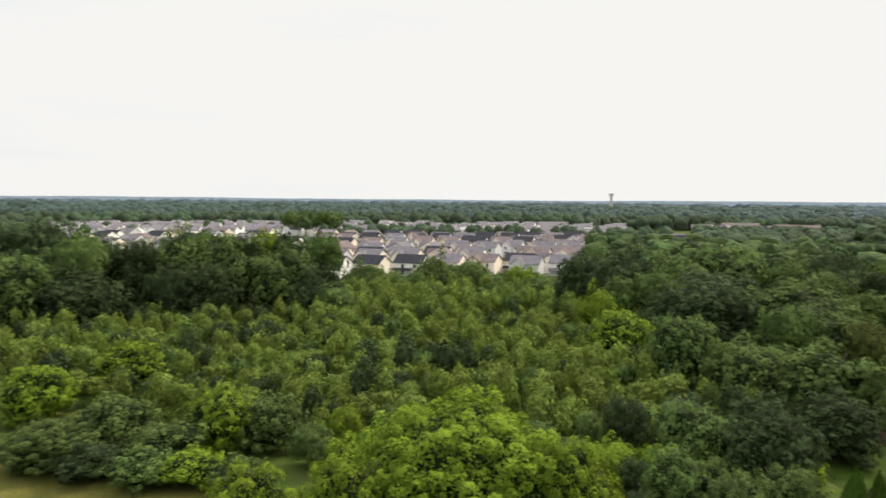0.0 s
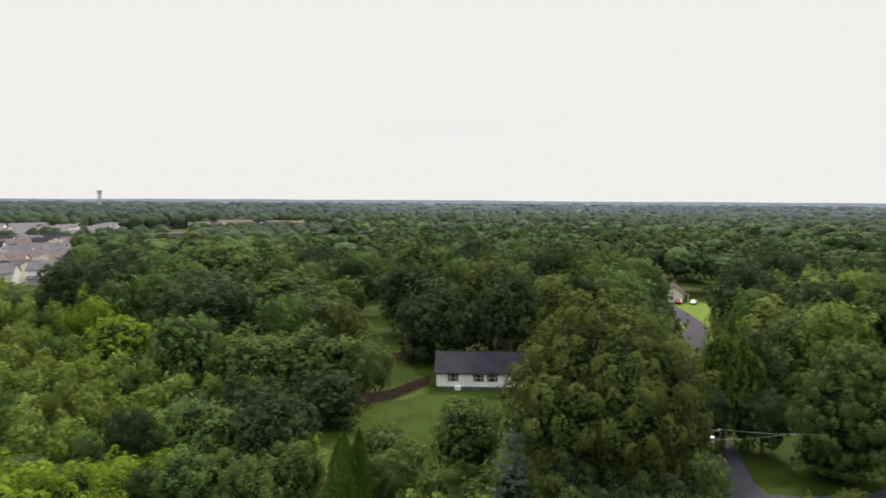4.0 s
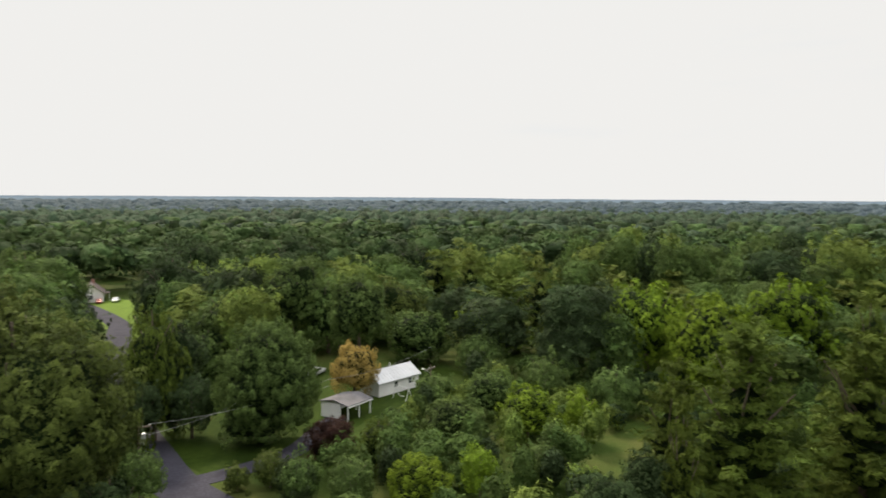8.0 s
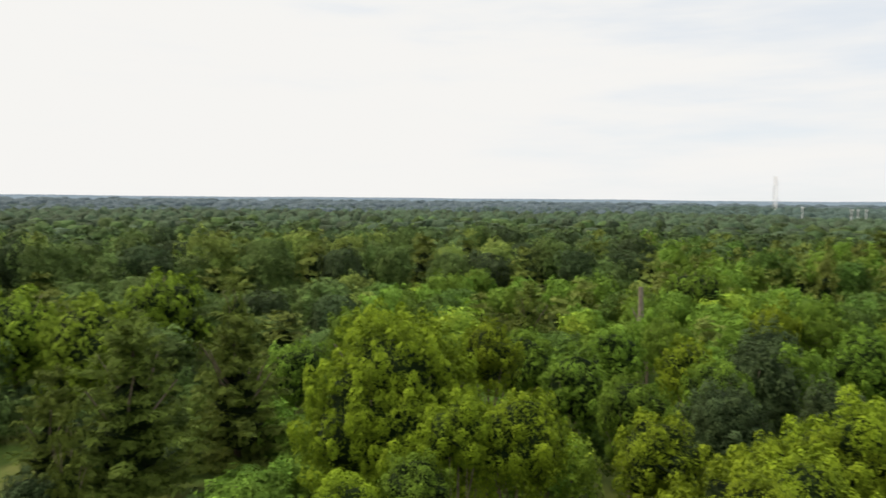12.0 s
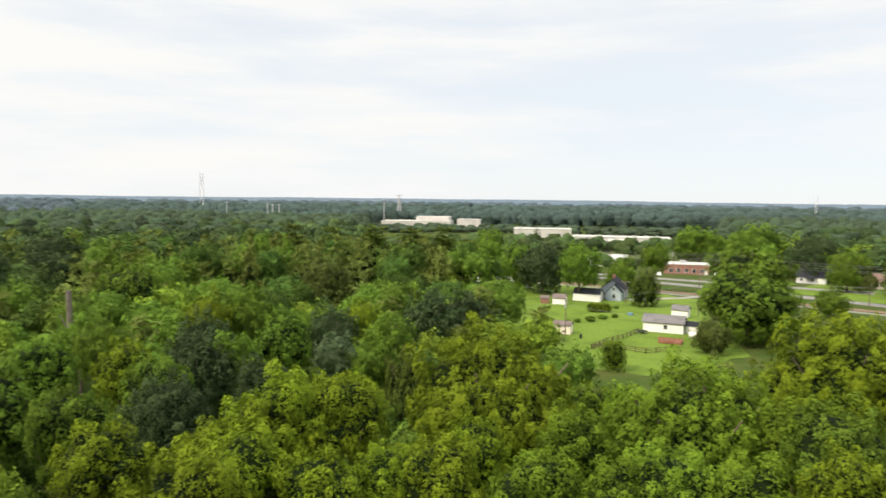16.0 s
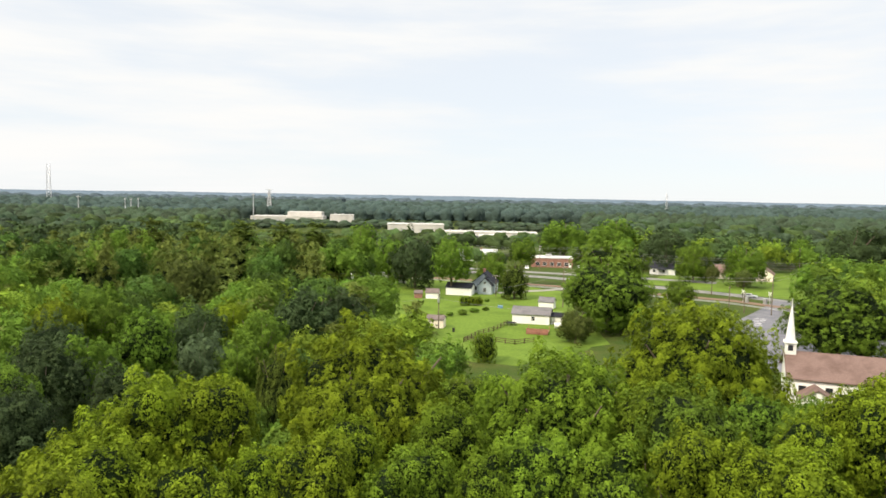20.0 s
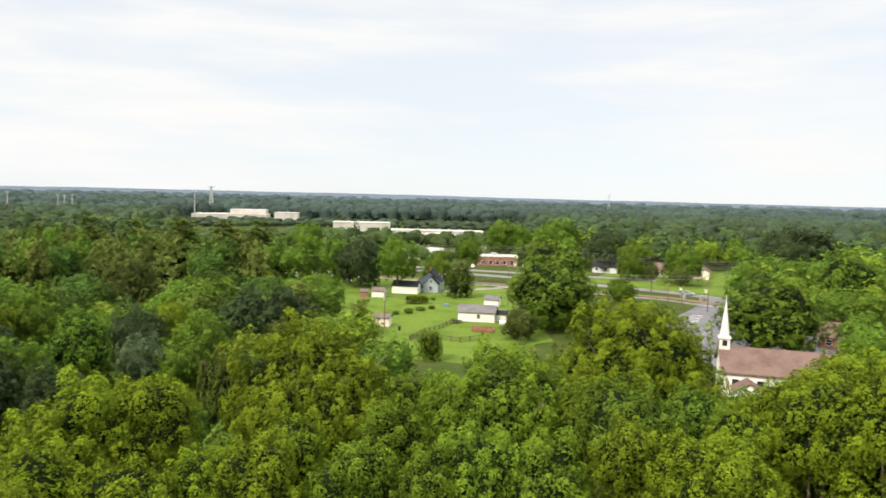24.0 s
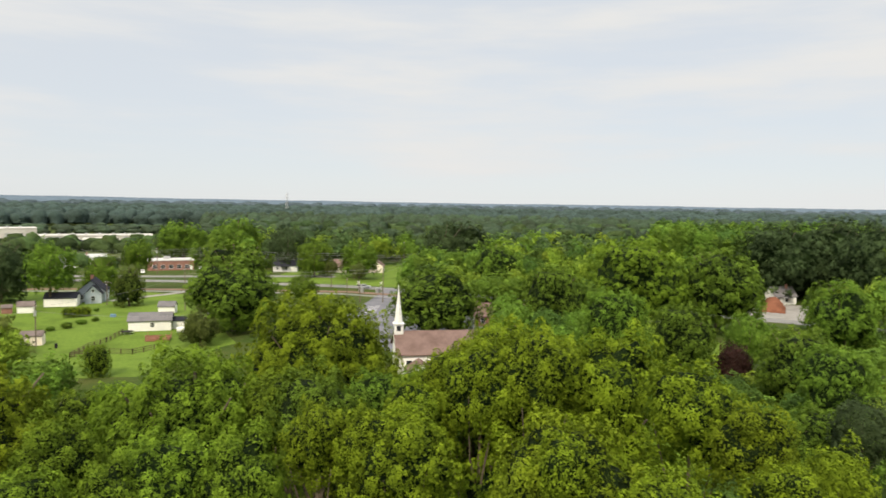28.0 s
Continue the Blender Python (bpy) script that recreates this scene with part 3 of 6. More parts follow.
def trunk_mesh(seed, limbs=6):
    """A tapered trunk from 0 to 1.6 with limbs; the crown's units."""
    rng = random.Random(seed)
    bm = bmesh.new()
    rod_into(bm, (0, 0, -1.0), (0.02, 0.01, 0.3), 0.065, 0.05, 8)
    rod_into(bm, (0.02, 0.01, 0.28), (0.05, -0.03, 1.5), 0.05, 0.015, 7)
    for i in range(limbs):
        a = i * 6.283 / limbs + rng.uniform(-0.4, 0.4)
        z, r = rng.uniform(0.1, 0.7), rng.uniform(0.5, 0.75)
        knee = (0.5 * r * math.cos(a), 0.5 * r * math.sin(a), z + 0.28)
        rod_into(bm, (0.02, 0, z), knee, 0.03, 0.02, 5)
        rod_into(bm, knee, (r * math.cos(a + 0.2), r * math.sin(a + 0.2), z + 0.75), 0.02, 0.008, 5)
    me = bpy.data.meshes.new("trunk")
    bm.to_mesh(me)
    bm.free()
    me.materials.append(BARK)
    return me


def crown_set(name, maker, variants):
    out = []
    for args in variants:
        V, Q, which, young = maker(*args)
        me = quads_mesh(name, V, Q)
        me.attributes.new("growth_and_shade", "FLOAT", "FACE").data.foreach_set("value", young.astype(np.float32))
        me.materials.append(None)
        me.materials.append(INNER_SHADE)
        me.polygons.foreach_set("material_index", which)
        out.append(me)
    return out


TRUNKS = [trunk_mesh(s) for s in range(4)]
BROAD = {
    "great": crown_set("crown_great", broad_crown, [(11 + s, 26000, 0.045, 26 + 4 * s, 250 + 30 * s, 0.1, 0.2, (14, 24)) for s in range(4)]),
    0: crown_set("crown_full", broad_crown, [(21 + s, 8500, 0.068, 13 + 2 * s, 52 + 7 * s, 0.15, 0.15, (12, 20)) for s in range(6)]),
    1: crown_set("crown_middle", broad_crown, [(31 + s, 3600, 0.095, 18 + 3 * s, 100 + 10 * s, 0.12, 0.12, (11, 18)) for s in range(6)]),
    2: crown_set("crown_light", broad_crown, [(51 + s, 2500, 0.115, 14 + 3 * s, 70 + 6 * s, 0.12, 0.0, (8, 13), True) for s in range(6)]),
}
PINES = {
    0: crown_set("pine_full", pine_crown, [(71 + s, 15000, 0.1, 11, 0.85) for s in range(2)]),
    1: crown_set("pine_middle", pine_crown, [(75 + s, 8000, 0.13, 10, 0.85) for s in range(2)]),
    2: crown_set("pine_light", pine_crown, [(79 + s, 1500, 0.26, 7, 0.8) for s in range(2)]),
}
PYRAMID = crown_set("pyramid", broad_crown, [(61 + s, 3000, 0.09, 26, 150, 0.1, 0.62, (9, 15)) for s in range(2)])
SPRUCES = crown_set("spruce", pine_crown, [(99 + s, 7000, 0.1, 13, 0.9) for s in range(2)])
COLUMN = crown_set("column_full", cone_crown, [(97, 10000, 0.1, 3.2), (98, 10000, 0.1, 3.0)])

LABELS = {
    "bright": ("broadleaf_tree", "broadleaf tree with fresh yellow-green leaves", "tree"),
    "lime": ("broadleaf_tree", "large broadleaf tree with light green leaves", "tree"),
    "fresh": ("broadleaf_tree", "broadleaf tree with fresh light green leaves", "tree"),
    "green": ("broadleaf_tree", "full broadleaf tree with muted green leaves", "tree"),
    "mid": ("broadleaf_tree", "full broadleaf tree with green summer leaves", "tree"),
    "dark": ("broadleaf_tree", "tall broadleaf tree with dark green leaves", "tree"),
    "olive": ("broadleaf_tree", "broadleaf tree with olive-tinged sunlit leaves", "tree"),
    "grey": ("broadleaf_tree", "tree with dull grey-green leaves in the wood", "tree"),
    "pine": ("pine_tree", "pine with flat boughs of olive-green needles", "pine"),
    "spruce": ("spruce_tree", "pointed spruce with pale blue-grey needles", "spruce"),
    "darkcone": ("conifer_tree", "dense dark green cone-shaped conifer", "conifer"),
    "column": ("arborvitae", "narrow green columnar arborvitae on the lawn", "arborvitae"),
    "golden": ("golden_tree", "round tree covered in pale golden foliage", "tree"),
    "purple": ("purple_leaf_tree", "small tree with dark purple leaves", "tree"),
    "willow": ("willow_tree", "small drooping willow on the fenced lawn", "tree"),
}
tree_rng = random.Random(5)


def tree(x, y, height, radius, kind, lod=None, group="trees of the wood"):
    """One tree on the ground: a trunk with limbs, and a crown of leaves."""
    dist = math.hypot(x, y)
    if lod is None:
        lod = "great" if radius > 5.8 and dist < 100 else 0 if radius / dist > 0.05 and dist < 75 else 1 if radius / dist > 0.042 else 2
    kind = "purple" if kind == "purpleish" else kind
    name, label, category = LABELS[kind]
    e = thing(name, pose(x, y, 0, 0, 0, tree_rng.uniform(0, 360)), label, category, group)
    if kind == "darkcone":
        meshes, low, radius = PYRAMID, -0.13, radius * 1.35
    elif kind == "spruce":
        meshes, low, radius = SPRUCES, 0.0, radius * 1.1
    elif kind == "column":
        meshes, low = COLUMN, 0.03
    elif kind == "pine":
        meshes, low = PINES[0 if lod == "great" else lod], 0.1
    elif kind == "golden":
        meshes, low = BROAD[0], 0.06
    elif kind == "willow":
        meshes, low = BROAD[1], -0.1
    else:
        meshes, low = BROAD[lod], max(-0.03, 1 - 2.35 * radius / height)
    span = height * (1 - low) / 2.03
    me = tree_rng.choice(meshes)
    crown = new("crown", me)
    crown.parent = e
    crown.matrix_basis = Matrix.LocRotScale((0, 0, height * low), None, (radius * 1.02, radius * 1.02, span))
    crown.material_slots[0].link = "OBJECT"
    crown.material_slots[0].material = LEAF.get(kind, LEAF[{"willow": "lime", "darkcone": "pine"}.get(kind, "green")])
    trunk = new("trunk", tree_rng.choice(TRUNKS))
    trunk.parent = e
    k, s = max(0.6, min(radius, height * 0.4)), height * 0.355
    trunk.matrix_basis = Matrix.LocRotScale((0, 0, s - 0.15), None, (k, k, s))
    return e

# ---- ground, roads, lawns ----
def ground_sheet():
    V, Q = [(0, 0, 0)], []
    radii = [30, 60, 90, 130, 180, 250, 350, 500, 750, 1100, 1700, 2600, 3700, 4900]
    seg = 64
    for r in radii:
        for j in range(seg):
            a = j * 6.283185 / seg
            V.append((r * math.sin(a), r * math.cos(a), 0))
    tri = [(0, 1 + (j + 1) % seg, 1 + j) for j in range(seg)]
    for i in range(len(radii) - 1):
        for j in range(seg):
            a, b = 1 + i * seg + j, 1 + i * seg + (j + 1) % seg
            Q.append((a, b, b + seg, a + seg))
    me = bpy.data.meshes.new("ground")
    me.from_pydata(V, [], tri + Q)
    ob = link_mesh("ground", me, GROUND)
    tagged(ob, "grassy ground under woods and gardens", "ground", "", "structure")


ground_sheet()


def patch(name, corners, material, z, label, category, ragged=0.0, seed=1):
    """A flat piece of ground with a slightly uneven edge and a thin rim."""
    rng = random.Random(seed)
    pts = []
    for i, (x0, y0) in enumerate(corners):
        x1, y1 = corners[(i + 1) % len(corners)]
        k = max(1, int(math.hypot(x1 - x0, y1 - y0) / 4)) if ragged else 1
        for j in range(k):
            f = j / k
            pts.append((x0 + (x1 - x0) * f + rng.uniform(-ragged, ragged), y0 + (y1 - y0) * f + rng.uniform(-ragged, ragged)))
    bm = bmesh.new()
    top = [bm.verts.new((x, y, z)) for x, y in pts]
    low = [bm.verts.new((x, y, -0.05)) for x, y in pts]
    bm.faces.new(top)
    for i in range(len(pts)):
        j = (i + 1) % len(pts)
        bm.faces.new((top[i], low[i], low[j], top[j]))
    bmesh.ops.recalc_face_normals(bm, faces=bm.faces[:])
    bmesh.ops.triangulate(bm, faces=[f for f in bm.faces if len(f.verts) > 4])
    ob = part(name, bm, material)
    return tagged(ob, label, category, "", "structure")


def ribbon(name, line, width, material, z, label, category, parent=None):
    """A strip of road along a line of places."""
    P = [Vector((x, y, 0)) for x, y in line]
    fine = []
    for i in range(len(P) - 1):
        a, b, c, d = P[max(i - 1, 0)], P[i], P[i + 1], P[min(i + 2, len(P) - 1)]
        for k in range(6):
            t = k / 6
            fine.append(0.5 * (2 * b + (c - a) * t + (2 * a - 5 * b + 4 * c - d) * t**2 + (3 * b - a - 3 * c + d) * t**3))
    fine.append(P[-1])
    bm = bmesh.new()
    rows = []
    for i, p in enumerate(fine):
        d = (fine[min(i + 1, len(fine) - 1)] - fine[max(i - 1, 0)]).normalized()
        s = Vector((d.y, -d.x, 0)) * width / 2
        rows.append([bm.verts.new(v) for v in ((*(p - s).xy, -0.05), (*(p - s).xy, z), (*(p + s).xy, z), (*(p + s).xy, -0.05))])
    for a, b in zip(rows, rows[1:]):
        for k in range(3):
            bm.faces.new((a[k], a[k + 1], b[k + 1], b[k]))
    bmesh.ops.recalc_face_normals(bm, faces=bm.faces[:])
    ob = part(name, bm, material, parent)
    return ob if parent else tagged(ob, label, category, "", "structure")


patch("meadow", [(-120, 60), (-120, 120), (-60, 88), (-40, 82.5), (-25, 79), (-20, 60)], MEADOW, 0.03, "dry yellowish meadow grass beside the thicket", "meadow", 1.0, 3)
patch("lawn_house", [(46, 84), (60, 92), (75, 92), (84, 112), (82, 128), (106, 178), (134, 172), (104, 120), (92, 84), (80, 60), (60, 50), (48, 62)], SHADED_LAWN, 0.03, "mown green lawn round the white house", "lawn", 0.8, 4)
patch("lawn_cottage", [(84, 44), (100, 42), (128, 36), (140, 20), (128, 4), (108, 8), (98, 16), (84, 27), (78, 34)], SHADED_LAWN, 0.03, "mown green lawn round the small white house", "lawn", 0.8, 5)
patch("lawn_far", [(150, 84), (196, 128), (214, 124), (200, 100), (170, 80)], LAWN, 0.03, "mown lawn beside the far driveway", "lawn", 0.8, 6)
patch("scrub_clearing", [(72, -14), (88, -10), (100, -16), (98, -26), (84, -30), (72, -24)], GROUND, 0.03, "rough grass clearing among young trees", "clearing", 1.0, 7)
patch("lawn_south", [(-4.3, -294.8), (4, -250), (-10.5, -182.8), (-22.8, -142.0), (-37.2, -133.9), (-63.9, -152.2), (-78.2, -193.0), (-84.4, -239.8), (-70.0, -262.2), (-33.1, -294.8)], LAWN, 0.03, "wide mown lawn with sheds and fences", "lawn", 1.0, 8)
patch("verge", [(-123.4, -266.3), (-156.3, -305.0), (-223.1, -305.0), (-223.1, -259.2), (-192.2, -208.2), (-166.6, -208.2)], LAWN, 0.03, "mown grass verge across the main road", "verge", 0.8, 9)
patch("lawn_strip", [(-162.5, -87.0), (-125.5, -59.5), (-117.3, -64.6), (-154.2, -93.1)], LAWN, 0.03, "narrow mown strip between the trees", "lawn", 0.6, 10)
patch("gravel_lot", [(-259.0, -91.1), (-230.2, -125.7), (-197.4, -101.3), (-222.0, -76.8)], CONCRETE, 0.06, "bare pale concrete lot at the wood's edge", "lot", 0.5, 11)
ribbon("lane", [(62, 20), (70.5, 31.5), (75, 37), (82, 43), (100, 57), (130, 76), (157, 91), (173, 101), (198, 126), (215, 150)], 5.6, LANE, 0.06, "narrow grey asphalt lane between lawns", "road")
ribbon("driveway", [(75, 35.5), (80, 30.5), (86, 26.5), (94, 25), (101, 24)], 3.4, LANE, 0.055, "dark asphalt driveway to the cottage", "driveway")
ribbon("main_road", [(40, -360), (-43.3, -317.2), (-86.5, -289.7), (-134.7, -242.4), (-153.7, -213.3), (-197.4, -121.6), (-230, -30)], 7.4, ASPHALT_PALE, 0.07, "pale grey two-lane main road", "road")
ribbon("far_road", [(20, -385), (-53.6, -330.5), (-96.7, -303.0), (-125.5, -287.7), (-156.3, -266.3)], 7.0, ASPHALT_PALE, 0.05, "pale road past the brick building", "road")
ribbon("rail_bed", [(40, -318), (-33.1, -288.7), (-78.2, -262.2), (-126.5, -225.6), (-141.9, -206.2), (-182.0, -126.7)], 4.6, GRAVEL, 0.1, "reddish gravel bed of a single railway line", "railway")
ribbon("house_drive", [(-100.8, -266.3), (-84.4, -250.0), (-70.0, -243.9), (-57.7, -239.8)], 3.6, CONCRETE, 0.06, "pale concrete driveway to the blue house", "driveway")
ribbon("side_road", [(-153.2, -215.4), (-133.7, -195.0), (-117.3, -178.7), (-100.8, -160.4)], 8.0, ASPHALT, 0.08, "dark asphalt side road to the parking", "road")
patch("parking", [(-133.7, -186.8), (-111.1, -177.7), (-96.7, -152.2), (-88.5, -125.7), (-109.1, -117.6), (-135.8, -142.0)], ASPHALT, 0.065, "dark asphalt church parking area", "parking", 0.0, 12)

# ---- buildings ----
def window_on(parent, side, half, u, z, w, h, panes=1, shutters=None):
    """A framed window on one side of a house; side is +1 or -1 along x, or 'n', 's' along y."""
    turn = {1: pose(half, 0, 0, 0, 0, 90), -1: pose(-half, 0, 0, 0, 0, -90), "n": pose(0, half, 0, 0, 0, 180), "s": pose(0, -half, 0)}[side]
    bm = bmesh.new()
    b = 0.09
    for x0, x1, z0, z1 in ((-w / 2 - b, w / 2 + b, -b, 0), (-w / 2 - b, w / 2 + b, h, h + b), (-w / 2 - b, -w / 2, 0, h), (w / 2, w / 2 + b, 0, h), (-w / 2, w / 2, h / 2 - 0.03, h / 2 + 0.03)):
        box_into(bm, x0, x1, -0.06, 0.02, z0, z1)
    f = part("window_frame", bm, PAINT, parent)
    f.matrix_basis = turn @ pose(u, 0, z)
    part("pane", box(-w / 2, w / 2, -0.025, 0.01, 0, h), GLASS, f)
    if shutters:
        for s in (-1, 1):
            part("shutter", box(s * (w / 2 + 0.25) - 0.16, s * (w / 2 + 0.25) + 0.16, -0.05, 0.02, -0.05, h + 0.05), shutters, f, "dark window shutter")
    return f


def gable_parts(e, L, W, eave, ridge, wall, roof, over=0.35, base=0.0, at=(0, 0), turn=0, cap=True):
    m = pose(at[0], at[1], 0, 0, 0, turn)
    ob = part("wall", prism([(-W / 2, base), (W / 2, base), (W / 2, eave), (0, ridge - 0.12), (-W / 2, eave)], -L / 2, L / 2), wall, e)
    ob.matrix_basis = m
    slope = (ridge - eave) / (W / 2)
    o, lo = W / 2 + over, eave - over * slope
    rf = part("roof", prism([(-o, lo), (-o, lo + 0.16), (0, ridge + 0.16), (o, lo + 0.16), (o, lo), (0, ridge)], -L / 2 - over, L / 2 + over), roof, e)
    rf.matrix_basis = m
    if not cap:
        return ob, rf
    top = part("ridge_cap", prism([(-0.14, ridge + 0.1), (0, ridge + 0.21), (0.14, ridge + 0.1)], -L / 2 - over, L / 2 + over), roof, e)
    top.matrix_basis = m
    return ob, rf


def door_on(e, side, half, u, w=0.95, h=2.05, material=None, name="door", z=0.1):
    turn = {1: pose(half, 0, 0, 0, 0, 90), -1: pose(-half, 0, 0, 0, 0, -90), "n": pose(0, half, 0, 0, 0, 180), "s": pose(0, -half, 0)}[side]
    bm = box(-w / 2, w / 2, -0.05, 0.02, 0, h)
    if name == "garage_door":
        for i in range(1, 4):
            box_into(bm, -w / 2, w / 2, -0.065, -0.045, i * h / 4 - 0.02, i * h / 4 + 0.02)
    d = part(name, bm, material or PAINT, e)
    d.matrix_basis = turn @ pose(u, 0, z)
    part("door_frame", frame_bars(w, h), PAINT, d)
    return d


def frame_bars(w, h):
    bm = bmesh.new()
    for x0, x1, z0, z1 in ((-w / 2 - 0.1, -w / 2, 0, h + 0.1), (w / 2, w / 2 + 0.1, 0, h + 0.1), (-w / 2, w / 2, h, h + 0.1)):
        box_into(bm, x0, x1, -0.07, 0.02, z0, z1)
    return bm


def chimney(e, x, y, z0, z1, material=None):
    bm = box(x - 0.4, x + 0.4, y - 0.3, y + 0.3, z0, z1)
    box_into(bm, x - 0.47, x + 0.47, y - 0.37, y + 0.37, z1 - 0.15, z1 + 0.05)
    part("chimney", bm, material or BRICK, e)


def ranch_house():
    """The long white house behind the big tree; its near wall looks south-west."""
    e = thing("ranch_house", facing(85.5, 90.8, 131.5), "long white single-storey house with dark slate roof on lawn", "house")
    gable_parts(e, 17.0, 9.0, 3.1, 5.7, SIDING["white"], SHINGLE["slate"], 0.4, 0.55)
    part("foundation", box(-4.4, 4.4, -8.4, 8.4, 0, 0.56), surface("dark_block", (0.08, 0.08, 0.09), (0.13, 0.13, 0.14), 1.0), e, "dark block foundation")
    for u in (-5.6, -1.1, 1.3, 5.6):
        window_on(e, 1, 4.5, u, 1.5, 1.0, 1.25, shutters=SHINGLE["slate"])
    door_on(e, 1, 4.5, 3.6, z=0.56)
    window_on(e, "s", 8.5, 0, 1.5, 1.0, 1.25)
    part("steps", box(4.5, 5.7, 3.0, 4.3, 0, 0.5), CONCRETE, e)
    part("utility_box", box(4.5, 5.2, -5.3, -4.2, 0.05, 0.75), PAINT, e, "pale box at the foundation")


ranch_house()


def dark_house():
    e = thing("dark_house", facing(101.0, 126.0, 120), "dark brown house half hidden under the trees", "house")
    gable_parts(e, 12.0, 8.0, 2.8, 5.4, SIDING["brown"], SHINGLE["slate"], 0.4)
    window_on(e, "s", 6.0, 1.0, 1.2, 1.2, 1.3)
    window_on(e, 1, 4.0, -2.0, 1.0, 1.2, 1.3)
    door_on(e, 1, 4.0, 1.5)
    chimney(e, 0.8, 2.0, 4.0, 6.4)


dark_house()


def cottage():
    e = thing("cottage", facing(117.2, 18.6, 126.0), "small white house with white metal roof on lawn", "house")
    gable_parts(e, 9.6, 4.6, 2.45, 3.9, SIDING["white"], SHINGLE["metal"], 0.35)
    window_on(e, 1, 2.3, -0.8, 1.1, 0.8, 0.9)
    window_on(e, 1, 2.3, 2.6, 1.1, 0.8, 0.9)
    door_on(e, "s", 4.8, 0.5)
    part("stovepipe", rod((-0.6, 0.5, 3.4), (-0.6, 0.5, 4.6), 0.1), STEEL, e)
    part("rib", rib_rows(4.6, 9.6, 2.45, 3.9), SHINGLE["metal"], e, "raised seams of the metal roof")


def rib_rows(W, L, eave, ridge):
    bm = bmesh.new()
    for i in range(14):
        y = -L / 2 - 0.2 + i * (L + 0.4) / 13
        for s in (-1, 1):
            rod_into(bm, (s * (W / 2 + 0.3), y, eave + 0.02), (s * 0.05, y, ridge + 0.17), 0.025, 0.025, 4)
    return bm


cottage()


def carport():
    e = thing("carport", facing(102.6, 23.0, 118), "open white carport with low grey roof", "carport")
    roof = part("roof", prism([(-2.9, 2.3), (-2.9, 2.45), (0, 3.0), (2.9, 2.45), (2.9, 2.3), (0, 2.85)], -2.9, 2.9), SHINGLE["grey"], e)
    part("fascia", box(2.82, 2.94, -2.9, 2.9, 2.12, 2.32), PAINT, roof)
    part("back_wall", box(-2.7, -2.55, -2.7, 2.7, 0, 2.4), SIDING["white"], e)
    part("side_wall", box(-2.6, 1.2, -2.7, -2.55, 0, 2.4), SIDING["white"], e)
    for x, y in ((2.6, -2.6), (2.6, 0), (2.6, 2.6), (-0.2, 2.6)):
        part("post", box(x - 0.08, x + 0.08, y - 0.08, y + 0.08, 0, 2.35), PAINT, e)


carport()


def car(x, y, heading, paint, label, long=4.5):
    e = thing("car", facing(x, y, heading) @ pose(0, 0, 0.07), label, "car", "parked cars")
    bm = bmesh.new()
    h = long / 2
    body = [(-h, 0.35), (-h, 0.78), (-h + 0.5, 0.9), (h - 1.2, 0.9), (h - 0.1, 0.74), (h, 0.35)]
    cabin = [(-h + 0.35, 0.88), (-h + 0.9, 1.42), (h - 2.1, 1.42), (h - 1.3, 0.88)]
    for profile, w in ((body, 0.9), (cabin, 0.76)):
        a = [bm.verts.new((-w, yy, z)) for yy, z in profile]
        b = [bm.verts.new((w, yy, z)) for yy, z in profile]
        bm.faces.new(a)
        bm.faces.new(b[::-1])
        for i in range(len(profile)):
            j = (i + 1) % len(profile)
            bm.faces.new((a[i], b[i], b[j], a[j]))
    bmesh.ops.recalc_face_normals(bm, faces=bm.faces[:])
    bmesh.ops.bevel(bm, geom=bm.edges[:], offset=0.05, segments=1, affect="EDGES")
    part("body", bm, paint, e)
    bm = bmesh.new()
    for s in (-1, 1):
        box_into(bm, s * 0.755 - 0.02, s * 0.755 + 0.02, -h + 0.95, h - 2.0, 0.98, 1.33)
    part("side_window", bm, GLASS, e)
    part("windscreen", prism([(-0.68, 0.0), (0.68, 0.0), (0.64, 0.02), (-0.64, 0.02)], 0.0, 0.6), GLASS, e).matrix_basis = pose(0, h - 1.35, 0.96, -34 + 180, 0, 0) @ pose(0, 0, 0)
    for sx in (-1, 1):
        part("headlight", box(sx * 0.62 - 0.16, sx * 0.62 + 0.16, h - 0.06, h + 0.02, 0.56, 0.7), PAINT, e)
        for sy in (-h + 0.85, h - 0.9):
            t = part("tyre", rod((sx * 0.78, sy, 0.31), (sx * 0.93, sy, 0.31), 0.31, 0.31, 14), RUBBER, e)
            part("rim", rod((sx * 0.9, sy, 0.31), (sx * 0.945, sy, 0.31), 0.19, 0.19, 10), STEEL, t)


def shed(name, x, y, heading, L, W, eave, ridge, wall, roof, label, door=True):
    e = thing(name, facing(x, y, heading), label, "shed")
    gable_parts(e, L, W, eave, ridge, wall, roof, 0.2)
    if door:
        door_on(e, "s", L / 2, 0, min(1.4, W * 0.5), min(1.9, eave), z=0.05)
    return e


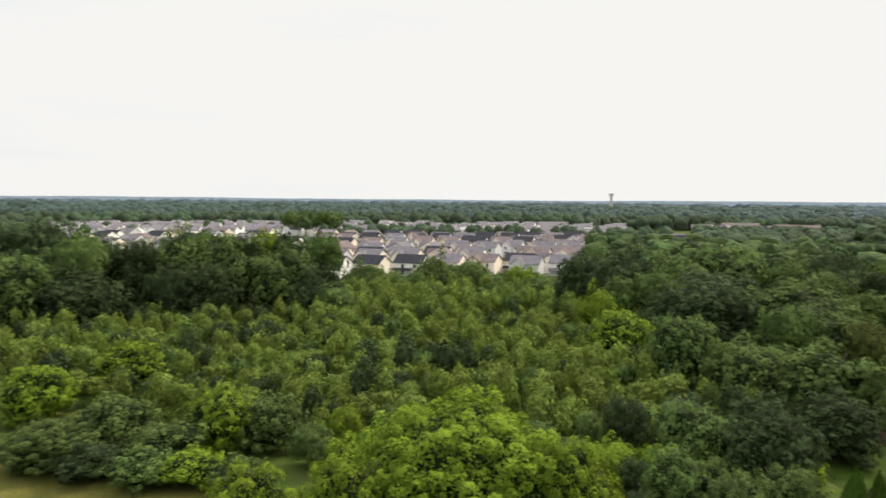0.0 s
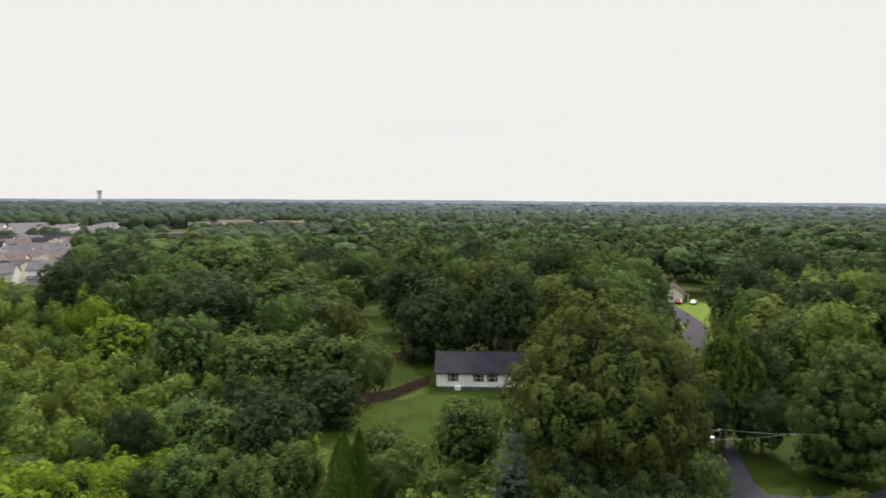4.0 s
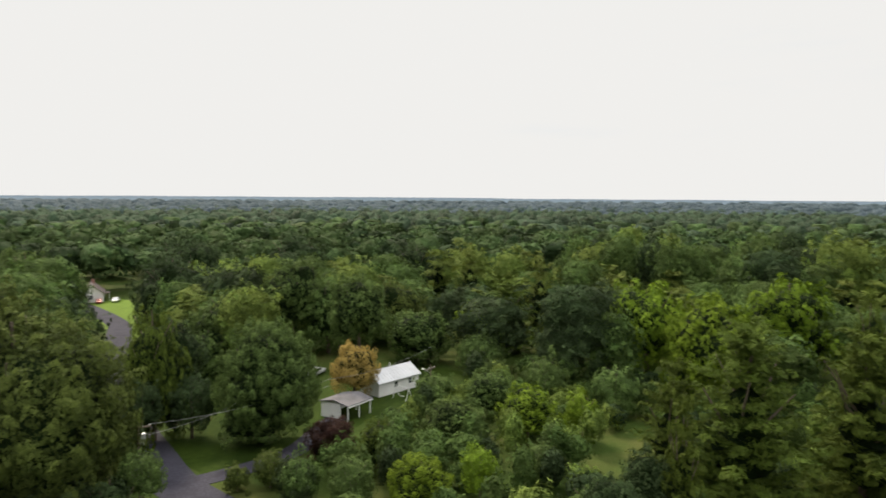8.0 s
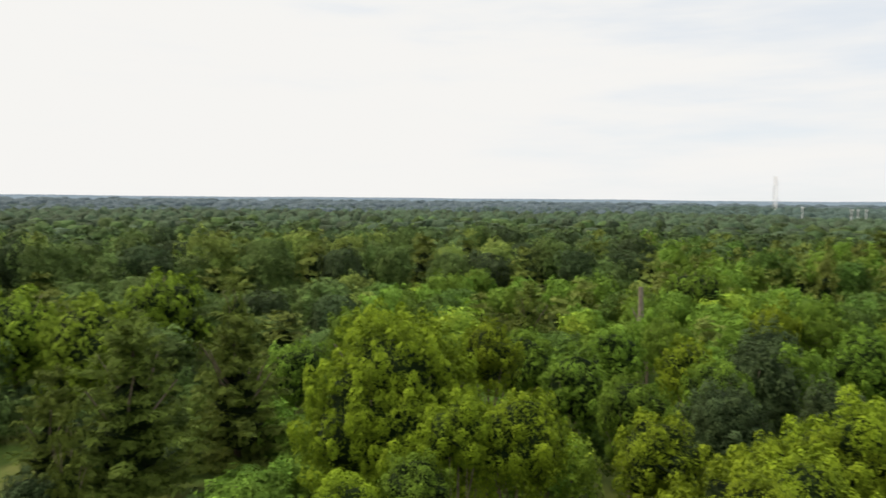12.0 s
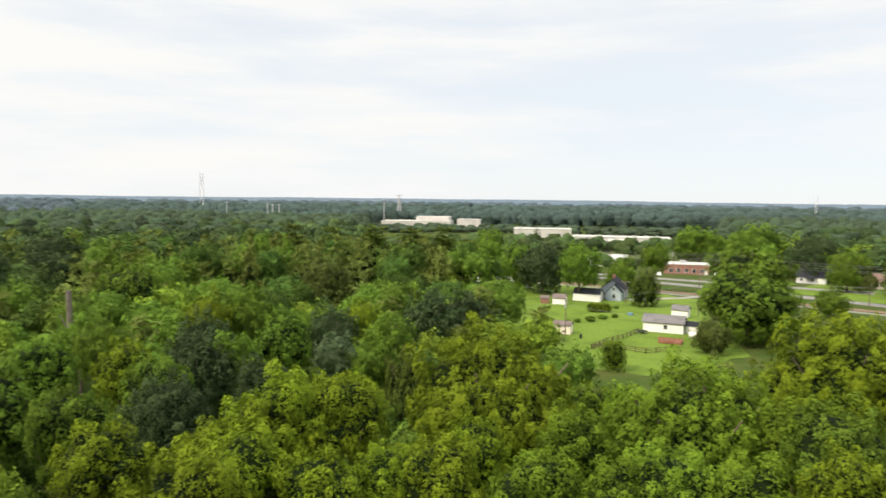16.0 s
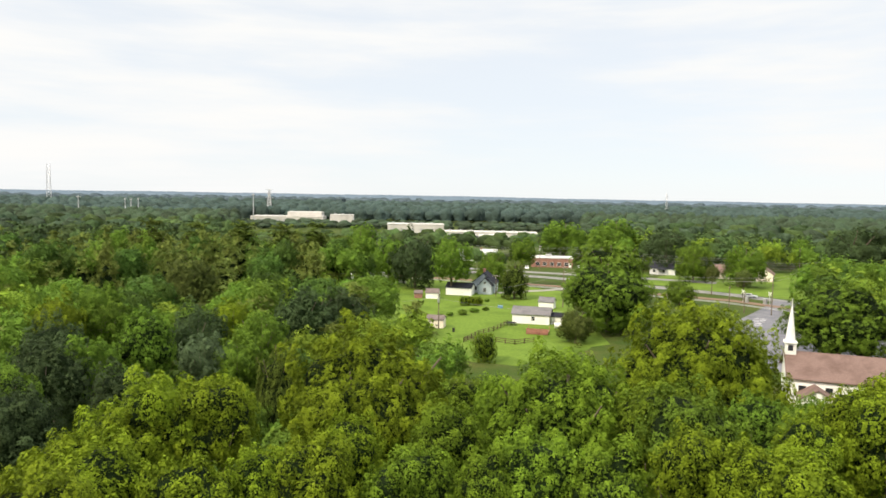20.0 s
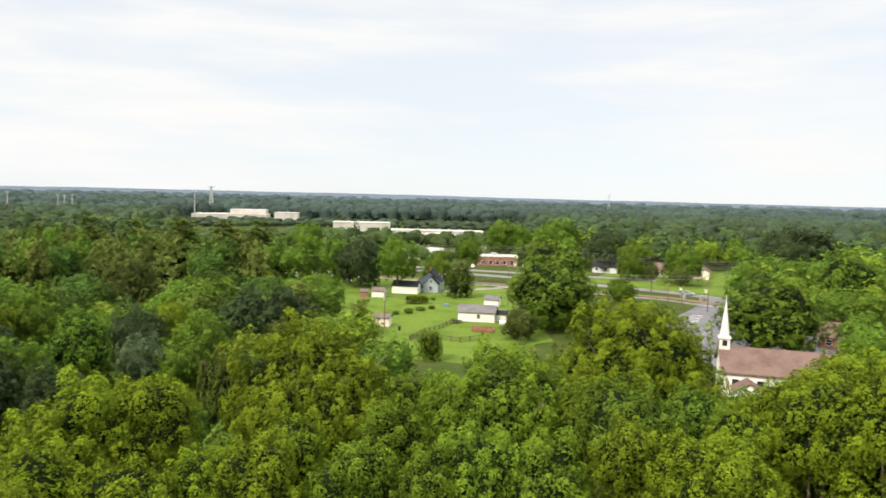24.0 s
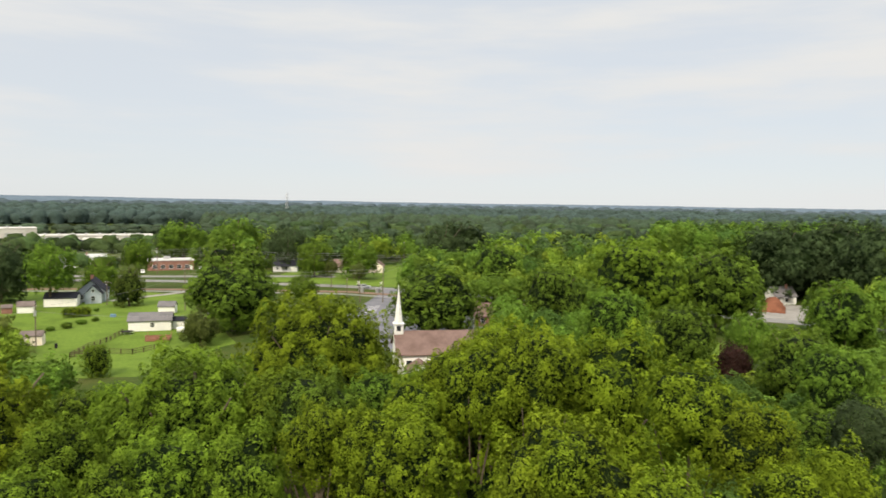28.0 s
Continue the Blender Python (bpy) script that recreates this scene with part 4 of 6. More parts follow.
# south gardens
def blue_house():
    e = thing("blue_house", facing(-54.1, -244.4, 20), "pale blue-grey house with slate gable roof and porch", "house")
    gable_parts(e, 9.5, 8.0, 3.6, 7.0, SIDING["blue"], SHINGLE["slate"], 0.4)
    wing = part("wall", prism([(-2.4, 0), (2.4, 0), (2.4, 3.2), (0, 5.6), (-2.4, 3.2)], -2.0, 2.0), SIDING["blue"], e)
    wing.matrix_basis = pose(-1.0, 6.2, 0)
    wr = part("roof", prism([(-2.8, 2.85), (-2.8, 3.0), (0, 5.85), (2.8, 3.0), (2.8, 2.85), (0, 5.68)], -2.2, 2.3), SHINGLE["slate"], e)
    wr.matrix_basis = pose(-1.0, 6.2, 0)
    window_on(e, "n", 8.25, 1.0, 1.0, 1.0, 1.3)
    window_on(e, "n", 8.25, 1.0, 3.6, 0.7, 0.8)
    window_on(e, "n", 4.8, -2.8, 1.0, 1.0, 1.3)
    window_on(e, 1, 4.0, 0, 1.0, 1.0, 1.3)
    window_on(e, -1, 4.0, 1.5, 1.0, 1.0, 1.3)
    chimney(e, 0.6, -2.0, 5.5, 8.0)


blue_house()
g = shed("garage", -43.8, -237.3, 292, 9.0, 6.0, 2.6, 4.0, SIDING["white"], SHINGLE["slate"], "white garage with slate roof beside the house")
shed("garden_shed", -32.9, -228.1, 288, 4.2, 3.2, 2.0, 3.1, SIDING["white"], SHINGLE["brown"], "small white garden shed with brown roof")
shed("red_shed", -28.2, -229.1, 280, 2.6, 2.4, 1.7, 2.4, BRICK, SHINGLE["brown"], "little red shed on the lawn")
shed("beige_shed", -27.1, -177.2, 290, 4.4, 3.4, 2.2, 3.0, SIDING["cream"], SHINGLE["brown"], "beige garden shed beside a power pole")
shed("barn_shed", -65.7, -206.2, 300, 4.6, 3.4, 2.1, 3.3, SIDING["white"], SHINGLE["grey"], "small barn-like white shed with grey roof")


def white_garage():
    e = thing("white_garage", facing(-54.2, -182.2, 293), "white outbuilding with grey shingle roof on lawn", "outbuilding")
    gable_parts(e, 10.0, 5.6, 2.7, 4.2, SIDING["white"], SHINGLE["grey"], 0.35)
    window_on(e, 1, 2.8, 0.6, 1.0, 0.9, 1.1)
    door_on(e, "n", 5.0, 0.4, 2.4, 2.2, None, "garage_door", 0.02)
    annex = part("annex", prism([(-1.8, 0), (1.8, 0), (1.8, 2.2), (0, 2.9), (-1.8, 2.2)], -1.6, 1.6), SIDING["white"], e)
    annex.matrix_basis = pose(-0.6, 6.8, 0)
    ar = part("annex_roof", prism([(-2.0, 2.05), (-2.0, 2.2), (0, 3.05), (2.0, 2.2), (2.0, 2.05), (0, 2.92)], -1.75, 1.75), SHINGLE["slate"], e)
    ar.matrix_basis = pose(-0.6, 6.8, 0)


white_garage()


def red_deck():
    e = thing("wooden_deck", facing(-51.5, -167.0, 293), "red-brown wooden deck with board railing", "deck")
    for i in range(12):
        part("board", box(-2.0, 2.0, -2.7 + i * 0.45, -2.29 + i * 0.45, 0.55, 0.6), DECK_WOOD, e)
    for i in range(24):
        part("baluster", box(1.95, 2.03, -2.7 + i * 0.225, -2.52 + i * 0.225, 0.1, 1.5), DECK_WOOD, e)
    part("railing", box(1.92, 2.08, -2.75, 2.75, 1.45, 1.55), DECK_WOOD, e)
    for x in (-1.9, 1.9):
        for y in (-2.6, 2.6):
            part("post", box(x - 0.07, x + 0.07, y - 0.07, y + 0.07, 0, 1.55), DECK_WOOD, e)


red_deck()
tub = thing("garden_tank", facing(-58.7, -173.1, 20), "white storage tank beside the deck", "tank")
part("tank", rod((-1.0, 0, 0.8), (1.0, 0, 0.8), 0.7, 0.7, 14), PAINT, tub)
for sx in (-0.6, 0.6):
    part("foot", box(sx - 0.1, sx + 0.1, -0.5, 0.5, 0, 0.4), STEEL, tub)
tramp = thing("trampoline", facing(-47.4, -178.5, 10), "low dark trampoline beside the white outbuilding", "trampoline")
part("mat", rod((0, 0, 0.68), (0, 0, 0.72), 1.5, 1.5, 18), RUBBER, tramp)
for i in range(6):
    part("leg", rod((1.4 * math.cos(i * 1.047), 1.4 * math.sin(i * 1.047), 0), (1.4 * math.cos(i * 1.047), 1.4 * math.sin(i * 1.047), 0.7), 0.04, 0.04, 6), STEEL, tramp)


def rail_fence(line, label, rails=3, height=1.25, gap=2.6, material=None):
    """A post-and-rail fence; each post and rail is a piece of it."""
    x0, y0 = line[0]
    e = thing("rail_fence", pose(x0, y0, 0), label, "fence", "garden fences")
    for (ax, ay), (bx, by) in zip(line, line[1:]):
        k = max(1, round(math.hypot(bx - ax, by - ay) / gap))
        for i in range(k + 1):
            px, py = ax + (bx - ax) * i / k - x0, ay + (by - ay) * i / k - y0
            part("post", box(px - 0.08, px + 0.08, py - 0.08, py + 0.08, 0, height), material or FENCE_WOOD, e)
            if i < k:
                qx, qy = ax + (bx - ax) * (i + 1) / k - x0, ay + (by - ay) * (i + 1) / k - y0
                for r in range(rails):
                    z = height * (r + 0.75) / rails
                    part("rail", rod((px, py, z), (qx, qy, z), 0.07, 0.07, 4), material or FENCE_WOOD, e)


rail_fence([(-46.6, -179.2), (-40.9, -170.5), (-36.1, -165.9), (-30.9, -157.6), (-34.6, -157.8)], "dark post-and-rail fence across the lawn")
rail_fence([(-38.4, -157.1), (-42.3, -154.2), (-47.4, -156.3)], "dark post-and-rail fence near the willow")


def board_fence(line, label, height=1.8):
    x0, y0 = line[0]
    e = thing("board_fence", pose(x0, y0, 0), label, "fence", "board fences")
    for (ax, ay), (bx, by) in zip(line, line[1:]):
        d = math.hypot(bx - ax, by - ay)
        k = max(1, round(d / 2.4))
        ang = math.degrees(math.atan2(by - ay, bx - ax))
        for i in range(k):
            px, py = ax + (bx - ax) * i / k - x0, ay + (by - ay) * i / k - y0
            m = pose(px, py, 0, 0, 0, ang)
            p = part("post", box(-0.07, 0.07, -0.07, 0.07, 0, height + 0.1), FENCE_WOOD, e)
            p.matrix_basis = m
            w = d / k / 8
            for j in range(8):
                b = part("board", box(0.02 + j * w, w * (j + 0.94), -0.015, 0.015, 0.08, height - 0.04 * (j % 2)), FENCE_WOOD, e)
                b.matrix_basis = m


board_fence([(59.5, 93.3), (66.5, 92.8), (77.5, 96.5)], "dark brown board fence beside the white house")
board_fence([(82.5, 115.5), (92.5, 110.5), (99.0, 104.0)], "dark brown board fence behind the white house")


def hedge(x, y, heading, L, W, H):
    e = thing("hedge", facing(x, y, heading), "clipped rounded bright green hedge on the lawn", "hedge")
    for i in range(3):
        c = new("bush", BROAD[1][i])
        c.parent = e
        c.matrix_basis = Matrix.LocRotScale(((i - 1) * L * 0.3, 0, 0), None, (L * 0.24, W * 0.5, H / 2.1))
        c.material_slots[0].link = "OBJECT"
        c.material_slots[0].material = LEAF["bright"]


hedge(-42.8, -212.3, 0, 7.4, 4.2, 3.2)
for x, y, w in ((-37.2, -195.0, 1.2), (-33.1, -193.0, 0.9), (-41.3, -199.1, 1.0), (-45.4, -202.1, 0.9), (-49.5, -219.4, 0.8), (-30.0, -188.9, 1.1), (82, 82, 0.7)):
    e = thing("shrub", pose(x, y, 0, 0, 0, x * 31), "low green shrub on the mown lawn", "shrub", "lawn shrubs")
    c = new("bush", BROAD[2][int(x) % 5])
    c.parent = e
    c.matrix_basis = Matrix.LocRotScale((0, 0, 0), None, (w * 1.6, w * 1.2, w * 0.7))
    c.material_slots[0].link = "OBJECT"
    c.material_slots[0].material = LEAF["mid"]


def trailer(x, y, heading, L, label):
    e = thing("trailer", facing(x, y, heading), label, "trailer")
    part("body", box(-1.25, 1.25, -L / 2, L / 2, 0.6, 3.1, 0.12), SIDING["white"], e)
    for u in (-0.25, 0.2):
        window_on(e, 1, 1.25, u * L, 1.7, 0.9, 0.7)
    part("roof_unit", box(-0.4, 0.4, -0.5, 0.5, 3.1, 3.4, 0.05), PAINT, e)
    for s in (-1, 1):
        part("wheel", rod((s * 1.0, -0.4, 0.36), (s * 1.22, -0.4, 0.36), 0.36, 0.36, 12), RUBBER, e)
    part("hitch", box(-0.1, 0.1, L / 2 - 0.1, L / 2 + 1.2, 0.45, 0.6), STEEL, e)


trailer(-17.1, -280.6, 275, 7.5, "white travel trailer parked at the wood's edge")
trailer(-4.3, -272.4, 250, 6.0, "white travel trailer under the trees")


def swing_set(x, y, heading):
    e = thing("swing_set", facing(x, y, heading), "pale metal garden swing frame on the lawn", "swing")
    for s in (-1.5, 1.5):
        part("leg", rod((s, -0.8, 0), (s, 0, 2.0), 0.06, 0.06, 6), PAINT, e)
        part("leg", rod((s, 0.8, 0), (s, 0, 2.0), 0.06, 0.06, 6), PAINT, e)
    part("crossbar", rod((-1.5, 0, 2.0), (1.5, 0, 2.0), 0.06, 0.06, 6), PAINT, e)
    part("seat", box(-0.3, 0.3, -0.1, 0.1, 0.45, 0.5), PAINT, e)
    for s in (-0.28, 0.28):
        part("chain", rod((s, 0, 0.5), (s, 0, 2.0), 0.015, 0.015, 4), STEEL, e)


swing_set(-12.5, -268.3, 20)
swing_set(111.8, 15.6, 126)
car(-20.7, -262.2, 290, CAR_DARK, "dark car parked under the trees")
car(-25.4, -266.8, 275, CAR_WHITE, "white car parked under the trees")
tarp = thing("garden_tarp", facing(-51.0, -206.7, 30), "blue covered garden chest on the lawn", "chest")
part("chest", box(-0.7, 0.7, -0.45, 0.45, 0, 0.7, 0.06), TARP, tarp)
part("lid", box(-0.76, 0.76, -0.5, 0.5, 0.7, 0.8, 0.03), TARP, tarp)
bin_ = thing("rubbish_bin", facing(-30.5, -170.0, 10), "black plastic rubbish bin on the lawn", "bin")
part("body", prism([(-0.27, 0), (0.27, 0), (0.33, 1.0), (-0.33, 1.0)], -0.3, 0.3), RUBBER, bin_)
part("lid", box(-0.36, 0.36, -0.34, 0.34, 1.0, 1.07, 0.02), RUBBER, bin_)


# ---- church ----
def church():
    e = thing("church", facing(-87.9, -104.1, 298.7), "white church with rose-brown shingle roof and white steeple", "church")
    gable_parts(e, 20.0, 11.0, 4.9, 8.1, SIDING["white"], SHINGLE["rose"], 0.5)
    for u in (-8.0, -4.0, 0, 4.0, 8.0):
        window_on(e, 1, 5.5, u, 1.4, 1.1, 2.2)
        window_on(e, -1, 5.5, u, 1.4, 1.1, 2.2)
    door_on(e, "s", 10.0, 3.0, 1.2, 2.2)
    wing = part("porch_wall", prism([(-2.4, 0), (2.4, 0), (2.4, 2.5), (0, 3.9), (-2.4, 2.5)], -2.2, 2.2), SIDING["white"], e)
    wing.matrix_basis = pose(7.4, -6.2, 0, 0, 0, 90)
    wr = part("porch_roof", prism([(-2.75, 2.28), (-2.75, 2.44), (0, 4.08), (2.75, 2.44), (2.75, 2.28), (0, 3.92)], -2.5, 2.2), SHINGLE["rose"], e)
    wr.matrix_basis = pose(7.4, -6.2, 0, 0, 0, 90)
    st = part("steeple_base", box(-0.9, 0.9, -10.4, -8.6, 6.4, 9.8, 0.04), PAINT, e, "white square steeple base")
    bm = bmesh.new()
    for s in (-1, 1):
        box_into(bm, s * 0.9 - 0.03, s * 0.9 + 0.03, -9.9, -9.1, 8.4, 9.4)
        box_into(bm, -0.4, 0.4, -9.5 + s * 0.9 - 0.03, -9.5 + s * 0.9 + 0.03, 8.4, 9.4)
    part("louvre", bm, SHINGLE["slate"], st, "dark steeple louvres")
    part("cornice", box(-1.15, 1.15, -10.55, -8.45, 9.7, 9.9), PAINT, st)
    part("spire", rod((0, -9.5, 9.9), (0, -9.5, 16.4), 0.85, 0.05, 8), PAINT, e, "slender white octagonal spire")
    bm = box(-0.04, 0.04, -9.54, -9.46, 16.3, 17.3)
    box_into(bm, -0.28, 0.28, -9.54, -9.46, 16.8, 16.9)
    part("finial", bm, PAINT, e)


church()
for i in range(5):
    ribbon("parking_line", [(-124.6 + i * 1.9, -183.2 + i * 2.3), (-121.2 + i * 1.9, -184.2 + i * 2.3)], 0.3, PAINT, 0.1, "white painted parking line", "marking")
car(-146.0, -225.6, 308, CAR_WHITE, "white car on the main road")


# ---- roadside houses and shops ----
def brick_shop():
    e = thing("brick_building", facing(-107.0, -335.6, 285), "low red brick building with flat roof", "shop")
    part("wall", box(-7, 7, -10, 10, 0, 4.4), BRICK, e)
    part("roof", box(-7.2, 7.2, -10.2, 10.2, 4.4, 4.75), FLATROOF, e)
    for u in (-7, -3.5, 0, 3.5, 7):
        window_on(e, 1, 7.0, u, 0.9, 1.8, 1.6)
    door_on(e, 1, 7.0, 8.8)
    part("roof_unit", box(-2, 0, -3, 0, 4.75, 6.0, 0.05), STEEL, e)


brick_shop()


def road_house(x, y, heading, wall, roof, label, L=11.0, W=8.0):
    e = thing("roadside_house", facing(x, y, heading), label, "house", "houses by the road")
    gable_parts(e, L, W, 3.0, 5.8, wall, roof, 0.4)
    for u in (-0.32, 0.05):
        window_on(e, 1, W / 2, u * L, 1.0, 1.1, 1.3)
    door_on(e, 1, W / 2, 0.3 * L)
    window_on(e, "s", L / 2, 0, 1.0, 1.0, 1.2)
    porch = part("porch_roof", box(W / 2, W / 2 + 1.8, -2.0, 2.0, 2.35, 2.5), roof, e)
    for y_ in (-1.8, 1.8):
        part("post", box(W / 2 + 1.55, W / 2 + 1.7, y_ - 0.07, y_ + 0.07, 0, 2.36), PAINT, porch)
    chimney(e, 0.5, 1.5, 4.4, 6.8)
    return e


road_house(-149.6, -300.9, 302, SIDING["grey"], SHINGLE["slate"], "grey roadside house with slate roof")
road_house(-170.7, -283.6, 305, SIDING["cream"], SHINGLE["rose"], "cream roadside house with reddish roof")
road_house(-184.0, -276.5, 35, SIDING["cream"], SHINGLE["rose"], "pale roadside house end-on to the road")
road_house(-133.2, -137.9, 310, BRICK, SHINGLE["rose"], "brick house with reddish roof behind trees", 12, 8)
road_house(-146.5, -94.6, 300, SIDING["white"], SHINGLE["slate"], "white house with dark roof under trees", 9, 7)
road_house(-76.2, -368.2, 280, SIDING["white"], SHINGLE["metal"], "white hall with pale metal roof", 20, 12)
road_house(209.0, 130.0, 60, SIDING["white"], SHINGLE["brown"], "white house at the lane's far end", 10, 7)
car(204.0, 124.5, 60, CAR_RED, "red car parked by the far lane")
car(207.5, 121.0, 70, CAR_WHITE, "white car parked by the far lane")
car(125.5, 34.0, 100, CAR_WHITE, "white van parked behind the golden tree", 5.2)
car(103.5, 40.5, 60, CAR_WHITE, "white car parked under a big tree")
for i, (x, y) in enumerate(((-117.3, -323.3), (-121.4, -326.4), (-126.5, -327.4), (-90.6, -321.3))):
    car(x, y, 15, (CAR_WHITE, CAR_DARK, CAR_RED, CAR_WHITE)[i], "car parked at the brick building")


def works(x, y, heading, L, W, H, label, step=0.0):
    e = thing("works_hall", facing(x, y, heading), label, "hall", "halls of the works")
    part("wall", box(-W / 2, W / 2, -L / 2, L / 2, 0, H), WORKS, e)
    part("roof", box(-W / 2 - 0.3, W / 2 + 0.3, -L / 2 - 0.3, L / 2 + 0.3, H, H + 0.5), WORKS, e)
    for i in range(int(L / 9)):
        part("roof_vent", box(-1, 1, -L / 2 + 4 + i * 9, -L / 2 + 6 + i * 9, H + 0.5, H + 1.6, 0.1), STEEL, e)
        part("dock_door", box(W / 2, W / 2 + 0.1, -L / 2 + 3 + i * 9, -L / 2 + 6.5 + i * 9, 0.2, 4.0), STEEL, e)
    if step:
        part("tower_block", box(-W / 3, W / 3, L / 2 - L * step, L / 2 - 2, H, H + 6), WORKS, e)


works(60, -876, 275, 86, 40, 6.5, "long white works hall above the woods", 0.5)
works(-4.3, -804.2, 275, 26, 20, 11, "small white works hall")
works(-72.1, -651.4, 275, 52, 26, 7.6, "long pale works hall above the trees")
works(-127.5, -576.0, 283, 78, 24, 4.6, "long low white works hall with vents")
for i in range(9):
    e = thing("box_truck", facing(-92 - i * 8.5, -548 - i * 3, 280 + i * 7), "white box truck in the works yard", "truck", "trucks in the yard")
    part("box", box(-1.2, 1.2, -3.5, 2.0, 0.9, 3.8, 0.05), SIDING["white"], e)
    part("cab", box(-1.1, 1.1, 2.1, 4.0, 0.6, 2.7, 0.15), (CAR_WHITE, CAR_RED, CAR_DARK)[i % 3], e)
    for s in (-1, 1):
        for yy in (-2.4, 3.0):
            part("wheel", rod((s * 0.85, yy, 0.5), (s * 1.15, yy, 0.5), 0.5, 0.5, 10), RUBBER, e)

# lot with the red earth mound
bm = bmesh.new()
rng_m = random.Random(9)
grid = [[bm.verts.new((-230 + (i - 9) * 1.0 * 0.94 + (j - 4) * 0.9 * 0.34, -108 + (i - 9) * 0.9 * 0.5 - (j - 4) * 0.94, max(0.0, 4.2 * (1 - ((i - 9) / 9) ** 2) * (1 - ((j - 4) / 4) ** 2)) + rng_m.uniform(0, 0.5) - 0.25)) for j in range(9)] for i in range(19)]
for i in range(18):
    for j in range(8):
        bm.faces.new((grid[i][j], grid[i + 1][j], grid[i + 1][j + 1], grid[i][j + 1]))
mound = part("earth_mound", bm, DIRT, None, "", True)
tagged(mound, "heap of bare red earth on the lot", "mound")
road_house(-246.7, -113.5, 300, SIDING["white"], SHINGLE["grey"], "small white house beyond the earth mound", 8, 6)


# ---- poles, wires, towers ----
def utility_pole(x, y, heading, height=10.0, transformer=False, lamp=False):
    e = thing("utility_pole", facing(x, y, heading), "wooden utility pole with crossarm and insulators", "pole", "utility poles")
    part("pole", rod((0, 0, 0), (0, 0, height), 0.17, 0.11, 8), POLE_WOOD, e)
    arm = part("crossarm", box(-1.3, 1.3, -0.07, 0.07, height - 0.75, height - 0.58), POLE_WOOD, e)
    for u in (-1.15, -0.4, 0.4, 1.15):
        part("insulator", rod((u, 0, height - 0.58), (u, 0, height - 0.38), 0.06, 0.04, 6), PAINT, arm)
    if transformer:
        part("transformer", rod((0.42, 0, height - 2.6), (0.42, 0, height - 1.4), 0.3, 0.3, 12), STEEL, e, "grey transformer can")
    if lamp:
        part("lamp_arm", rod((0, 0, height - 1.4), (0, 1.6, height - 1.0), 0.04, 0.04, 6), STEEL, e)
        part("lamp_head", box(-0.14, 0.14, 1.4, 2.0, height - 1.06, height - 0.92, 0.03), PAINT, e)
    return e


def wire(points, label, sag=0.9, r=0.022):
    """A hanging cable from place to place."""
    bm = bmesh.new()
    line = [Vector(points[0])]
    for a, b in zip(points, points[1:]):
        a, b = Vector(a), Vector(b)
        line += [a.lerp(b, k / 8) - Vector((0, 0, sag * k / 2 * (1 - k / 8))) for k in range(1, 9)]
    rings = []
    for i, c in enumerate(line):
        d = (line[min(i + 1, len(line) - 1)] - line[max(i - 1, 0)]).normalized()
        s = Vector((d.y, -d.x, 0)).normalized()
        u = d.cross(s)
        rings.append([bm.verts.new(c + (s * math.cos(w) + u * math.sin(w)) * r) for w in (0.5, 2.6, 4.7)])
    for p, q in zip(rings, rings[1:]):
        for k in range(3):
            bm.faces.new((p[k], p[(k + 1) % 3], q[(k + 1) % 3], q[k]))
    ob = part("power_cable", bm, CABLE)
    tagged(ob, label, "cable", "overhead cables")


utility_pole(71.0, 39.0, 60, 8.6, True)
wire([(71.6, 38.4, 8.1), (96.0, 24.0, 7.2), (122.0, 12.0, 6.6)], "thin overhead cable beside the lane")
wire([(71.0, 39.2, 6.8), (92.0, 33.0, 6.0), (104.0, 26.0, 4.0)], "thin overhead service cable to the carport", 0.6)
utility_pole(121.0, 11.9, 30, 3.6, False, True)
utility_pole(-27.2, -173.8, 290, 9.6, True)
wire([(-27.2, -173.8, 9.1), (-71.1, -207.2, 10.5)], "thin overhead cable across the lawn", 1.2)
wire([(-27.2, -173.8, 8.2), (40, -150, 9)], "thin overhead cable into the wood", 1.2)
wire([(-27.2, -173.8, 8.0), (-63.9, -162.4, 6)], "thin overhead service cable to the outbuilding", 1.0)
utility_pole(-71.1, -207.2, 300, 13.0, False, False)
utility_pole(-55.2, -231.7, 20, 7.6, False, True)
ROADPOLES = [(-63.9, -327.4), (-94.7, -314.2), (-112.1, -305.0), (-130.0, -189.4), (-152.2, -289.7), (-183.0, -241.9), (-213.8, -294.8), (-124.3, -194.5), (-126.0, -205.7), (-158.4, -254.1)]
for i, (x, y) in enumerate(ROADPOLES):
    utility_pole(x, y, 310, (11, 12, 12, 12, 10, 11, 13, 6.5, 7, 11)[i], i in (1, 5), i == 4)
for dz in (0.2, 1.1, 2.2, 3.0):
    wire([(-63.9, -327.4, 11.2 - dz), (-112.1, -305.0, 12 - dz), (-158.4, -254.1, 11.4 - dz), (-183.0, -241.9, 11.2 - dz), (-238.5, -193.0, 11.5 - dz)], "overhead cables along the main road", 1.0, 0.03)
for dz in (0.3, 1.3):
    wire([(-71.1, -207.2, 12.6 - dz), (-130.0, -189.4, 11.6 - dz), (-183.0, -241.9, 11 - dz)], "overhead cables across the side road", 1.0, 0.03)


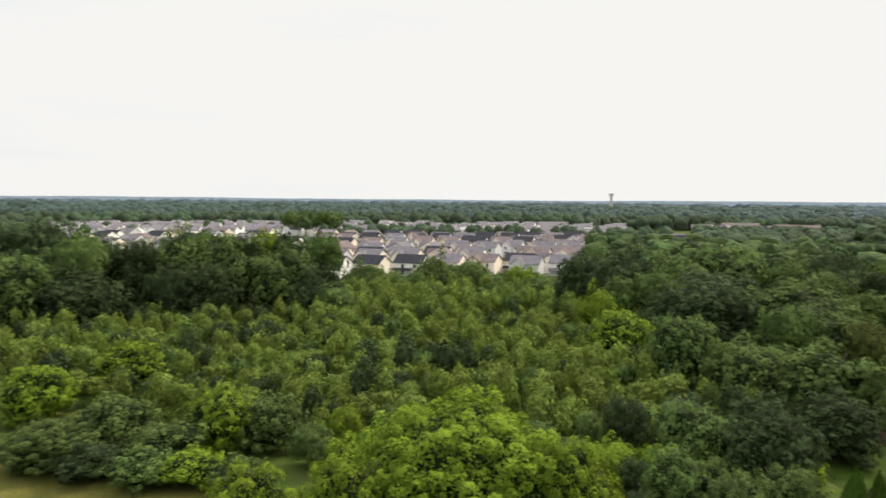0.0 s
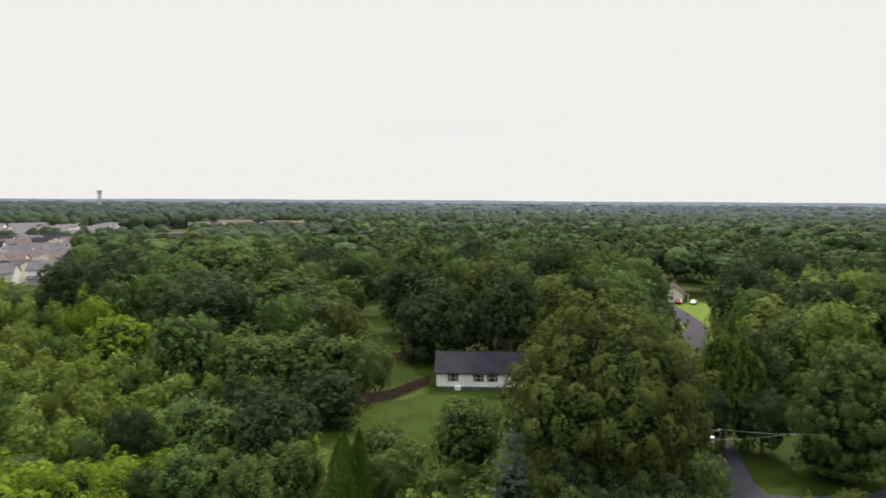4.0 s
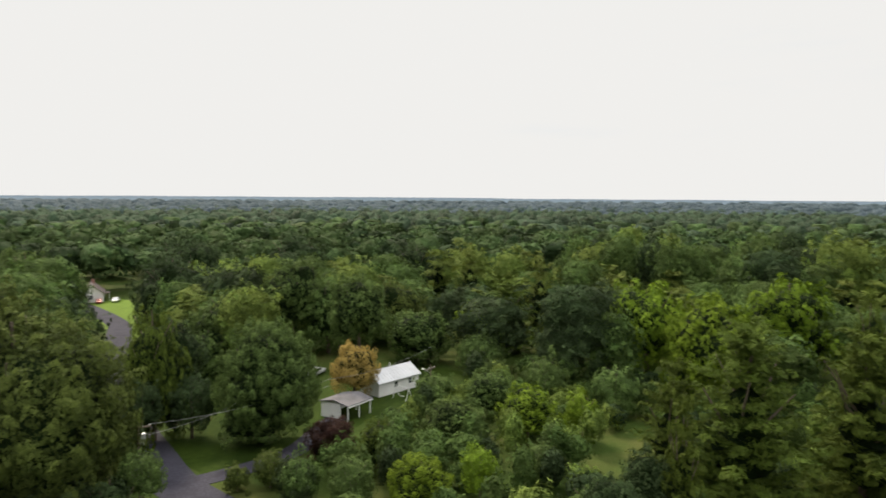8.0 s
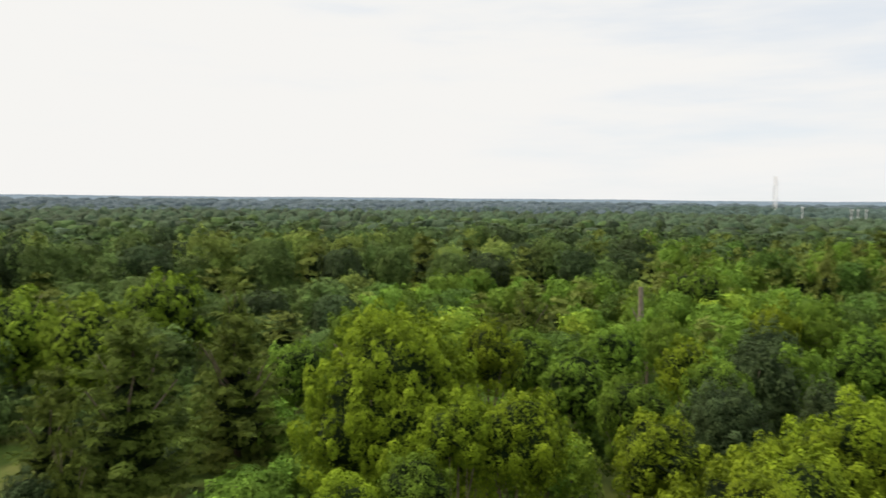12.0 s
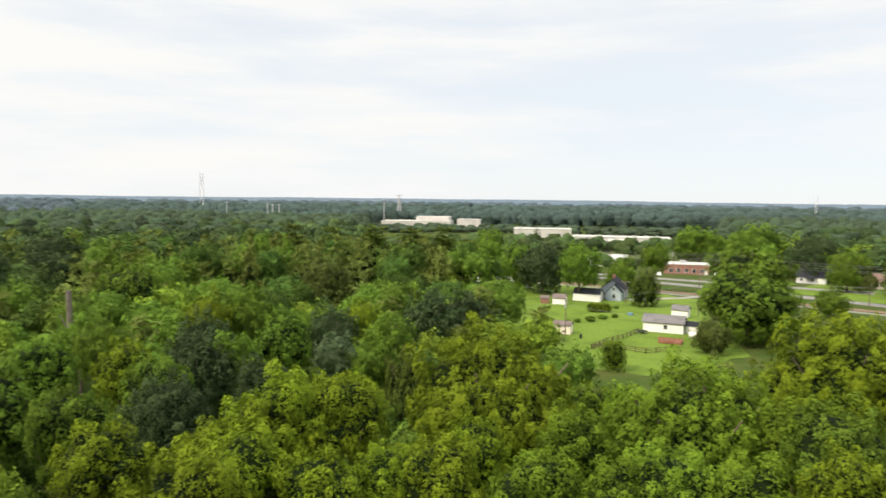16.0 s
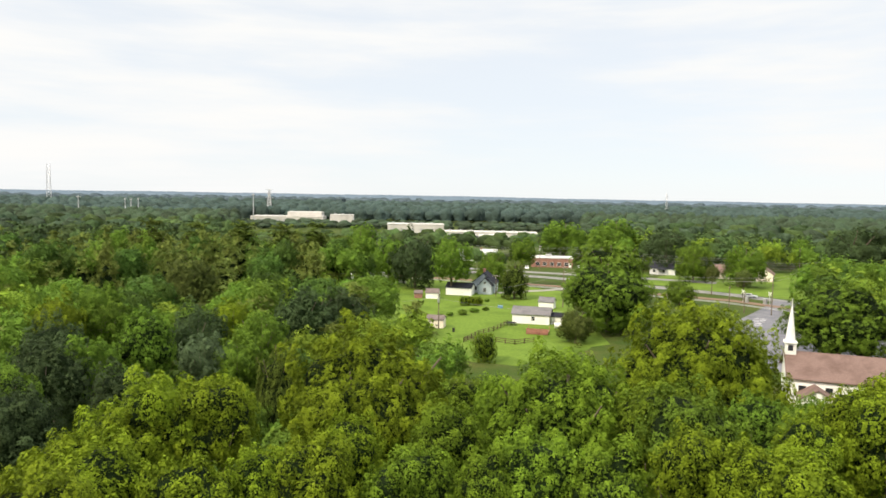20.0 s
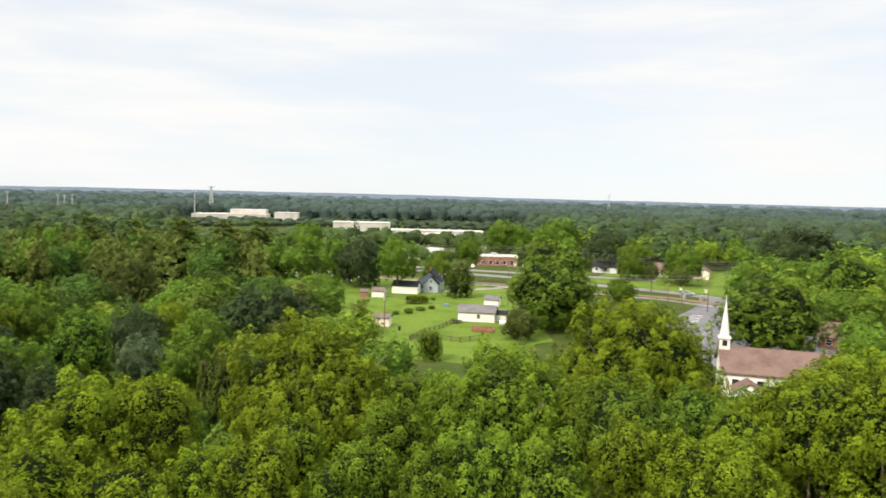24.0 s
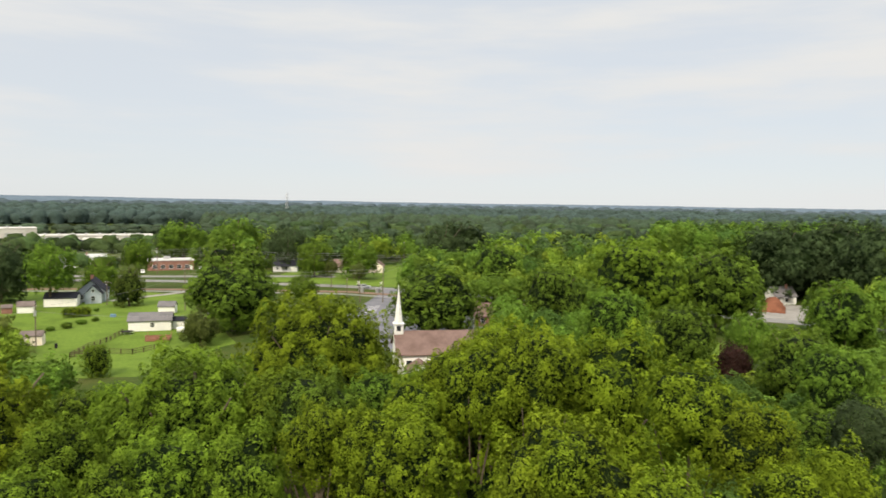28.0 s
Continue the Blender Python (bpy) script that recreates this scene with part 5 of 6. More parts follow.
def crossing_signal(x, y, heading):
    e = thing("crossing_signal", facing(x, y, heading), "railway crossing signal post with white crossed boards", "signal", "crossing signals")
    part("post", rod((0, 0, 0), (0, 0, 4.2), 0.09, 0.09, 8), STEEL, e)
    for s in (-1, 1):
        b = part("board", box(-0.75, 0.75, -0.05, -0.02, -0.11, 0.11), PAINT, e)
        b.matrix_basis = pose(0, -0.08 - 0.03 * s, 3.7, 0, 45 * s, 0)
        part("light", rod((s * 0.4, -0.1, 2.7), (s * 0.4, -0.25, 2.7), 0.17, 0.17, 12), RUBBER, e)
    part("cabinet", box(0.8, 1.9, -0.5, 0.5, 0, 2.0, 0.04), STEEL, e)


crossing_signal(-142.4, -209.3, 60)
crossing_signal(-136.8, -215.4, 240)
for s in (-0.72, 0.72):
    ribbon("rail", [(40 + s * 0.5, -318 + s * 0.85), (-30 + s * 0.5, -284 + s * 0.85), (-74 + s * 0.55, -258 + s * 0.8), (-121 + s * 0.7, -222 + s * 0.7), (-136 + s * 0.85, -203 + s * 0.5), (-175 + s * 0.9, -125 + s * 0.4)], 0.08, STEEL, 0.26, "steel rail of the railway line", "rail")


def lattice_tower(x, y, height, w0, w1, material, label, arms=0):
    e = thing("lattice_tower", pose(x, y, 0, 0, 0, 20), label, "tower", "masts on the horizon")
    corners = ((-1, -1), (1, -1), (1, 1), (-1, 1))
    r = w0 * 0.055
    for cx, cy in corners:
        part("leg", rod((cx * w0 / 2, cy * w0 / 2, 0), (cx * w1 / 2, cy * w1 / 2, height), r, r * 0.8, 5), material, e)
    bm = bmesh.new()
    k = 12
    for i in range(k):
        za, zb = height * i / k, height * (i + 1) / k
        wa, wb = w0 + (w1 - w0) * i / k, w0 + (w1 - w0) * (i + 1) / k
        for j in range(4):
            (ax, ay), (bx, by) = corners[j], corners[(j + 1) % 4]
            rod_into(bm, (ax * wa / 2, ay * wa / 2, za), (bx * wb / 2, by * wb / 2, zb), r * 0.55, r * 0.55, 4)
            rod_into(bm, (bx * wa / 2, by * wa / 2, za), (ax * wb / 2, ay * wb / 2, zb), r * 0.55, r * 0.55, 4)
    part("bracing", bm, material, e)
    for i in range(arms):
        z = height * (0.98 - 0.14 * i)
        part("arm", rod((-w0 * 0.75, 0, z), (w0 * 0.75, 0, z), r, r, 5), material, e)


RUST = surface("rusty_steel", (0.3, 0.2, 0.16), (0.4, 0.3, 0.25), 0.5, 0.7, 0.1)


def at_heading(h, r):
    return r * math.sin(radians(h)), r * math.cos(radians(h))


lattice_tower(*at_heading(159.0, 1500), 82, 8.5, 5.0, STEEL, "tall grey lattice mast above the woods")
lattice_tower(*at_heading(174.5, 1000), 40, 7, 1.5, STEEL, "grey steel power pylon above the works", 3)
lattice_tower(*at_heading(206.2, 1300), 46, 3.4, 2.4, STEEL, "slender grey radio mast above the woods")
for h, r, top in ((173.3, 850, 34), (164.0, 900, 26), (164.4, 900, 26), (164.9, 900, 26), (160.9, 900, 28)):
    x, y = at_heading(h, r)
    e = thing("steel_pole", pose(x, y, 0), "tall pale steel line pole above the woods", "pole", "steel line poles")
    part("pole", rod((0, 0, 0), (0, 0, top), 0.75, 0.5, 8), STEEL, e)
    part("arm", rod((-2, 0, top - 1.5), (2, 0, top - 1.5), 0.3, 0.3, 6), STEEL, e)


def water_tower(x, y):
    e = thing("water_tower", pose(x, y, 0), "pale water tower on the horizon", "water tower")
    part("stem", rod((0, 0, 0), (0, 0, 44), 4.4, 3.6, 14), FLATROOF, e)
    part("tank", rod((0, 0, 44), (0, 0, 52), 5.5, 6.2, 16), FLATROOF, e)
    part("cap", rod((0, 0, 52), (0, 0, 55), 6.2, 1.0, 16), FLATROOF, e)


water_tower(*at_heading(13.5, 1900))


def apartment_block(h, r, L, turn):
    e = thing("apartment_block", facing(*at_heading(h, r), turn), "long pale apartment block with brown hipped roof", "apartments", "apartment blocks")
    gable_parts(e, L, 13, 7.0, 10.5, SIDING["cream"], SHINGLE["brown"], 0.5)
    for k in range(3):
        g = part("front_gable", prism([(-3, 0), (3, 0), (3, 7.4), (0, 9.8), (-3, 7.4)], -1.2, 1.2), SIDING["white"], e)
        g.matrix_basis = pose(-6.8, (k - 1) * L * 0.33, 0, 0, 0, 90)
        for z in (1.0, 4.2):
            window_on(e, -1, 8.0, (1 - k) * L * 0.33, z, 2.4, 1.6)


apartment_block(23.1, 800, 36, 115)
apartment_block(26.9, 770, 40, 118)
apartment_block(19.2, 860, 34, 110)

# a pale dead trunk in the wood
x, y = at_heading(150.6, 122)
e = thing("dead_tree", pose(x, y, 0), "pale bare dead trunk standing in the wood", "dead tree")
part("trunk", rod((0, 0, 0), (0.3, 0.2, 18.8), 0.6, 0.4, 9), SNAG, e)
part("stub", rod((0.15, 0.1, 12), (1.6, 0.6, 15), 0.22, 0.08, 6), SNAG, e)


# ---- the housing estate ----
def estate_template(wall, roof, wing, seed):
    """A two-storey house with a front gable or porch, a garage and windows."""
    e = thing("estate_house", pose(0, 0, -500), "two-storey suburban house with pitched shingle roof", "house", "houses of the estate")
    gable_parts(e, 13.0, 10.5, 5.8, 9.0, wall, roof, 0.35, cap=False)
    if wing:
        w = part("front_gable", prism([(-3.0, 0), (3.0, 0), (3.0, 5.6), (0, 8.4), (-3.0, 5.6)], -1.6, 1.6), wall, e)
        w.matrix_basis = pose(6.2, -2.2, 0, 0, 0, 90)
        r = part("gable_roof", prism([(-3.35, 5.3), (-3.35, 5.46), (0, 8.6), (3.35, 5.46), (3.35, 5.3), (0, 8.44)], -1.9, 4.0), roof, e)
        r.matrix_basis = pose(6.2, -2.2, 0, 0, 0, 90)
    else:
        r = part("porch_roof", prism([(5.2, 3.2), (7.6, 2.6), (7.6, 2.75), (5.2, 3.6)], -6.2, 2.4), roof, e)
        for yy in (-6.0, -1.9, 2.2):
            part("post", box(7.35, 7.5, yy - 0.08, yy + 0.08, 0, 2.65), PAINT, r)
    half = 7.8 if wing else 5.25
    window_on(e, 1, half, -2.2, 3.6, 1.3, 1.5)
    window_on(e, 1, half, -2.2, 0.9, 1.5, 1.5)
    window_on(e, 1, 5.25, 3.2, 3.6, 1.2, 1.5)
    for u in (-2.8, 2.8):
        window_on(e, -1, 5.25, u, 3.6, 1.2, 1.5)
    window_on(e, "s", 6.5, 0.8, 3.6, 1.0, 1.4)
    door_on(e, 1, 5.25, 3.9, 3.4, 2.4, None, "garage_door", 0.02)
    return e


TEMPLATES = [estate_template(SIDING[w], SHINGLE[r], k % 2 == 0, k) for k, (w, r) in enumerate((("cream", "estate_grey"), ("white", "slate"), ("tan", "estate_brown"), ("cream", "slate"), ("grey", "estate_grey"), ("white", "estate_grey"), ("cream", "estate_brown")))]
estate_rng = random.Random(23)
ESTATE = []
for row in range(-4, 30):
    for col in range(-42, 36):
        u, v = col * 17.0 + estate_rng.uniform(-0.8, 0.8), 255 + row * 25.0 + (11 if row % 2 else 0)
        x, y = u * math.cos(0.26) - (v - 330) * math.sin(0.26) * 0.4, v + u * math.sin(0.26)
        h, d = math.degrees(math.atan2(x, y)), math.hypot(x, y)
        if (-10.5 < h < 12.5 and 292 < d < 545) or (-34 < h < -12 and 425 < d < 590 and col % 2) or (12.5 < h < 20.5 and 440 < d < 540) or (20 < h < 28 and 760 < d < 800):
            if estate_rng.random() < 0.9:
                ESTATE.append((x, y, 112 + estate_rng.uniform(-4, 4) + estate_rng.choice((0, 0, 0, 90, 0, 0)), estate_rng.randrange(7)))
ESTATE = ESTATE[:200]
for x, y, turn, k in ESTATE:
    copy_thing(TEMPLATES[k], facing(x, y, turn))
for k, t_ in enumerate(TEMPLATES):
    t_.matrix_world = facing(60 + 19 * k, 470 + 7 * k, 100 + 10 * k)
for k in range(5):
    v = 290 + k * 52
    ribbon("estate_street", [(-120, v - 40), (-40, v - 12), (40, v + 12), (120, v + 36)], 7.0, CONCRETE, 0.05, "pale street between the estate houses", "street")

# roofs and walls of the houses beyond, too many to count
WALLV, ROOFV = [[], []], [[], []]
for x, y in [(r_ * math.sin(a_), r_ * math.cos(a_)) for r_, a_ in ((estate_rng.uniform(600, 800), radians(estate_rng.uniform(-33, 15))) for _ in range(260))]:
    a, L, W, ev, rg = estate_rng.uniform(-0.3, 0.3) + (-0.38 if estate_rng.random() < 0.6 else 1.2), 11, 9, 5.5, 8.8
    c, s = math.cos(a), math.sin(a)

    def put(store, pts, quads):
        n0 = len(store[0])
        store[0].extend((x + px * c - py * s, y + px * s + py * c, pz) for px, py, pz in pts)
        store[1].extend(tuple(i + n0 for i in q) for q in quads)

    l, w = L / 2, W / 2
    put(WALLV, [(-l, -w, 0), (l, -w, 0), (l, w, 0), (-l, w, 0), (-l, -w, ev), (l, -w, ev), (l, w, ev), (-l, w, ev), (-l, 0, rg - 0.1), (l, 0, rg - 0.1)],
        [(0, 1, 5, 4), (1, 2, 6, 5), (2, 3, 7, 6), (3, 0, 4, 7), (4, 5, 9, 8), (6, 7, 8, 9), (5, 6, 9, 9), (7, 4, 8, 8)][:6])
    put(WALLV, [(-l, -w, ev), (-l, w, ev), (-l, 0, rg - 0.1), (-l - 0.02, 0, ev)], [(0, 3, 1, 2)])
    put(WALLV, [(l, -w, ev), (l, w, ev), (l, 0, rg - 0.1), (l + 0.02, 0, ev)], [(0, 3, 1, 2)])
    put(ROOFV, [(-l - 0.4, -w - 0.4, ev - 0.2), (l + 0.4, -w - 0.4, ev - 0.2), (l + 0.4, 0, rg + 0.1), (-l - 0.4, 0, rg + 0.1), (-l - 0.4, w + 0.4, ev - 0.2), (l + 0.4, w + 0.4, ev - 0.2)],
        [(0, 1, 2, 3), (3, 2, 5, 4)])
for nm, store, mat, lab in (("distant_house_walls", WALLV, SIDING["white"], "pale walls of distant estate houses"), ("distant_house_roofs", ROOFV, SHINGLE["estate_grey"], "grey roofs of distant estate houses")):
    me = quads_mesh(nm, np.array(store[0]), np.array(store[1], dtype=np.int32))
    tagged(link_mesh(nm, me, mat), lab, "houses", "", "stuff")

# ---- single trees: x, y, height, crown radius, kind ----
TREES_NORTH_A = [
    (1.2, 62.5, 15.6, 10.2, 'fresh'), (12.6, 63.5, 10.5, 5.0, 'fresh'), (-8.1, 57.1, 13.0, 4.2, 'fresh'),
    (-17.9, 63.2, 9.0, 4.3, 'fresh'), (11.1, 61.1, 12.0, 3.5, 'fresh'), (0.5, 60.8, 11.0, 4.2, 'green'),
    (25.2, 76.1, 6.0, 3.4, 'fresh'), (29.6, 73.6, 6.0, 3.4, 'green'), (37.9, 73.8, 6.0, 4.2, 'fresh'),
    (31.7, 70.6, 5.0, 3.0, 'green'), (23.6, 87.2, 9.0, 3.4, 'dark'), (30.9, 87.4, 9.0, 3.3, 'grey'),
    (36.9, 142.2, 11.0, 7.2, 'fresh'), (42.6, 123.1, 11.0, 5.9, 'green'), (37.7, 167.2, 13.0, 5.3, 'fresh'),
    (54.2, 120.9, 10.0, 6.5, 'green'), (58.3, 111.5, 10.0, 7.3, 'green'), (41.1, 87.7, 9.0, 4.9, 'dark'),
    (51.4, 88.1, 9.0, 5.9, 'dark'), (-28.5, 88.3, 9.0, 4.7, 'fresh'),
]
TREES_NORTH_B = [
    (-52.8, 116.4, 9.0, 5.8, 'fresh'), (-59.2, 99.7, 9.0, 5.8, 'fresh'), (-42.6, 88.8, 8.0, 5.8, 'green'),
    (-22.3, 89.4, 8.0, 4.6, 'green'), (-47.6, 83.2, 6.0, 6.5, 'green'), (-33.3, 83.6, 6.0, 5.3, 'green'),
    (-34.0, 77.9, 4.5, 4.4, 'green'), (-28.6, 78.1, 4.5, 4.3, 'fresh'), (-22.5, 75.1, 5.0, 3.4, 'green'),
    (-41.0, 79.6, 4.5, 4.6, 'dark'),
]
TREES_NORTHWOOD_A = [
    (-108.8, 185.4, 29.1, 14.8, 'dark'), (-92.7, 177.2, 25.4, 8.1, 'green'), (-82.9, 187.5, 23.3, 10.0, 'dark'),
    (-69.8, 187.4, 25.6, 8.9, 'green'), (-57.4, 191.6, 24.9, 11.4, 'green'), (-43.9, 190.0, 20.4, 10.3, 'green'),
    (-34.1, 186.9, 16.1, 8.5, 'dark'), (-102.9, 165.6, 20.4, 11.1, 'green'), (-88.2, 168.3, 16.2, 11.6, 'dark'),
    (-61.3, 177.7, 17.7, 9.2, 'dark'), (-56.8, 222.9, 23.6, 6.5, 'fresh'), (-70.3, 178.7, 18.3, 7.8, 'dark'),
    (-28.8, 182.7, 10.9, 6.8, 'green'), (41.0, 200.9, 19.1, 10.0, 'dark'), (53.4, 192.7, 19.8, 11.4, 'dark'),
    (63.2, 184.5, 19.0, 9.5, 'green'), (81.7, 198.9, 22.0, 9.6, 'green'), (65.0, 173.2, 16.8, 11.3, 'grey'),
    (102.3, 206.0, 19.3, 9.3, 'green'), (110.7, 195.9, 21.7, 9.1, 'dark'),
]
TREES_NORTHWOOD_B = [
    (82.9, 159.8, 15.9, 11.0, 'dark'), (30.6, 212.8, 11.2, 7.9, 'green'), (-2.7, 240.0, 15.0, 7.4, 'green'),
    (-25.5, 233.6, 12.4, 8.0, 'green'), (9.4, 239.8, 13.2, 7.8, 'green'), (26.8, 233.5, 11.9, 6.9, 'fresh'),
    (-15.3, 224.5, 9.6, 5.5, 'green'), (-9.1, 229.8, 10.1, 4.7, 'green'), (16.0, 227.4, 9.6, 5.6, 'green'),
]
TREES_NORTHEAST_A = [
    (60.6, 45.1, 24.4, 11.6, 'olive'), (78.3, 64.3, 24.8, 7.1, 'olive'), (103.4, 107.7, 22.7, 9.1, 'olive'),
    (90.2, 108.7, 17.6, 9.8, 'dark'), (96.4, 94.9, 20.3, 6.6, 'dark'), (129.3, 112.3, 24.0, 7.7, 'dark'),
    (103.1, 136.8, 19.9, 8.4, 'dark'), (125.5, 161.2, 23.5, 10.0, 'green'), (78.3, 194.1, 22.7, 12.8, 'green'),
    (55.6, 149.3, 17.3, 12.4, 'dark'), (75.2, 146.1, 17.2, 12.8, 'green'), (77.6, 127.5, 12.5, 5.5, 'olive'),
    (54.3, 60.4, 10.3, 4.3, 'green'), (88.5, 46.5, 20.5, 3.9, 'darkcone'), (89.4, 30.5, 17.7, 7.2, 'green'),
    (120.2, 47.8, 17.7, 8.5, 'green'), (153.8, 75.5, 21.8, 9.8, 'dark'), (196.8, 129.0, 10.3, 6.2, 'green'),
    (142.9, 43.8, 21.6, 7.3, 'green'), (126.8, 26.1, 19.9, 6.4, 'green'),
]
TREES_NORTHEAST_B = [
    (183.0, 84.0, 23.0, 9.0, 'dark'), (193.4, 92.4, 23.2, 9.6, 'dark'), (173.5, 125.9, 20.9, 8.7, 'green'),
    (154.7, 169.3, 23.6, 8.4, 'dark'), (120.0, 152.0, 16.6, 6.1, 'dark'), (48.5, 109.0, 11.1, 6.9, 'green'),
    (41.0, 117.3, 14.7, 6.1, 'green'), (57.9, 102.0, 12.5, 7.8, 'green'), (64.6, 97.9, 11.1, 4.9, 'green'),
    (36.7, 75.9, 10.9, 5.7, 'dark'), (29.5, 79.0, 10.6, 5.0, 'green'), (21.5, 61.6, 11.5, 3.4, 'green'),
    (25.4, 57.9, 10.8, 3.3, 'green'), (31.8, 61.5, 10.2, 3.6, 'green'), (41.4, 58.0, 7.9, 2.8, 'green'),
    (34.1, 55.7, 11.4, 2.0, 'column'), (36.2, 56.1, 11.0, 1.5, 'column'), (46.9, 45.5, 10.6, 2.8, 'spruce'),
    (109.7, 23.3, 10.8, 4.3, 'golden'), (86.6, 21.3, 5.2, 3.7, 'purple'),
]
TREES_NORTHEAST_C = [
    (60.6, 33.0, 9.8, 2.4, 'green'), (74.9, 25.5, 5.0, 2.1, 'olive'), (83.5, 45.4, 9.9, 2.7, 'dark'),
    (94.5, 46.4, 16.3, 4.6, 'dark'), (75.3, 43.6, 8.2, 3.0, 'dark'), (113.7, 49.5, 12.1, 6.2, 'green'),
    (73.6, 28.9, 3.6, 1.7, 'olive'), (72.0, 21.5, 5.3, 2.6, 'dark'), (89.3, 32.7, 6.6, 4.8, 'green'),
    (89.8, 41.7, 9.7, 3.7, 'dark'), (55.5, 33.9, 7.4, 3.4, 'green'), (43.3, 61.2, 9.1, 4.5, 'green'),
    (52.7, 42.9, 9.8, 3.5, 'dark'), (56.7, 39.2, 9.8, 4.2, 'dark'), (58.3, 35.0, 8.5, 3.6, 'dark'),
    (48.8, 44.4, 8.9, 2.6, 'olive'), (48.7, 36.7, 8.9, 3.2, 'dark'), (50.4, 32.5, 8.4, 2.7, 'dark'),
    (53.8, 28.7, 7.2, 2.0, 'green'), (47.5, 38.2, 8.1, 2.7, 'green'),
]
TREES_EAST_A = [
    (124.5, -26.6, 19.9, 7.5, 'fresh'), (116.2, -35.0, 18.2, 8.0, 'fresh'), (131.2, -52.8, 20.6, 9.2, 'lime'),
    (138.0, 16.3, 11.5, 6.7, 'green'), (129.0, 3.2, 8.8, 4.8, 'green'), (138.9, 5.8, 12.7, 3.2, 'fresh'),
    (95.0, -4.5, 8.0, 4.4, 'fresh'), (94.4, -11.8, 7.6, 2.9, 'fresh'), (110.9, -7.7, 8.8, 3.9, 'green'),
    (108.5, 9.9, 5.4, 3.7, 'green'), (144.3, 36.5, 17.7, 7.3, 'green'), (152.0, 24.4, 17.0, 8.2, 'olive'),
    (90.8, 5.8, 6.9, 4.3, 'green'), (104.1, 0.8, 7.7, 4.4, 'green'), (212.4, 25.6, 21.2, 9.6, 'dark'),
    (209.3, 63.9, 24.1, 11.6, 'dark'), (81.7, 14.2, 7.1, 2.3, 'darkcone'), (70.6, 7.6, 6.5, 3.7, 'fresh'),
    (69.3, 14.9, 6.7, 2.5, 'green'), (75.0, 1.5, 6.4, 2.6, 'fresh'),
]
TREES_EAST_B = [
    (71.8, 21.1, 5.6, 2.4, 'green'), (78.9, -5.6, 5.3, 2.4, 'green'), (105.7, -18.1, 8.7, 4.0, 'green'),
    (133.5, -12.7, 11.3, 5.5, 'grey'), (149.1, -1.9, 15.3, 7.3, 'pine'), (60.5, -9.6, 8.9, 3.2, 'green'),
    (63.6, -14.6, 10.5, 2.8, 'dark'),
]
TREES_SOUTHWEST_A = [
    (-36.5, -28.5, 23.4, 9.0, 'bright'),
    (-36.2, -36.2, 24.8, 3.3, 'bright'), (-37.0, -35.2, 25.6, 3.3, 'bright'), (-30.9, -33.7, 24.2, 2.3, 'bright'),
    (-27.3, -32.6, 23.0, 2.0, 'bright'), (-33.9, -28.1, 27.0, 4.0, 'bright'), (-38.2, -26.1, 26.3, 3.8, 'bright'),
    (-31.1, -30.8, 25.6, 3.3, 'bright'), (-36.0, -18.7, 25.7, 3.0, 'bright'), (-22.8, -27.3, 23.4, 3.3, 'bright'),
    (-25.9, -19.1, 24.7, 3.8, 'bright'), (-35.7, -15.1, 24.3, 2.2, 'bright'), (-24.6, -40.3, 22.4, 3.6, 'mid'),
    (-156.2, -108.7, 27.0, 13.6, 'lime'), (-175.7, -96.7, 24.6, 13.0, 'mid'), (-128.1, -111.8, 20.4, 8.6, 'mid'),
    (-97.3, -70.7, 20.3, 5.7, 'mid'), (-100.1, -59.6, 19.0, 5.2, 'mid'), (-159.1, -165.8, 22.7, 10.3, 'mid'),
    (-151.1, -55.4, 20.0, 7.2, 'mid'), (-111.6, -46.3, 16.4, 7.4, 'mid'),
]
TREES_SOUTHWEST_B = [
    (-135.2, -66.6, 13.6, 4.9, 'mid'), (-94.8, -34.7, 17.1, 4.9, 'mid'), (-75.7, -28.5, 13.8, 3.7, 'mid'),
    (-72.4, -23.2, 16.2, 3.1, 'dark'), (-41.0, -13.0, 21.2, 1.8, 'bright'), (-26.9, -14.4, 23.2, 2.6, 'bright'),
    (-32.8, -11.9, 22.7, 2.0, 'bright'), (-116.2, -59.6, 10.7, 3.7, 'purpleish'), (-196.8, -75.7, 16.3, 8.5, 'mid'),
    (-203.0, -246.8, 26.4, 13.0, 'dark'), (-255.2, -117.1, 30.0, 15.9, 'dark'), (-270.8, -106.2, 31.3, 16.5, 'dark'),
    (-256.8, -86.6, 30.8, 13.1, 'dark'), (-24.4, -17.7, 23.8, 1.5, 'bright'),
]
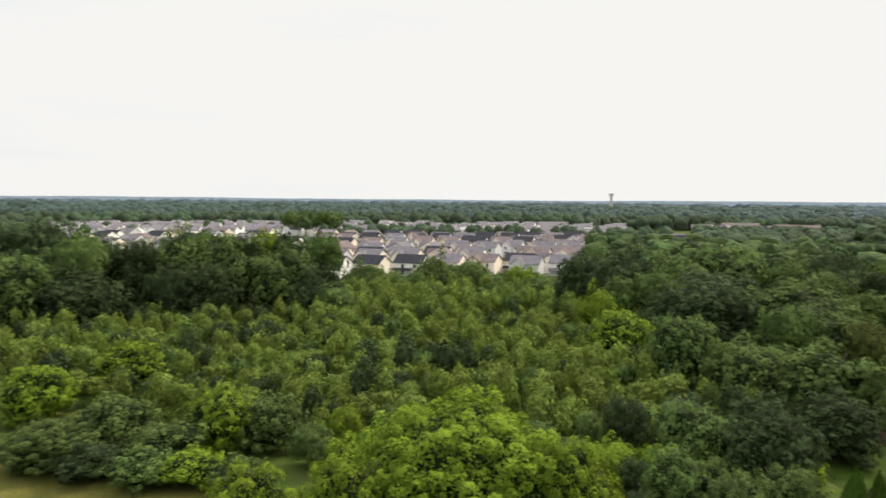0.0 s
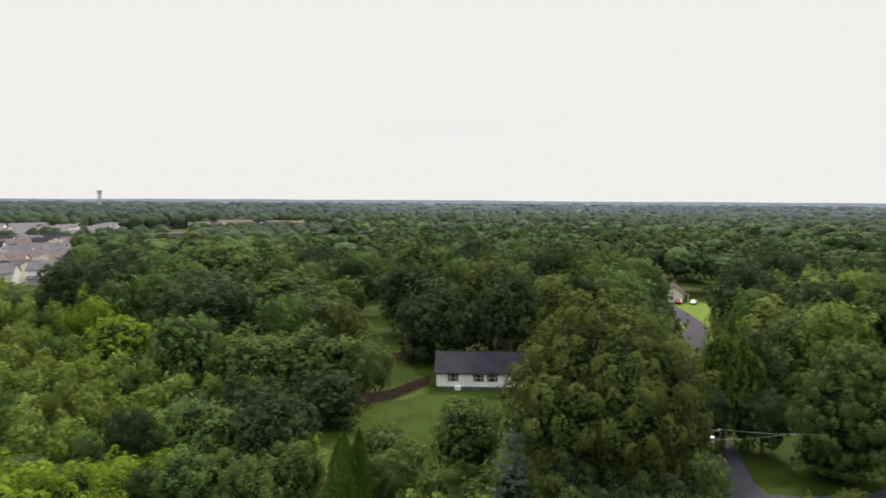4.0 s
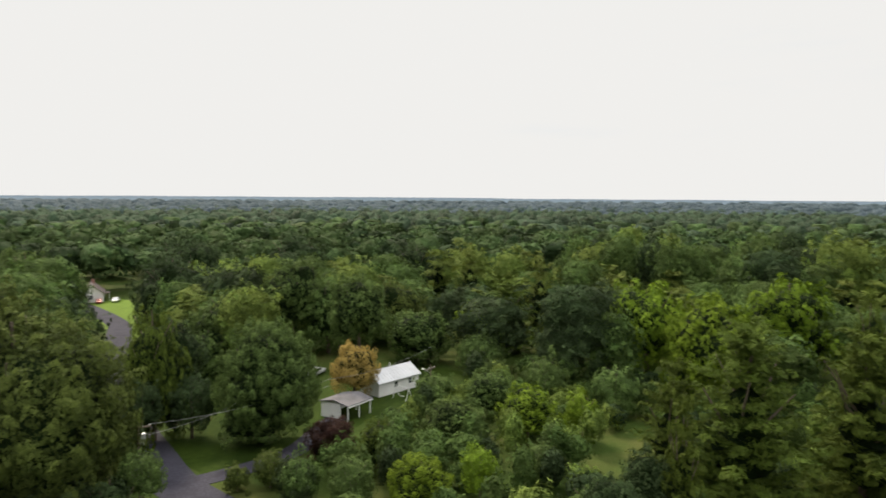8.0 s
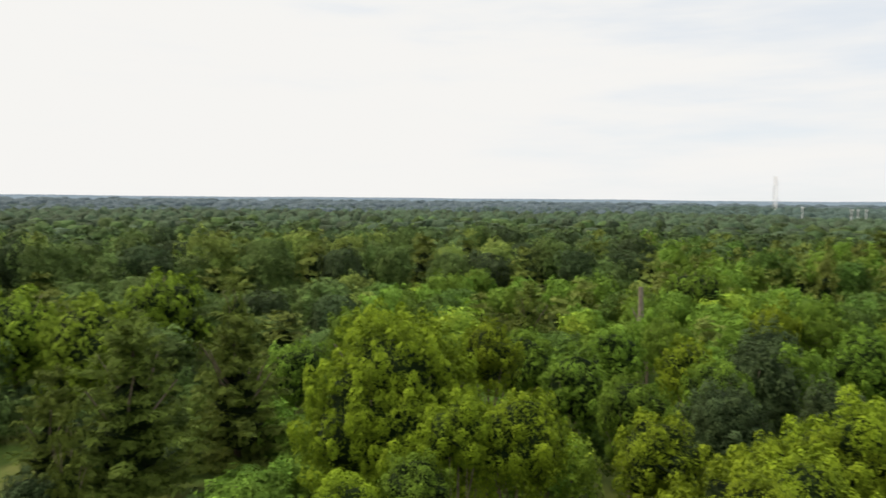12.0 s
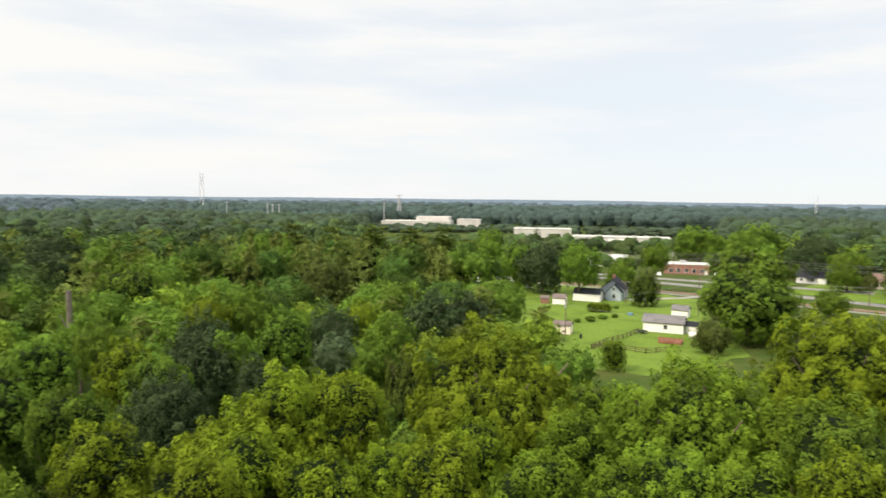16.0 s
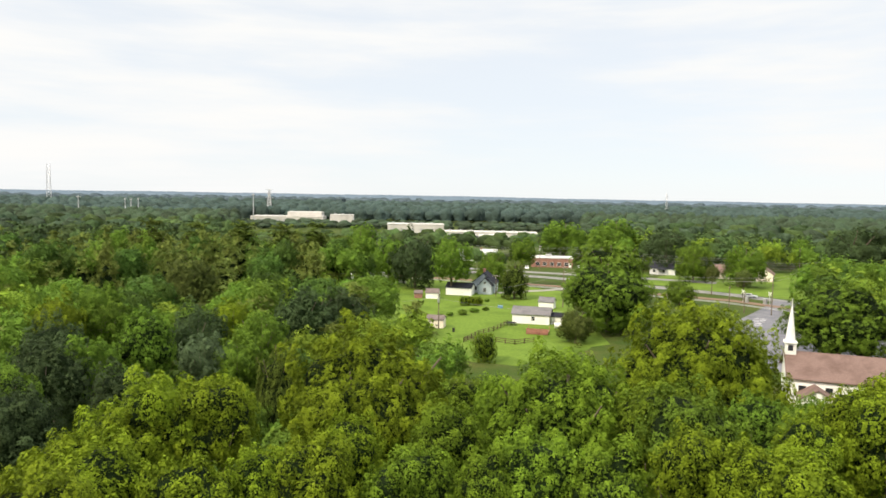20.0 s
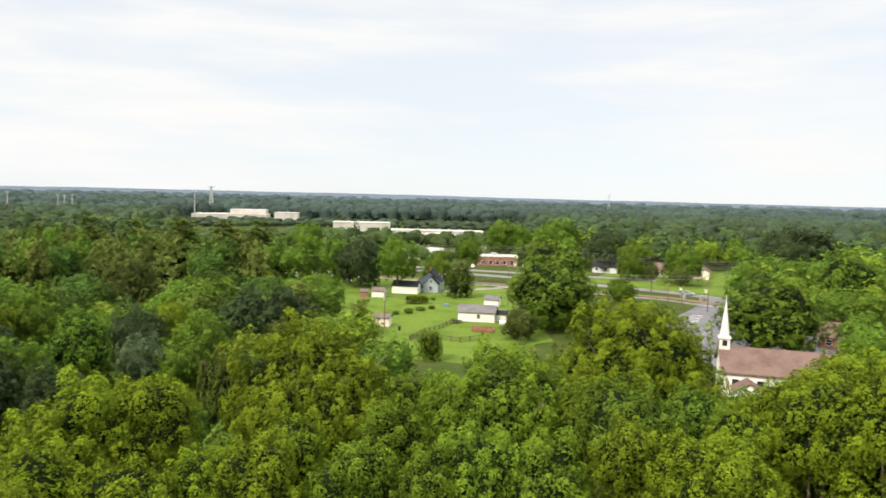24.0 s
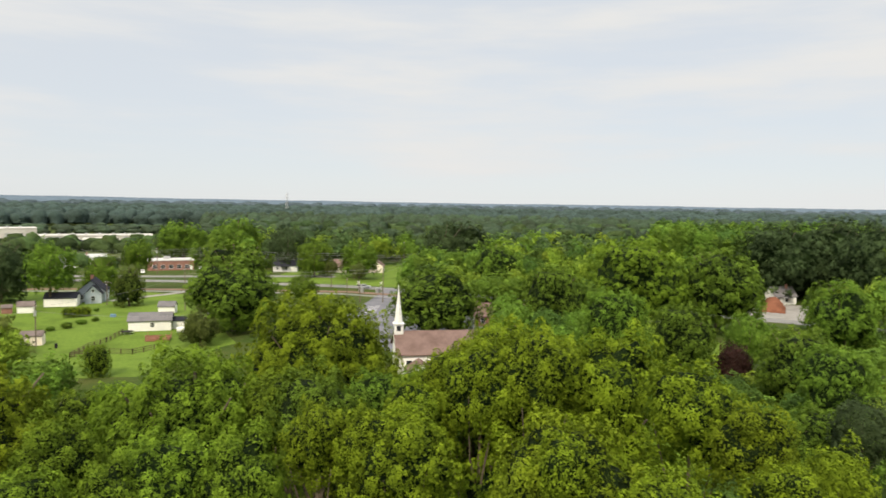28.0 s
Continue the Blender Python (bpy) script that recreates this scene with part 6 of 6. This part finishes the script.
TREES_SOUTHEAST_A = [
    (53.8, -97.8, 17.6, 3.9, 'mid'), (48.1, -92.9, 17.4, 3.9, 'mid'), (70.1, -25.3, 20.7, 7.5, 'pine'),
    (69.6, -36.7, 19.9, 6.9, 'pine'), (74.0, -19.1, 15.6, 4.5, 'pine'), (79.2, -50.2, 14.9, 4.7, 'mid'),
    (41.4, -36.6, 25.6, 8.3, 'bright'), (25.8, -28.2, 23.0, 2.4, 'bright'), (24.0, -31.1, 23.1, 3.0, 'bright'),
    (27.5, -21.4, 19.4, 2.5, 'bright'), (38.8, -44.8, 23.6, 3.0, 'bright'), (105.3, -54.7, 20.8, 2.4, 'darkcone'),
    (62.1, -17.1, 15.7, 2.5, 'pine'), (57.4, -10.3, 10.9, 3.1, 'dark'), (79.4, -58.9, 18.2, 3.7, 'mid'),
    (52.3, -66.1, 18.0, 4.2, 'mid'), (135.1, -185.4, 22.3, 8.4, 'dark'), (113.1, -188.2, 19.4, 9.8, 'dark'),
    (25.2, -24.4, 20.4, 2.2, 'mid'), (9.2, -41.6, 24.2, 4.1, 'bright'),
]
TREES_SOUTHEAST_B = [
    (5.4, -41.4, 23.9, 3.1, 'bright'), (36.2, -76.0, 18.3, 3.8, 'bright'), (43.1, -63.7, 17.8, 4.5, 'mid'),
    (71.4, -147.8, 20.4, 8.7, 'mid'), (33.7, -176.5, 19.8, 6.1, 'olive'), (37.9, -123.8, 19.0, 3.7, 'mid'),
    (42.2, -117.0, 17.8, 4.1, 'bright'), (80.2, -100.8, 17.8, 4.8, 'pine'), (48.6, -80.5, 17.7, 4.3, 'mid'),
    (30.2, -82.0, 17.6, 4.7, 'dark'), (23.1, -56.8, 18.6, 4.1, 'dark'), (31.7, -56.8, 18.3, 3.8, 'mid'),
    (18.0, -36.8, 21.8, 2.8, 'bright'), (12.7, -39.2, 21.2, 2.1, 'bright'), (24.3, -32.6, 22.0, 2.8, 'bright'),
]
TREES_SOUTH_A = [
    (11.0, -38.5, 21.4, 7.0, 'bright'),
    (-4.8, -59.4, 23.5, 8.4, 'bright'), (-18.8, -48.7, 23.7, 7.4, 'lime'), (-24.6, -44.1, 22.6, 3.9, 'lime'),
    (-41.0, -69.3, 24.1, 10.4, 'bright'), (8.4, -43.1, 23.4, 3.5, 'bright'), (5.1, -44.8, 22.7, 2.3, 'bright'),
    (9.5, -39.7, 22.6, 2.8, 'bright'), (11.0, -30.7, 22.7, 3.5, 'bright'), (9.5, -34.5, 22.7, 3.4, 'bright'),
    (-33.9, -34.2, 24.7, 3.3, 'bright'), (-20.3, -31.7, 23.0, 2.3, 'bright'), (-22.0, -29.5, 23.0, 2.3, 'bright'),
    (-23.8, -28.2, 23.0, 2.0, 'bright'), (-9.7, -45.8, 20.7, 3.2, 'lime'), (-6.3, -37.2, 20.8, 2.8, 'lime'),
    (-13.0, -35.8, 22.0, 3.7, 'lime'), (-0.7, -36.4, 21.9, 3.0, 'bright'), (-3.0, -44.4, 20.1, 2.7, 'bright'),
    (-16.0, -32.7, 21.9, 2.7, 'lime'), (1.9, -36.2, 21.3, 2.5, 'bright'),
]
TREES_SOUTH_B = [
    (4.8, -33.7, 21.7, 2.7, 'bright'), (-9.9, -34.6, 20.8, 1.8, 'lime'), (-13.6, -60.3, 18.4, 3.1, 'lime'),
    (-15.6, -55.8, 19.5, 2.2, 'lime'), (28.6, -67.8, 18.8, 3.7, 'mid'), (33.6, -92.8, 18.3, 4.9, 'dark'),
    (14.8, -89.9, 16.8, 3.4, 'grey'), (27.4, -86.5, 17.6, 3.8, 'mid'), (24.6, -101.0, 18.1, 4.7, 'mid'),
    (5.4, -87.1, 17.2, 2.9, 'darkcone'), (-2.4, -134.4, 17.0, 6.6, 'dark'), (3.8, -127.3, 17.4, 6.3, 'dark'),
    (10.7, -90.5, 16.3, 3.8, 'mid'), (9.8, -108.8, 17.2, 4.5, 'mid'), (19.3, -109.4, 17.1, 4.6, 'dark'),
    (37.0, -123.4, 17.1, 4.8, 'mid'), (34.2, -175.7, 19.0, 6.1, 'olive'), (17.6, -66.6, 18.3, 3.5, 'dark'),
    (22.3, -56.4, 19.0, 3.1, 'dark'), (15.2, -116.2, 17.0, 3.9, 'bright'),
]
TREES_SOUTHWOOD_A = [
    (-40.3, -236.4, 21.3, 7.4, 'mid'), (-29.4, -253.0, 21.3, 9.3, 'dark'), (-20.8, -263.7, 19.2, 8.6, 'mid'),
    (-59.4, -257.1, 14.6, 6.7, 'mid'), (-71.8, -260.3, 19.9, 5.5, 'mid'), (-60.1, -225.5, 13.8, 3.9, 'darkcone'),
    (-75.7, -180.0, 24.4, 11.1, 'mid'), (-70.3, -168.2, 20.0, 12.6, 'mid'), (-108.2, -132.8, 18.6, 11.4, 'mid'),
    (-57.1, -155.0, 9.1, 4.7, 'olive'), (-31.8, -138.3, 6.6, 2.6, 'willow'), (-110.3, -208.1, 9.5, 5.7, 'mid'),
    (-135.9, -234.0, 11.0, 2.7, 'olive'), (-140.7, -221.8, 11.0, 3.0, 'olive'), (-215.3, -251.4, 26.2, 16.1, 'dark'),
    (-10.9, -289.3, 23.5, 9.4, 'mid'), (7.0, -274.2, 21.7, 13.4, 'pine'), (19.4, -268.5, 21.8, 12.1, 'pine'),
    (33.0, -262.0, 23.0, 11.8, 'pine'), (47.5, -254.6, 22.1, 11.6, 'pine'),
]
TREES_SOUTHWOOD_B = [
    (63.0, -256.2, 22.8, 11.8, 'pine'), (-1.8, -254.4, 18.5, 9.3, 'pine'), (-121.5, -360.2, 23.8, 13.9, 'mid'),
    (-138.7, -332.5, 26.3, 14.6, 'mid'), (-152.2, -304.5, 22.6, 9.7, 'dark'), (-160.9, -254.0, 17.7, 9.7, 'mid'),
    (-149.2, -272.3, 17.5, 8.8, 'mid'), (-31.7, -36.0, 22.5, 2.3, 'bright'), (-39.0, -49.4, 17.8, 2.3, 'mid'),
    (-40.6, -58.0, 16.5, 3.5, 'mid'), (-45.4, -68.3, 18.6, 4.0, 'bright'), (-42.0, -52.1, 18.1, 2.2, 'mid'),
]
PLACED = TREES_NORTH_A + TREES_NORTH_B + TREES_NORTHWOOD_A + TREES_NORTHWOOD_B + TREES_NORTHEAST_A + TREES_NORTHEAST_B + TREES_NORTHEAST_C + TREES_EAST_A + TREES_EAST_B + TREES_SOUTHWEST_A + TREES_SOUTHWEST_B + TREES_SOUTHEAST_A + TREES_SOUTHEAST_B + TREES_SOUTH_A + TREES_SOUTH_B + TREES_SOUTHWOOD_A + TREES_SOUTHWOOD_B

# ---- the trees that stand out one by one ----
for x, y, height, radius, kind in PLACED:
    tree(x, y, height, radius, kind)

# clearings: places that the filling woods leave free (x, y, radius)
CLEAR = [
    (-60, 70, 34), (-25, 68, 16), (-90, 85, 34), (60, 72, 20), (78, 90, 17), (88, 116, 15), (108, 145, 18), (128, 174, 16), (80, 66, 14), (104, 122, 9),
    (72, 36, 13), (86, 34, 11), (102, 26, 14), (116, 18, 14), (128, 22, 12), (86, -19, 6), (93, -20, 5), (98, 56, 7), (112, 66, 7), (128, 76, 7), (158, 92, 13), (176, 104, 15), (196, 118, 18), (208, 134, 14),
]
CLEAR_SOUTH = [
    (-58, -72, 9), (-70, -86, 9), (-64, -80, 8),
    (-14.6, -266.3, 24), (-33.1, -243.9, 26), (-22.8, -208.2, 24), (-47.4, -208.2, 26), (-35.1, -167.5, 25), (-59.8, -180.7, 24), (-65.9, -235.7, 26), (-89.5, -266.3, 26), (-109.1, -243.9, 24),
    (-96.7, -305.0, 26), (-123.4, -274.4, 26), (-133.7, -225.6, 24), (-117.3, -190.9, 22), (-117.3, -154.2, 26), (-96.7, -123.7, 20), (-82.4, -101.3, 12), (-146.0, -266.3, 24), (-171.7, -272.4, 26), (-156.3, -225.6, 22),
    (-197.4, -274.4, 24), (-230.2, -103.3, 26), (-212.8, -93.1, 20), (-141.9, -74.8, 9), (-129.6, -64.6, 9), (-156.3, -88.0, 8), (-70.0, -335.6, 34), (-107.0, -331.5, 26), (-137.8, -129.8, 10), (-146.0, -91.1, 9), (-33.1, -137.9, 9),
]
# sectors kept open: headings and distances
OPEN = [(56.5, 62, 100, 222), (31.5, 37, 100, 195), (203, 216.5, 128, 335), (187.5, 203, 140, 300), (240, 250, 168, 264)]
TAKEN = [(x, y, r * 0.8) for x, y, h, r, k in PLACED]


def free(x, y, gap):
    h, d = math.degrees(math.atan2(x, y)) % 360, math.hypot(x, y)
    if any(h0 < h < h1 and r0 < d < r1 for h0, h1, r0, r1 in OPEN):
        return False
    for cx, cy, r in CLEAR:
        if (x - cx) ** 2 + (y - cy) ** 2 < r * r:
            return False
    for cx, cy, r in CLEAR_SOUTH:
        if (x - cx) ** 2 + (y - cy) ** 2 < r * r:
            return False
    for cx, cy, r in TAKEN:
        if abs(x - cx) < r + gap and (x - cx) ** 2 + (y - cy) ** 2 < (r + gap) ** 2:
            return False
    return True


def spread(h0, h1, r0, r1, gap, rng):
    """Places on a jittered grid inside a sector of headings and distances."""
    a0, a1 = radians(h0), radians(h1)
    out = []
    r = r0 + gap / 2
    while r < r1:
        k = max(1, int((a1 - a0) * r / gap))
        for j in range(k):
            a = a0 + (a1 - a0) * (j + rng.uniform(0.05, 0.95)) / k
            d = r + rng.uniform(-0.45, 0.45) * gap
            out.append((d * math.sin(a), d * math.cos(a)))
        r += gap
    return out


class Wood:
    """Trees too many to count, gathered by material into one mesh each."""

    def __init__(self):
        self.sets = {}

    def add(self, key, shape, x, y, z, rx, rz, rng):
        V, Q, M, young = shape
        a = rng.uniform(0, 6.283)
        c, s = math.cos(a), math.sin(a)
        W = np.empty_like(V)
        W[:, 0] = (V[:, 0] * c - V[:, 1] * s) * rx + x
        W[:, 1] = (V[:, 0] * s + V[:, 1] * c) * rx + y
        W[:, 2] = V[:, 2] * rz + z
        self.sets.setdefault(key, []).append((W, Q, M, young))

    def close(self, name, label, category, smooth=False):
        for key, items in self.sets.items():
            n, VV, QQ = 0, [], []
            for W, Q, _, _ in items:
                VV.append(W)
                QQ.append(Q + n)
                n += len(W)
            me = quads_mesh(name, np.concatenate(VV), np.concatenate(QQ))
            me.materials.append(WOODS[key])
            me.materials.append(INNER_SHADE)
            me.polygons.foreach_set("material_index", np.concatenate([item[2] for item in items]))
            me.attributes.new("growth_and_shade", "FLOAT", "FACE").data.foreach_set("value", np.concatenate([item[3] for item in items]).astype(np.float32))
            if smooth:
                me.polygons.foreach_set("use_smooth", np.ones(len(me.polygons), dtype=bool))
            ob = new(name, me)
            tagged(ob, label, category, "", "stuff")


SHAPES = {
    "bush": [broad_crown(201 + s, 320, 0.24, 8 + s, 26, 0.16, 0.15 + 0.13 * (s % 4), (5, 9), True) for s in range(8)],
    "close": [broad_crown(271 + s, 1700, 0.13, 16 + 2 * s, 90, 0.15, 0.0, (9, 14), True) for s in range(6)],
    "large": [broad_crown(251 + s, 760, 0.17, 12 + 2 * s, 50, 0.14, 0.0, (7, 12), True, -0.6) for s in range(8)],
    "near": [broad_crown(211 + s, 330, 0.24, 11 + 2 * s, 36, 0.14, 0.0, (6, 11), True, -0.3) for s in range(8)],
    "wide": [broad_crown(261 + s, 250, 0.21, 12 + 2 * s, 34, 0.14, 0.0, (6, 11), True, -0.2) for s in range(8)],
    "mid": [canopy_crown(221 + s, 10 + s, 5, 10) for s in range(8)],
    "pine": [pine_crown(231 + s, 460, 0.34, 6, 0.8) for s in range(4)],
    "far": [blob_crown(241 + s) for s in range(8)],
}
wood_rng = random.Random(17)
KINDS = ("mid", "mid", "dark", "bright", "mid", "dark")


def fill(wood, sector, gap, heights, rr, shape, kinds=KINDS, low=0.15):
    # woods seen against the sun take the duller, darker north colours
    if sector[1] <= 150:
        kinds = tuple("north_" + k if k in ("mid", "bright", "dark", "fresh") else k for k in kinds)
    for x, y in spread(*sector, gap, wood_rng):
        if not free(x, y, rr[0] * 0.3):
            continue
        h, r, k = wood_rng.uniform(*heights), wood_rng.uniform(*rr), wood_rng.choice(kinds)
        use = "pine" if k == "pine" and shape in ("near", "mid", "large", "wide") else shape
        deep = min(h * (1 - low), r * wood_rng.uniform(2.2, 2.7)) if shape in ("near", "mid", "large", "wide") and use != "pine" else h * (1 - low)
        wood.add(k, wood_rng.choice(SHAPES[use]), x, y, h - deep, r, deep / 2.05, wood_rng)


# young thicket: the nearest ones are trees of their own
for x, y in spread(-36, 27, 68, 92, 5.2, wood_rng):
    if free(x, y, 1.2):
        tree(x, y, wood_rng.uniform(3.5, 6.5), wood_rng.uniform(2.0, 3.2), wood_rng.choice(("fresh", "green", "fresh", "dark")), None, "young trees of the thicket")
thicket = Wood()
fill(thicket, (-36, 26, 92, 186), 4.3, (3.5, 9.0), (1.7, 3.4), "bush", ("fresh", "bright", "fresh", "bright", "fresh", "mid", "dark"), 0.05)
fill(thicket, (-9, 12, 186, 240), 5.0, (6, 11), (2.4, 3.8), "bush", ("mid", "fresh", "bright"), 0.05)
fill(thicket, (76, 118, 66, 128), 4.6, (3.5, 7.5), (1.9, 3.2), "bush", ("mid", "bright", "mid", "dark"), 0.05)
fill(thicket, (20, 60, 60, 76), 4.8, (3.0, 5.5), (1.8, 2.8), "bush", ("mid", "bright"), 0.05)
thicket.close("thicket", "dense thicket of young green trees and shrubs", "thicket")

woods = Wood()
fill(woods, (-36, -9, 190, 235), 8.5, (17, 24), (5, 7.5), "near", ("dark", "mid", "dark"))
fill(woods, (12, 34, 176, 262), 9.5, (13, 19), (4.5, 7.0), "near", ("dark", "mid", "mid", "dark"))
fill(woods, (24, 56, 112, 260), 12.0, (13, 20), (6.0, 9.0), "large", ("dark", "mid", "mid"))
fill(woods, (56, 98, 118, 230), 12.5, (13, 21), (5.6, 9.0), "large", ("mid", "dark", "mid", "bright", "pine"))
fill(woods, (98, 128, 118, 190), 12.0, (11, 17), (5.4, 8.6), "large", ("mid", "dark", "mid", "bright", "pine"))
fill(woods, (95, 150, 190, 250), 12.0, (19, 26), (5.8, 9.0), "large", ("mid", "dark", "mid", "bright", "pine"))
fill(woods, (118, 190, 60, 118), 8.0, (7, 13.5), (3.4, 5.4), "large", ("mid", "dark", "mid", "bright"))
fill(woods, (128, 188, 118, 190), 10.0, (10, 17), (4.6, 7.4), "large", ("mid", "dark", "mid", "bright", "pine"))
fill(woods, (150, 182, 190, 300), 9.2, (15, 22), (4.2, 6.4), "near", ("pine", "pine", "mid", "dark"))
fill(woods, (182, 190, 190, 300), 9.0, (14, 20), (4.2, 6.4), "near", ("pine", "mid", "dark"))
fill(woods, (216, 236, 60, 200), 9.0, (8, 16), (4.2, 6.4), "large", ("mid", "dark", "mid", "bright"))
fill(woods, (236, 254, 60, 200), 8.0, (6, 11), (3.6, 5.6), "near", ("mid", "dark", "mid", "bright"))
fill(woods, (206, 254, 200, 300), 10.5, (11, 19), (5.0, 7.8), "near", ("mid", "bright", "mid", "dark"))
fill(woods, (236, 254, 255, 420), 9.5, (22, 28), (5, 7.5), "near", ("dark", "mid", "mid"))
fill(woods, (112, 240, 24, 60), 6.8, (4.5, 8), (2.8, 4.0), "close", ("dark", "dark", "mid"))
woods.close("woodland", "dense mixed woodland with full summer crowns", "woodland")
far = Wood()
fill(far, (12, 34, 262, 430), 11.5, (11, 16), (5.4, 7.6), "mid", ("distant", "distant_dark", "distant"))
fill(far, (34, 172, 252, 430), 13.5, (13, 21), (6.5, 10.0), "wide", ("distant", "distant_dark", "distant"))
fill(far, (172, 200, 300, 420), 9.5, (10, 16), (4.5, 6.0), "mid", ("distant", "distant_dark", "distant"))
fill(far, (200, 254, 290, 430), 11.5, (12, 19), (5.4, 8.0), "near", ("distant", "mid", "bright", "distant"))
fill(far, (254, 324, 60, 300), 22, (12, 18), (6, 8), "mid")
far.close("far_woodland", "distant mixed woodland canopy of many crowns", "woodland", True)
grove = Wood()
fill(grove, (-12.8, -8.4, 560, 640), 13, (19, 25), (6, 9), "wide", ("distant", "mid"))
grove.close("estate_grove", "grove of light green trees among the estate houses", "grove", True)
# woods farther off, thinned round the housing estate and the works
farther = Wood()
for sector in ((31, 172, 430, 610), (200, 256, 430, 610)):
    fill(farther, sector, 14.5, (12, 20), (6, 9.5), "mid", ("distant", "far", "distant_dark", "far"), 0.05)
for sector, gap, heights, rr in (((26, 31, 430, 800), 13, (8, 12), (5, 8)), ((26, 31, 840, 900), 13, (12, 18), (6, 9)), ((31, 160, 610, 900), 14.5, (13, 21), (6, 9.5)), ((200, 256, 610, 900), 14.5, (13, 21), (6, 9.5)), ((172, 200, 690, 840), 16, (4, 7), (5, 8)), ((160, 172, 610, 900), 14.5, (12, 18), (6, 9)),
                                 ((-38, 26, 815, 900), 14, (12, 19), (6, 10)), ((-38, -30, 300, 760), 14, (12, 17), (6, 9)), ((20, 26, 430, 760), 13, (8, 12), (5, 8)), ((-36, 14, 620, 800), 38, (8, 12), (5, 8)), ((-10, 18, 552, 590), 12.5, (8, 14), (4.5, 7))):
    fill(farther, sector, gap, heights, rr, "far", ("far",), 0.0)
# on the east side the bluest haze colours begin nearer
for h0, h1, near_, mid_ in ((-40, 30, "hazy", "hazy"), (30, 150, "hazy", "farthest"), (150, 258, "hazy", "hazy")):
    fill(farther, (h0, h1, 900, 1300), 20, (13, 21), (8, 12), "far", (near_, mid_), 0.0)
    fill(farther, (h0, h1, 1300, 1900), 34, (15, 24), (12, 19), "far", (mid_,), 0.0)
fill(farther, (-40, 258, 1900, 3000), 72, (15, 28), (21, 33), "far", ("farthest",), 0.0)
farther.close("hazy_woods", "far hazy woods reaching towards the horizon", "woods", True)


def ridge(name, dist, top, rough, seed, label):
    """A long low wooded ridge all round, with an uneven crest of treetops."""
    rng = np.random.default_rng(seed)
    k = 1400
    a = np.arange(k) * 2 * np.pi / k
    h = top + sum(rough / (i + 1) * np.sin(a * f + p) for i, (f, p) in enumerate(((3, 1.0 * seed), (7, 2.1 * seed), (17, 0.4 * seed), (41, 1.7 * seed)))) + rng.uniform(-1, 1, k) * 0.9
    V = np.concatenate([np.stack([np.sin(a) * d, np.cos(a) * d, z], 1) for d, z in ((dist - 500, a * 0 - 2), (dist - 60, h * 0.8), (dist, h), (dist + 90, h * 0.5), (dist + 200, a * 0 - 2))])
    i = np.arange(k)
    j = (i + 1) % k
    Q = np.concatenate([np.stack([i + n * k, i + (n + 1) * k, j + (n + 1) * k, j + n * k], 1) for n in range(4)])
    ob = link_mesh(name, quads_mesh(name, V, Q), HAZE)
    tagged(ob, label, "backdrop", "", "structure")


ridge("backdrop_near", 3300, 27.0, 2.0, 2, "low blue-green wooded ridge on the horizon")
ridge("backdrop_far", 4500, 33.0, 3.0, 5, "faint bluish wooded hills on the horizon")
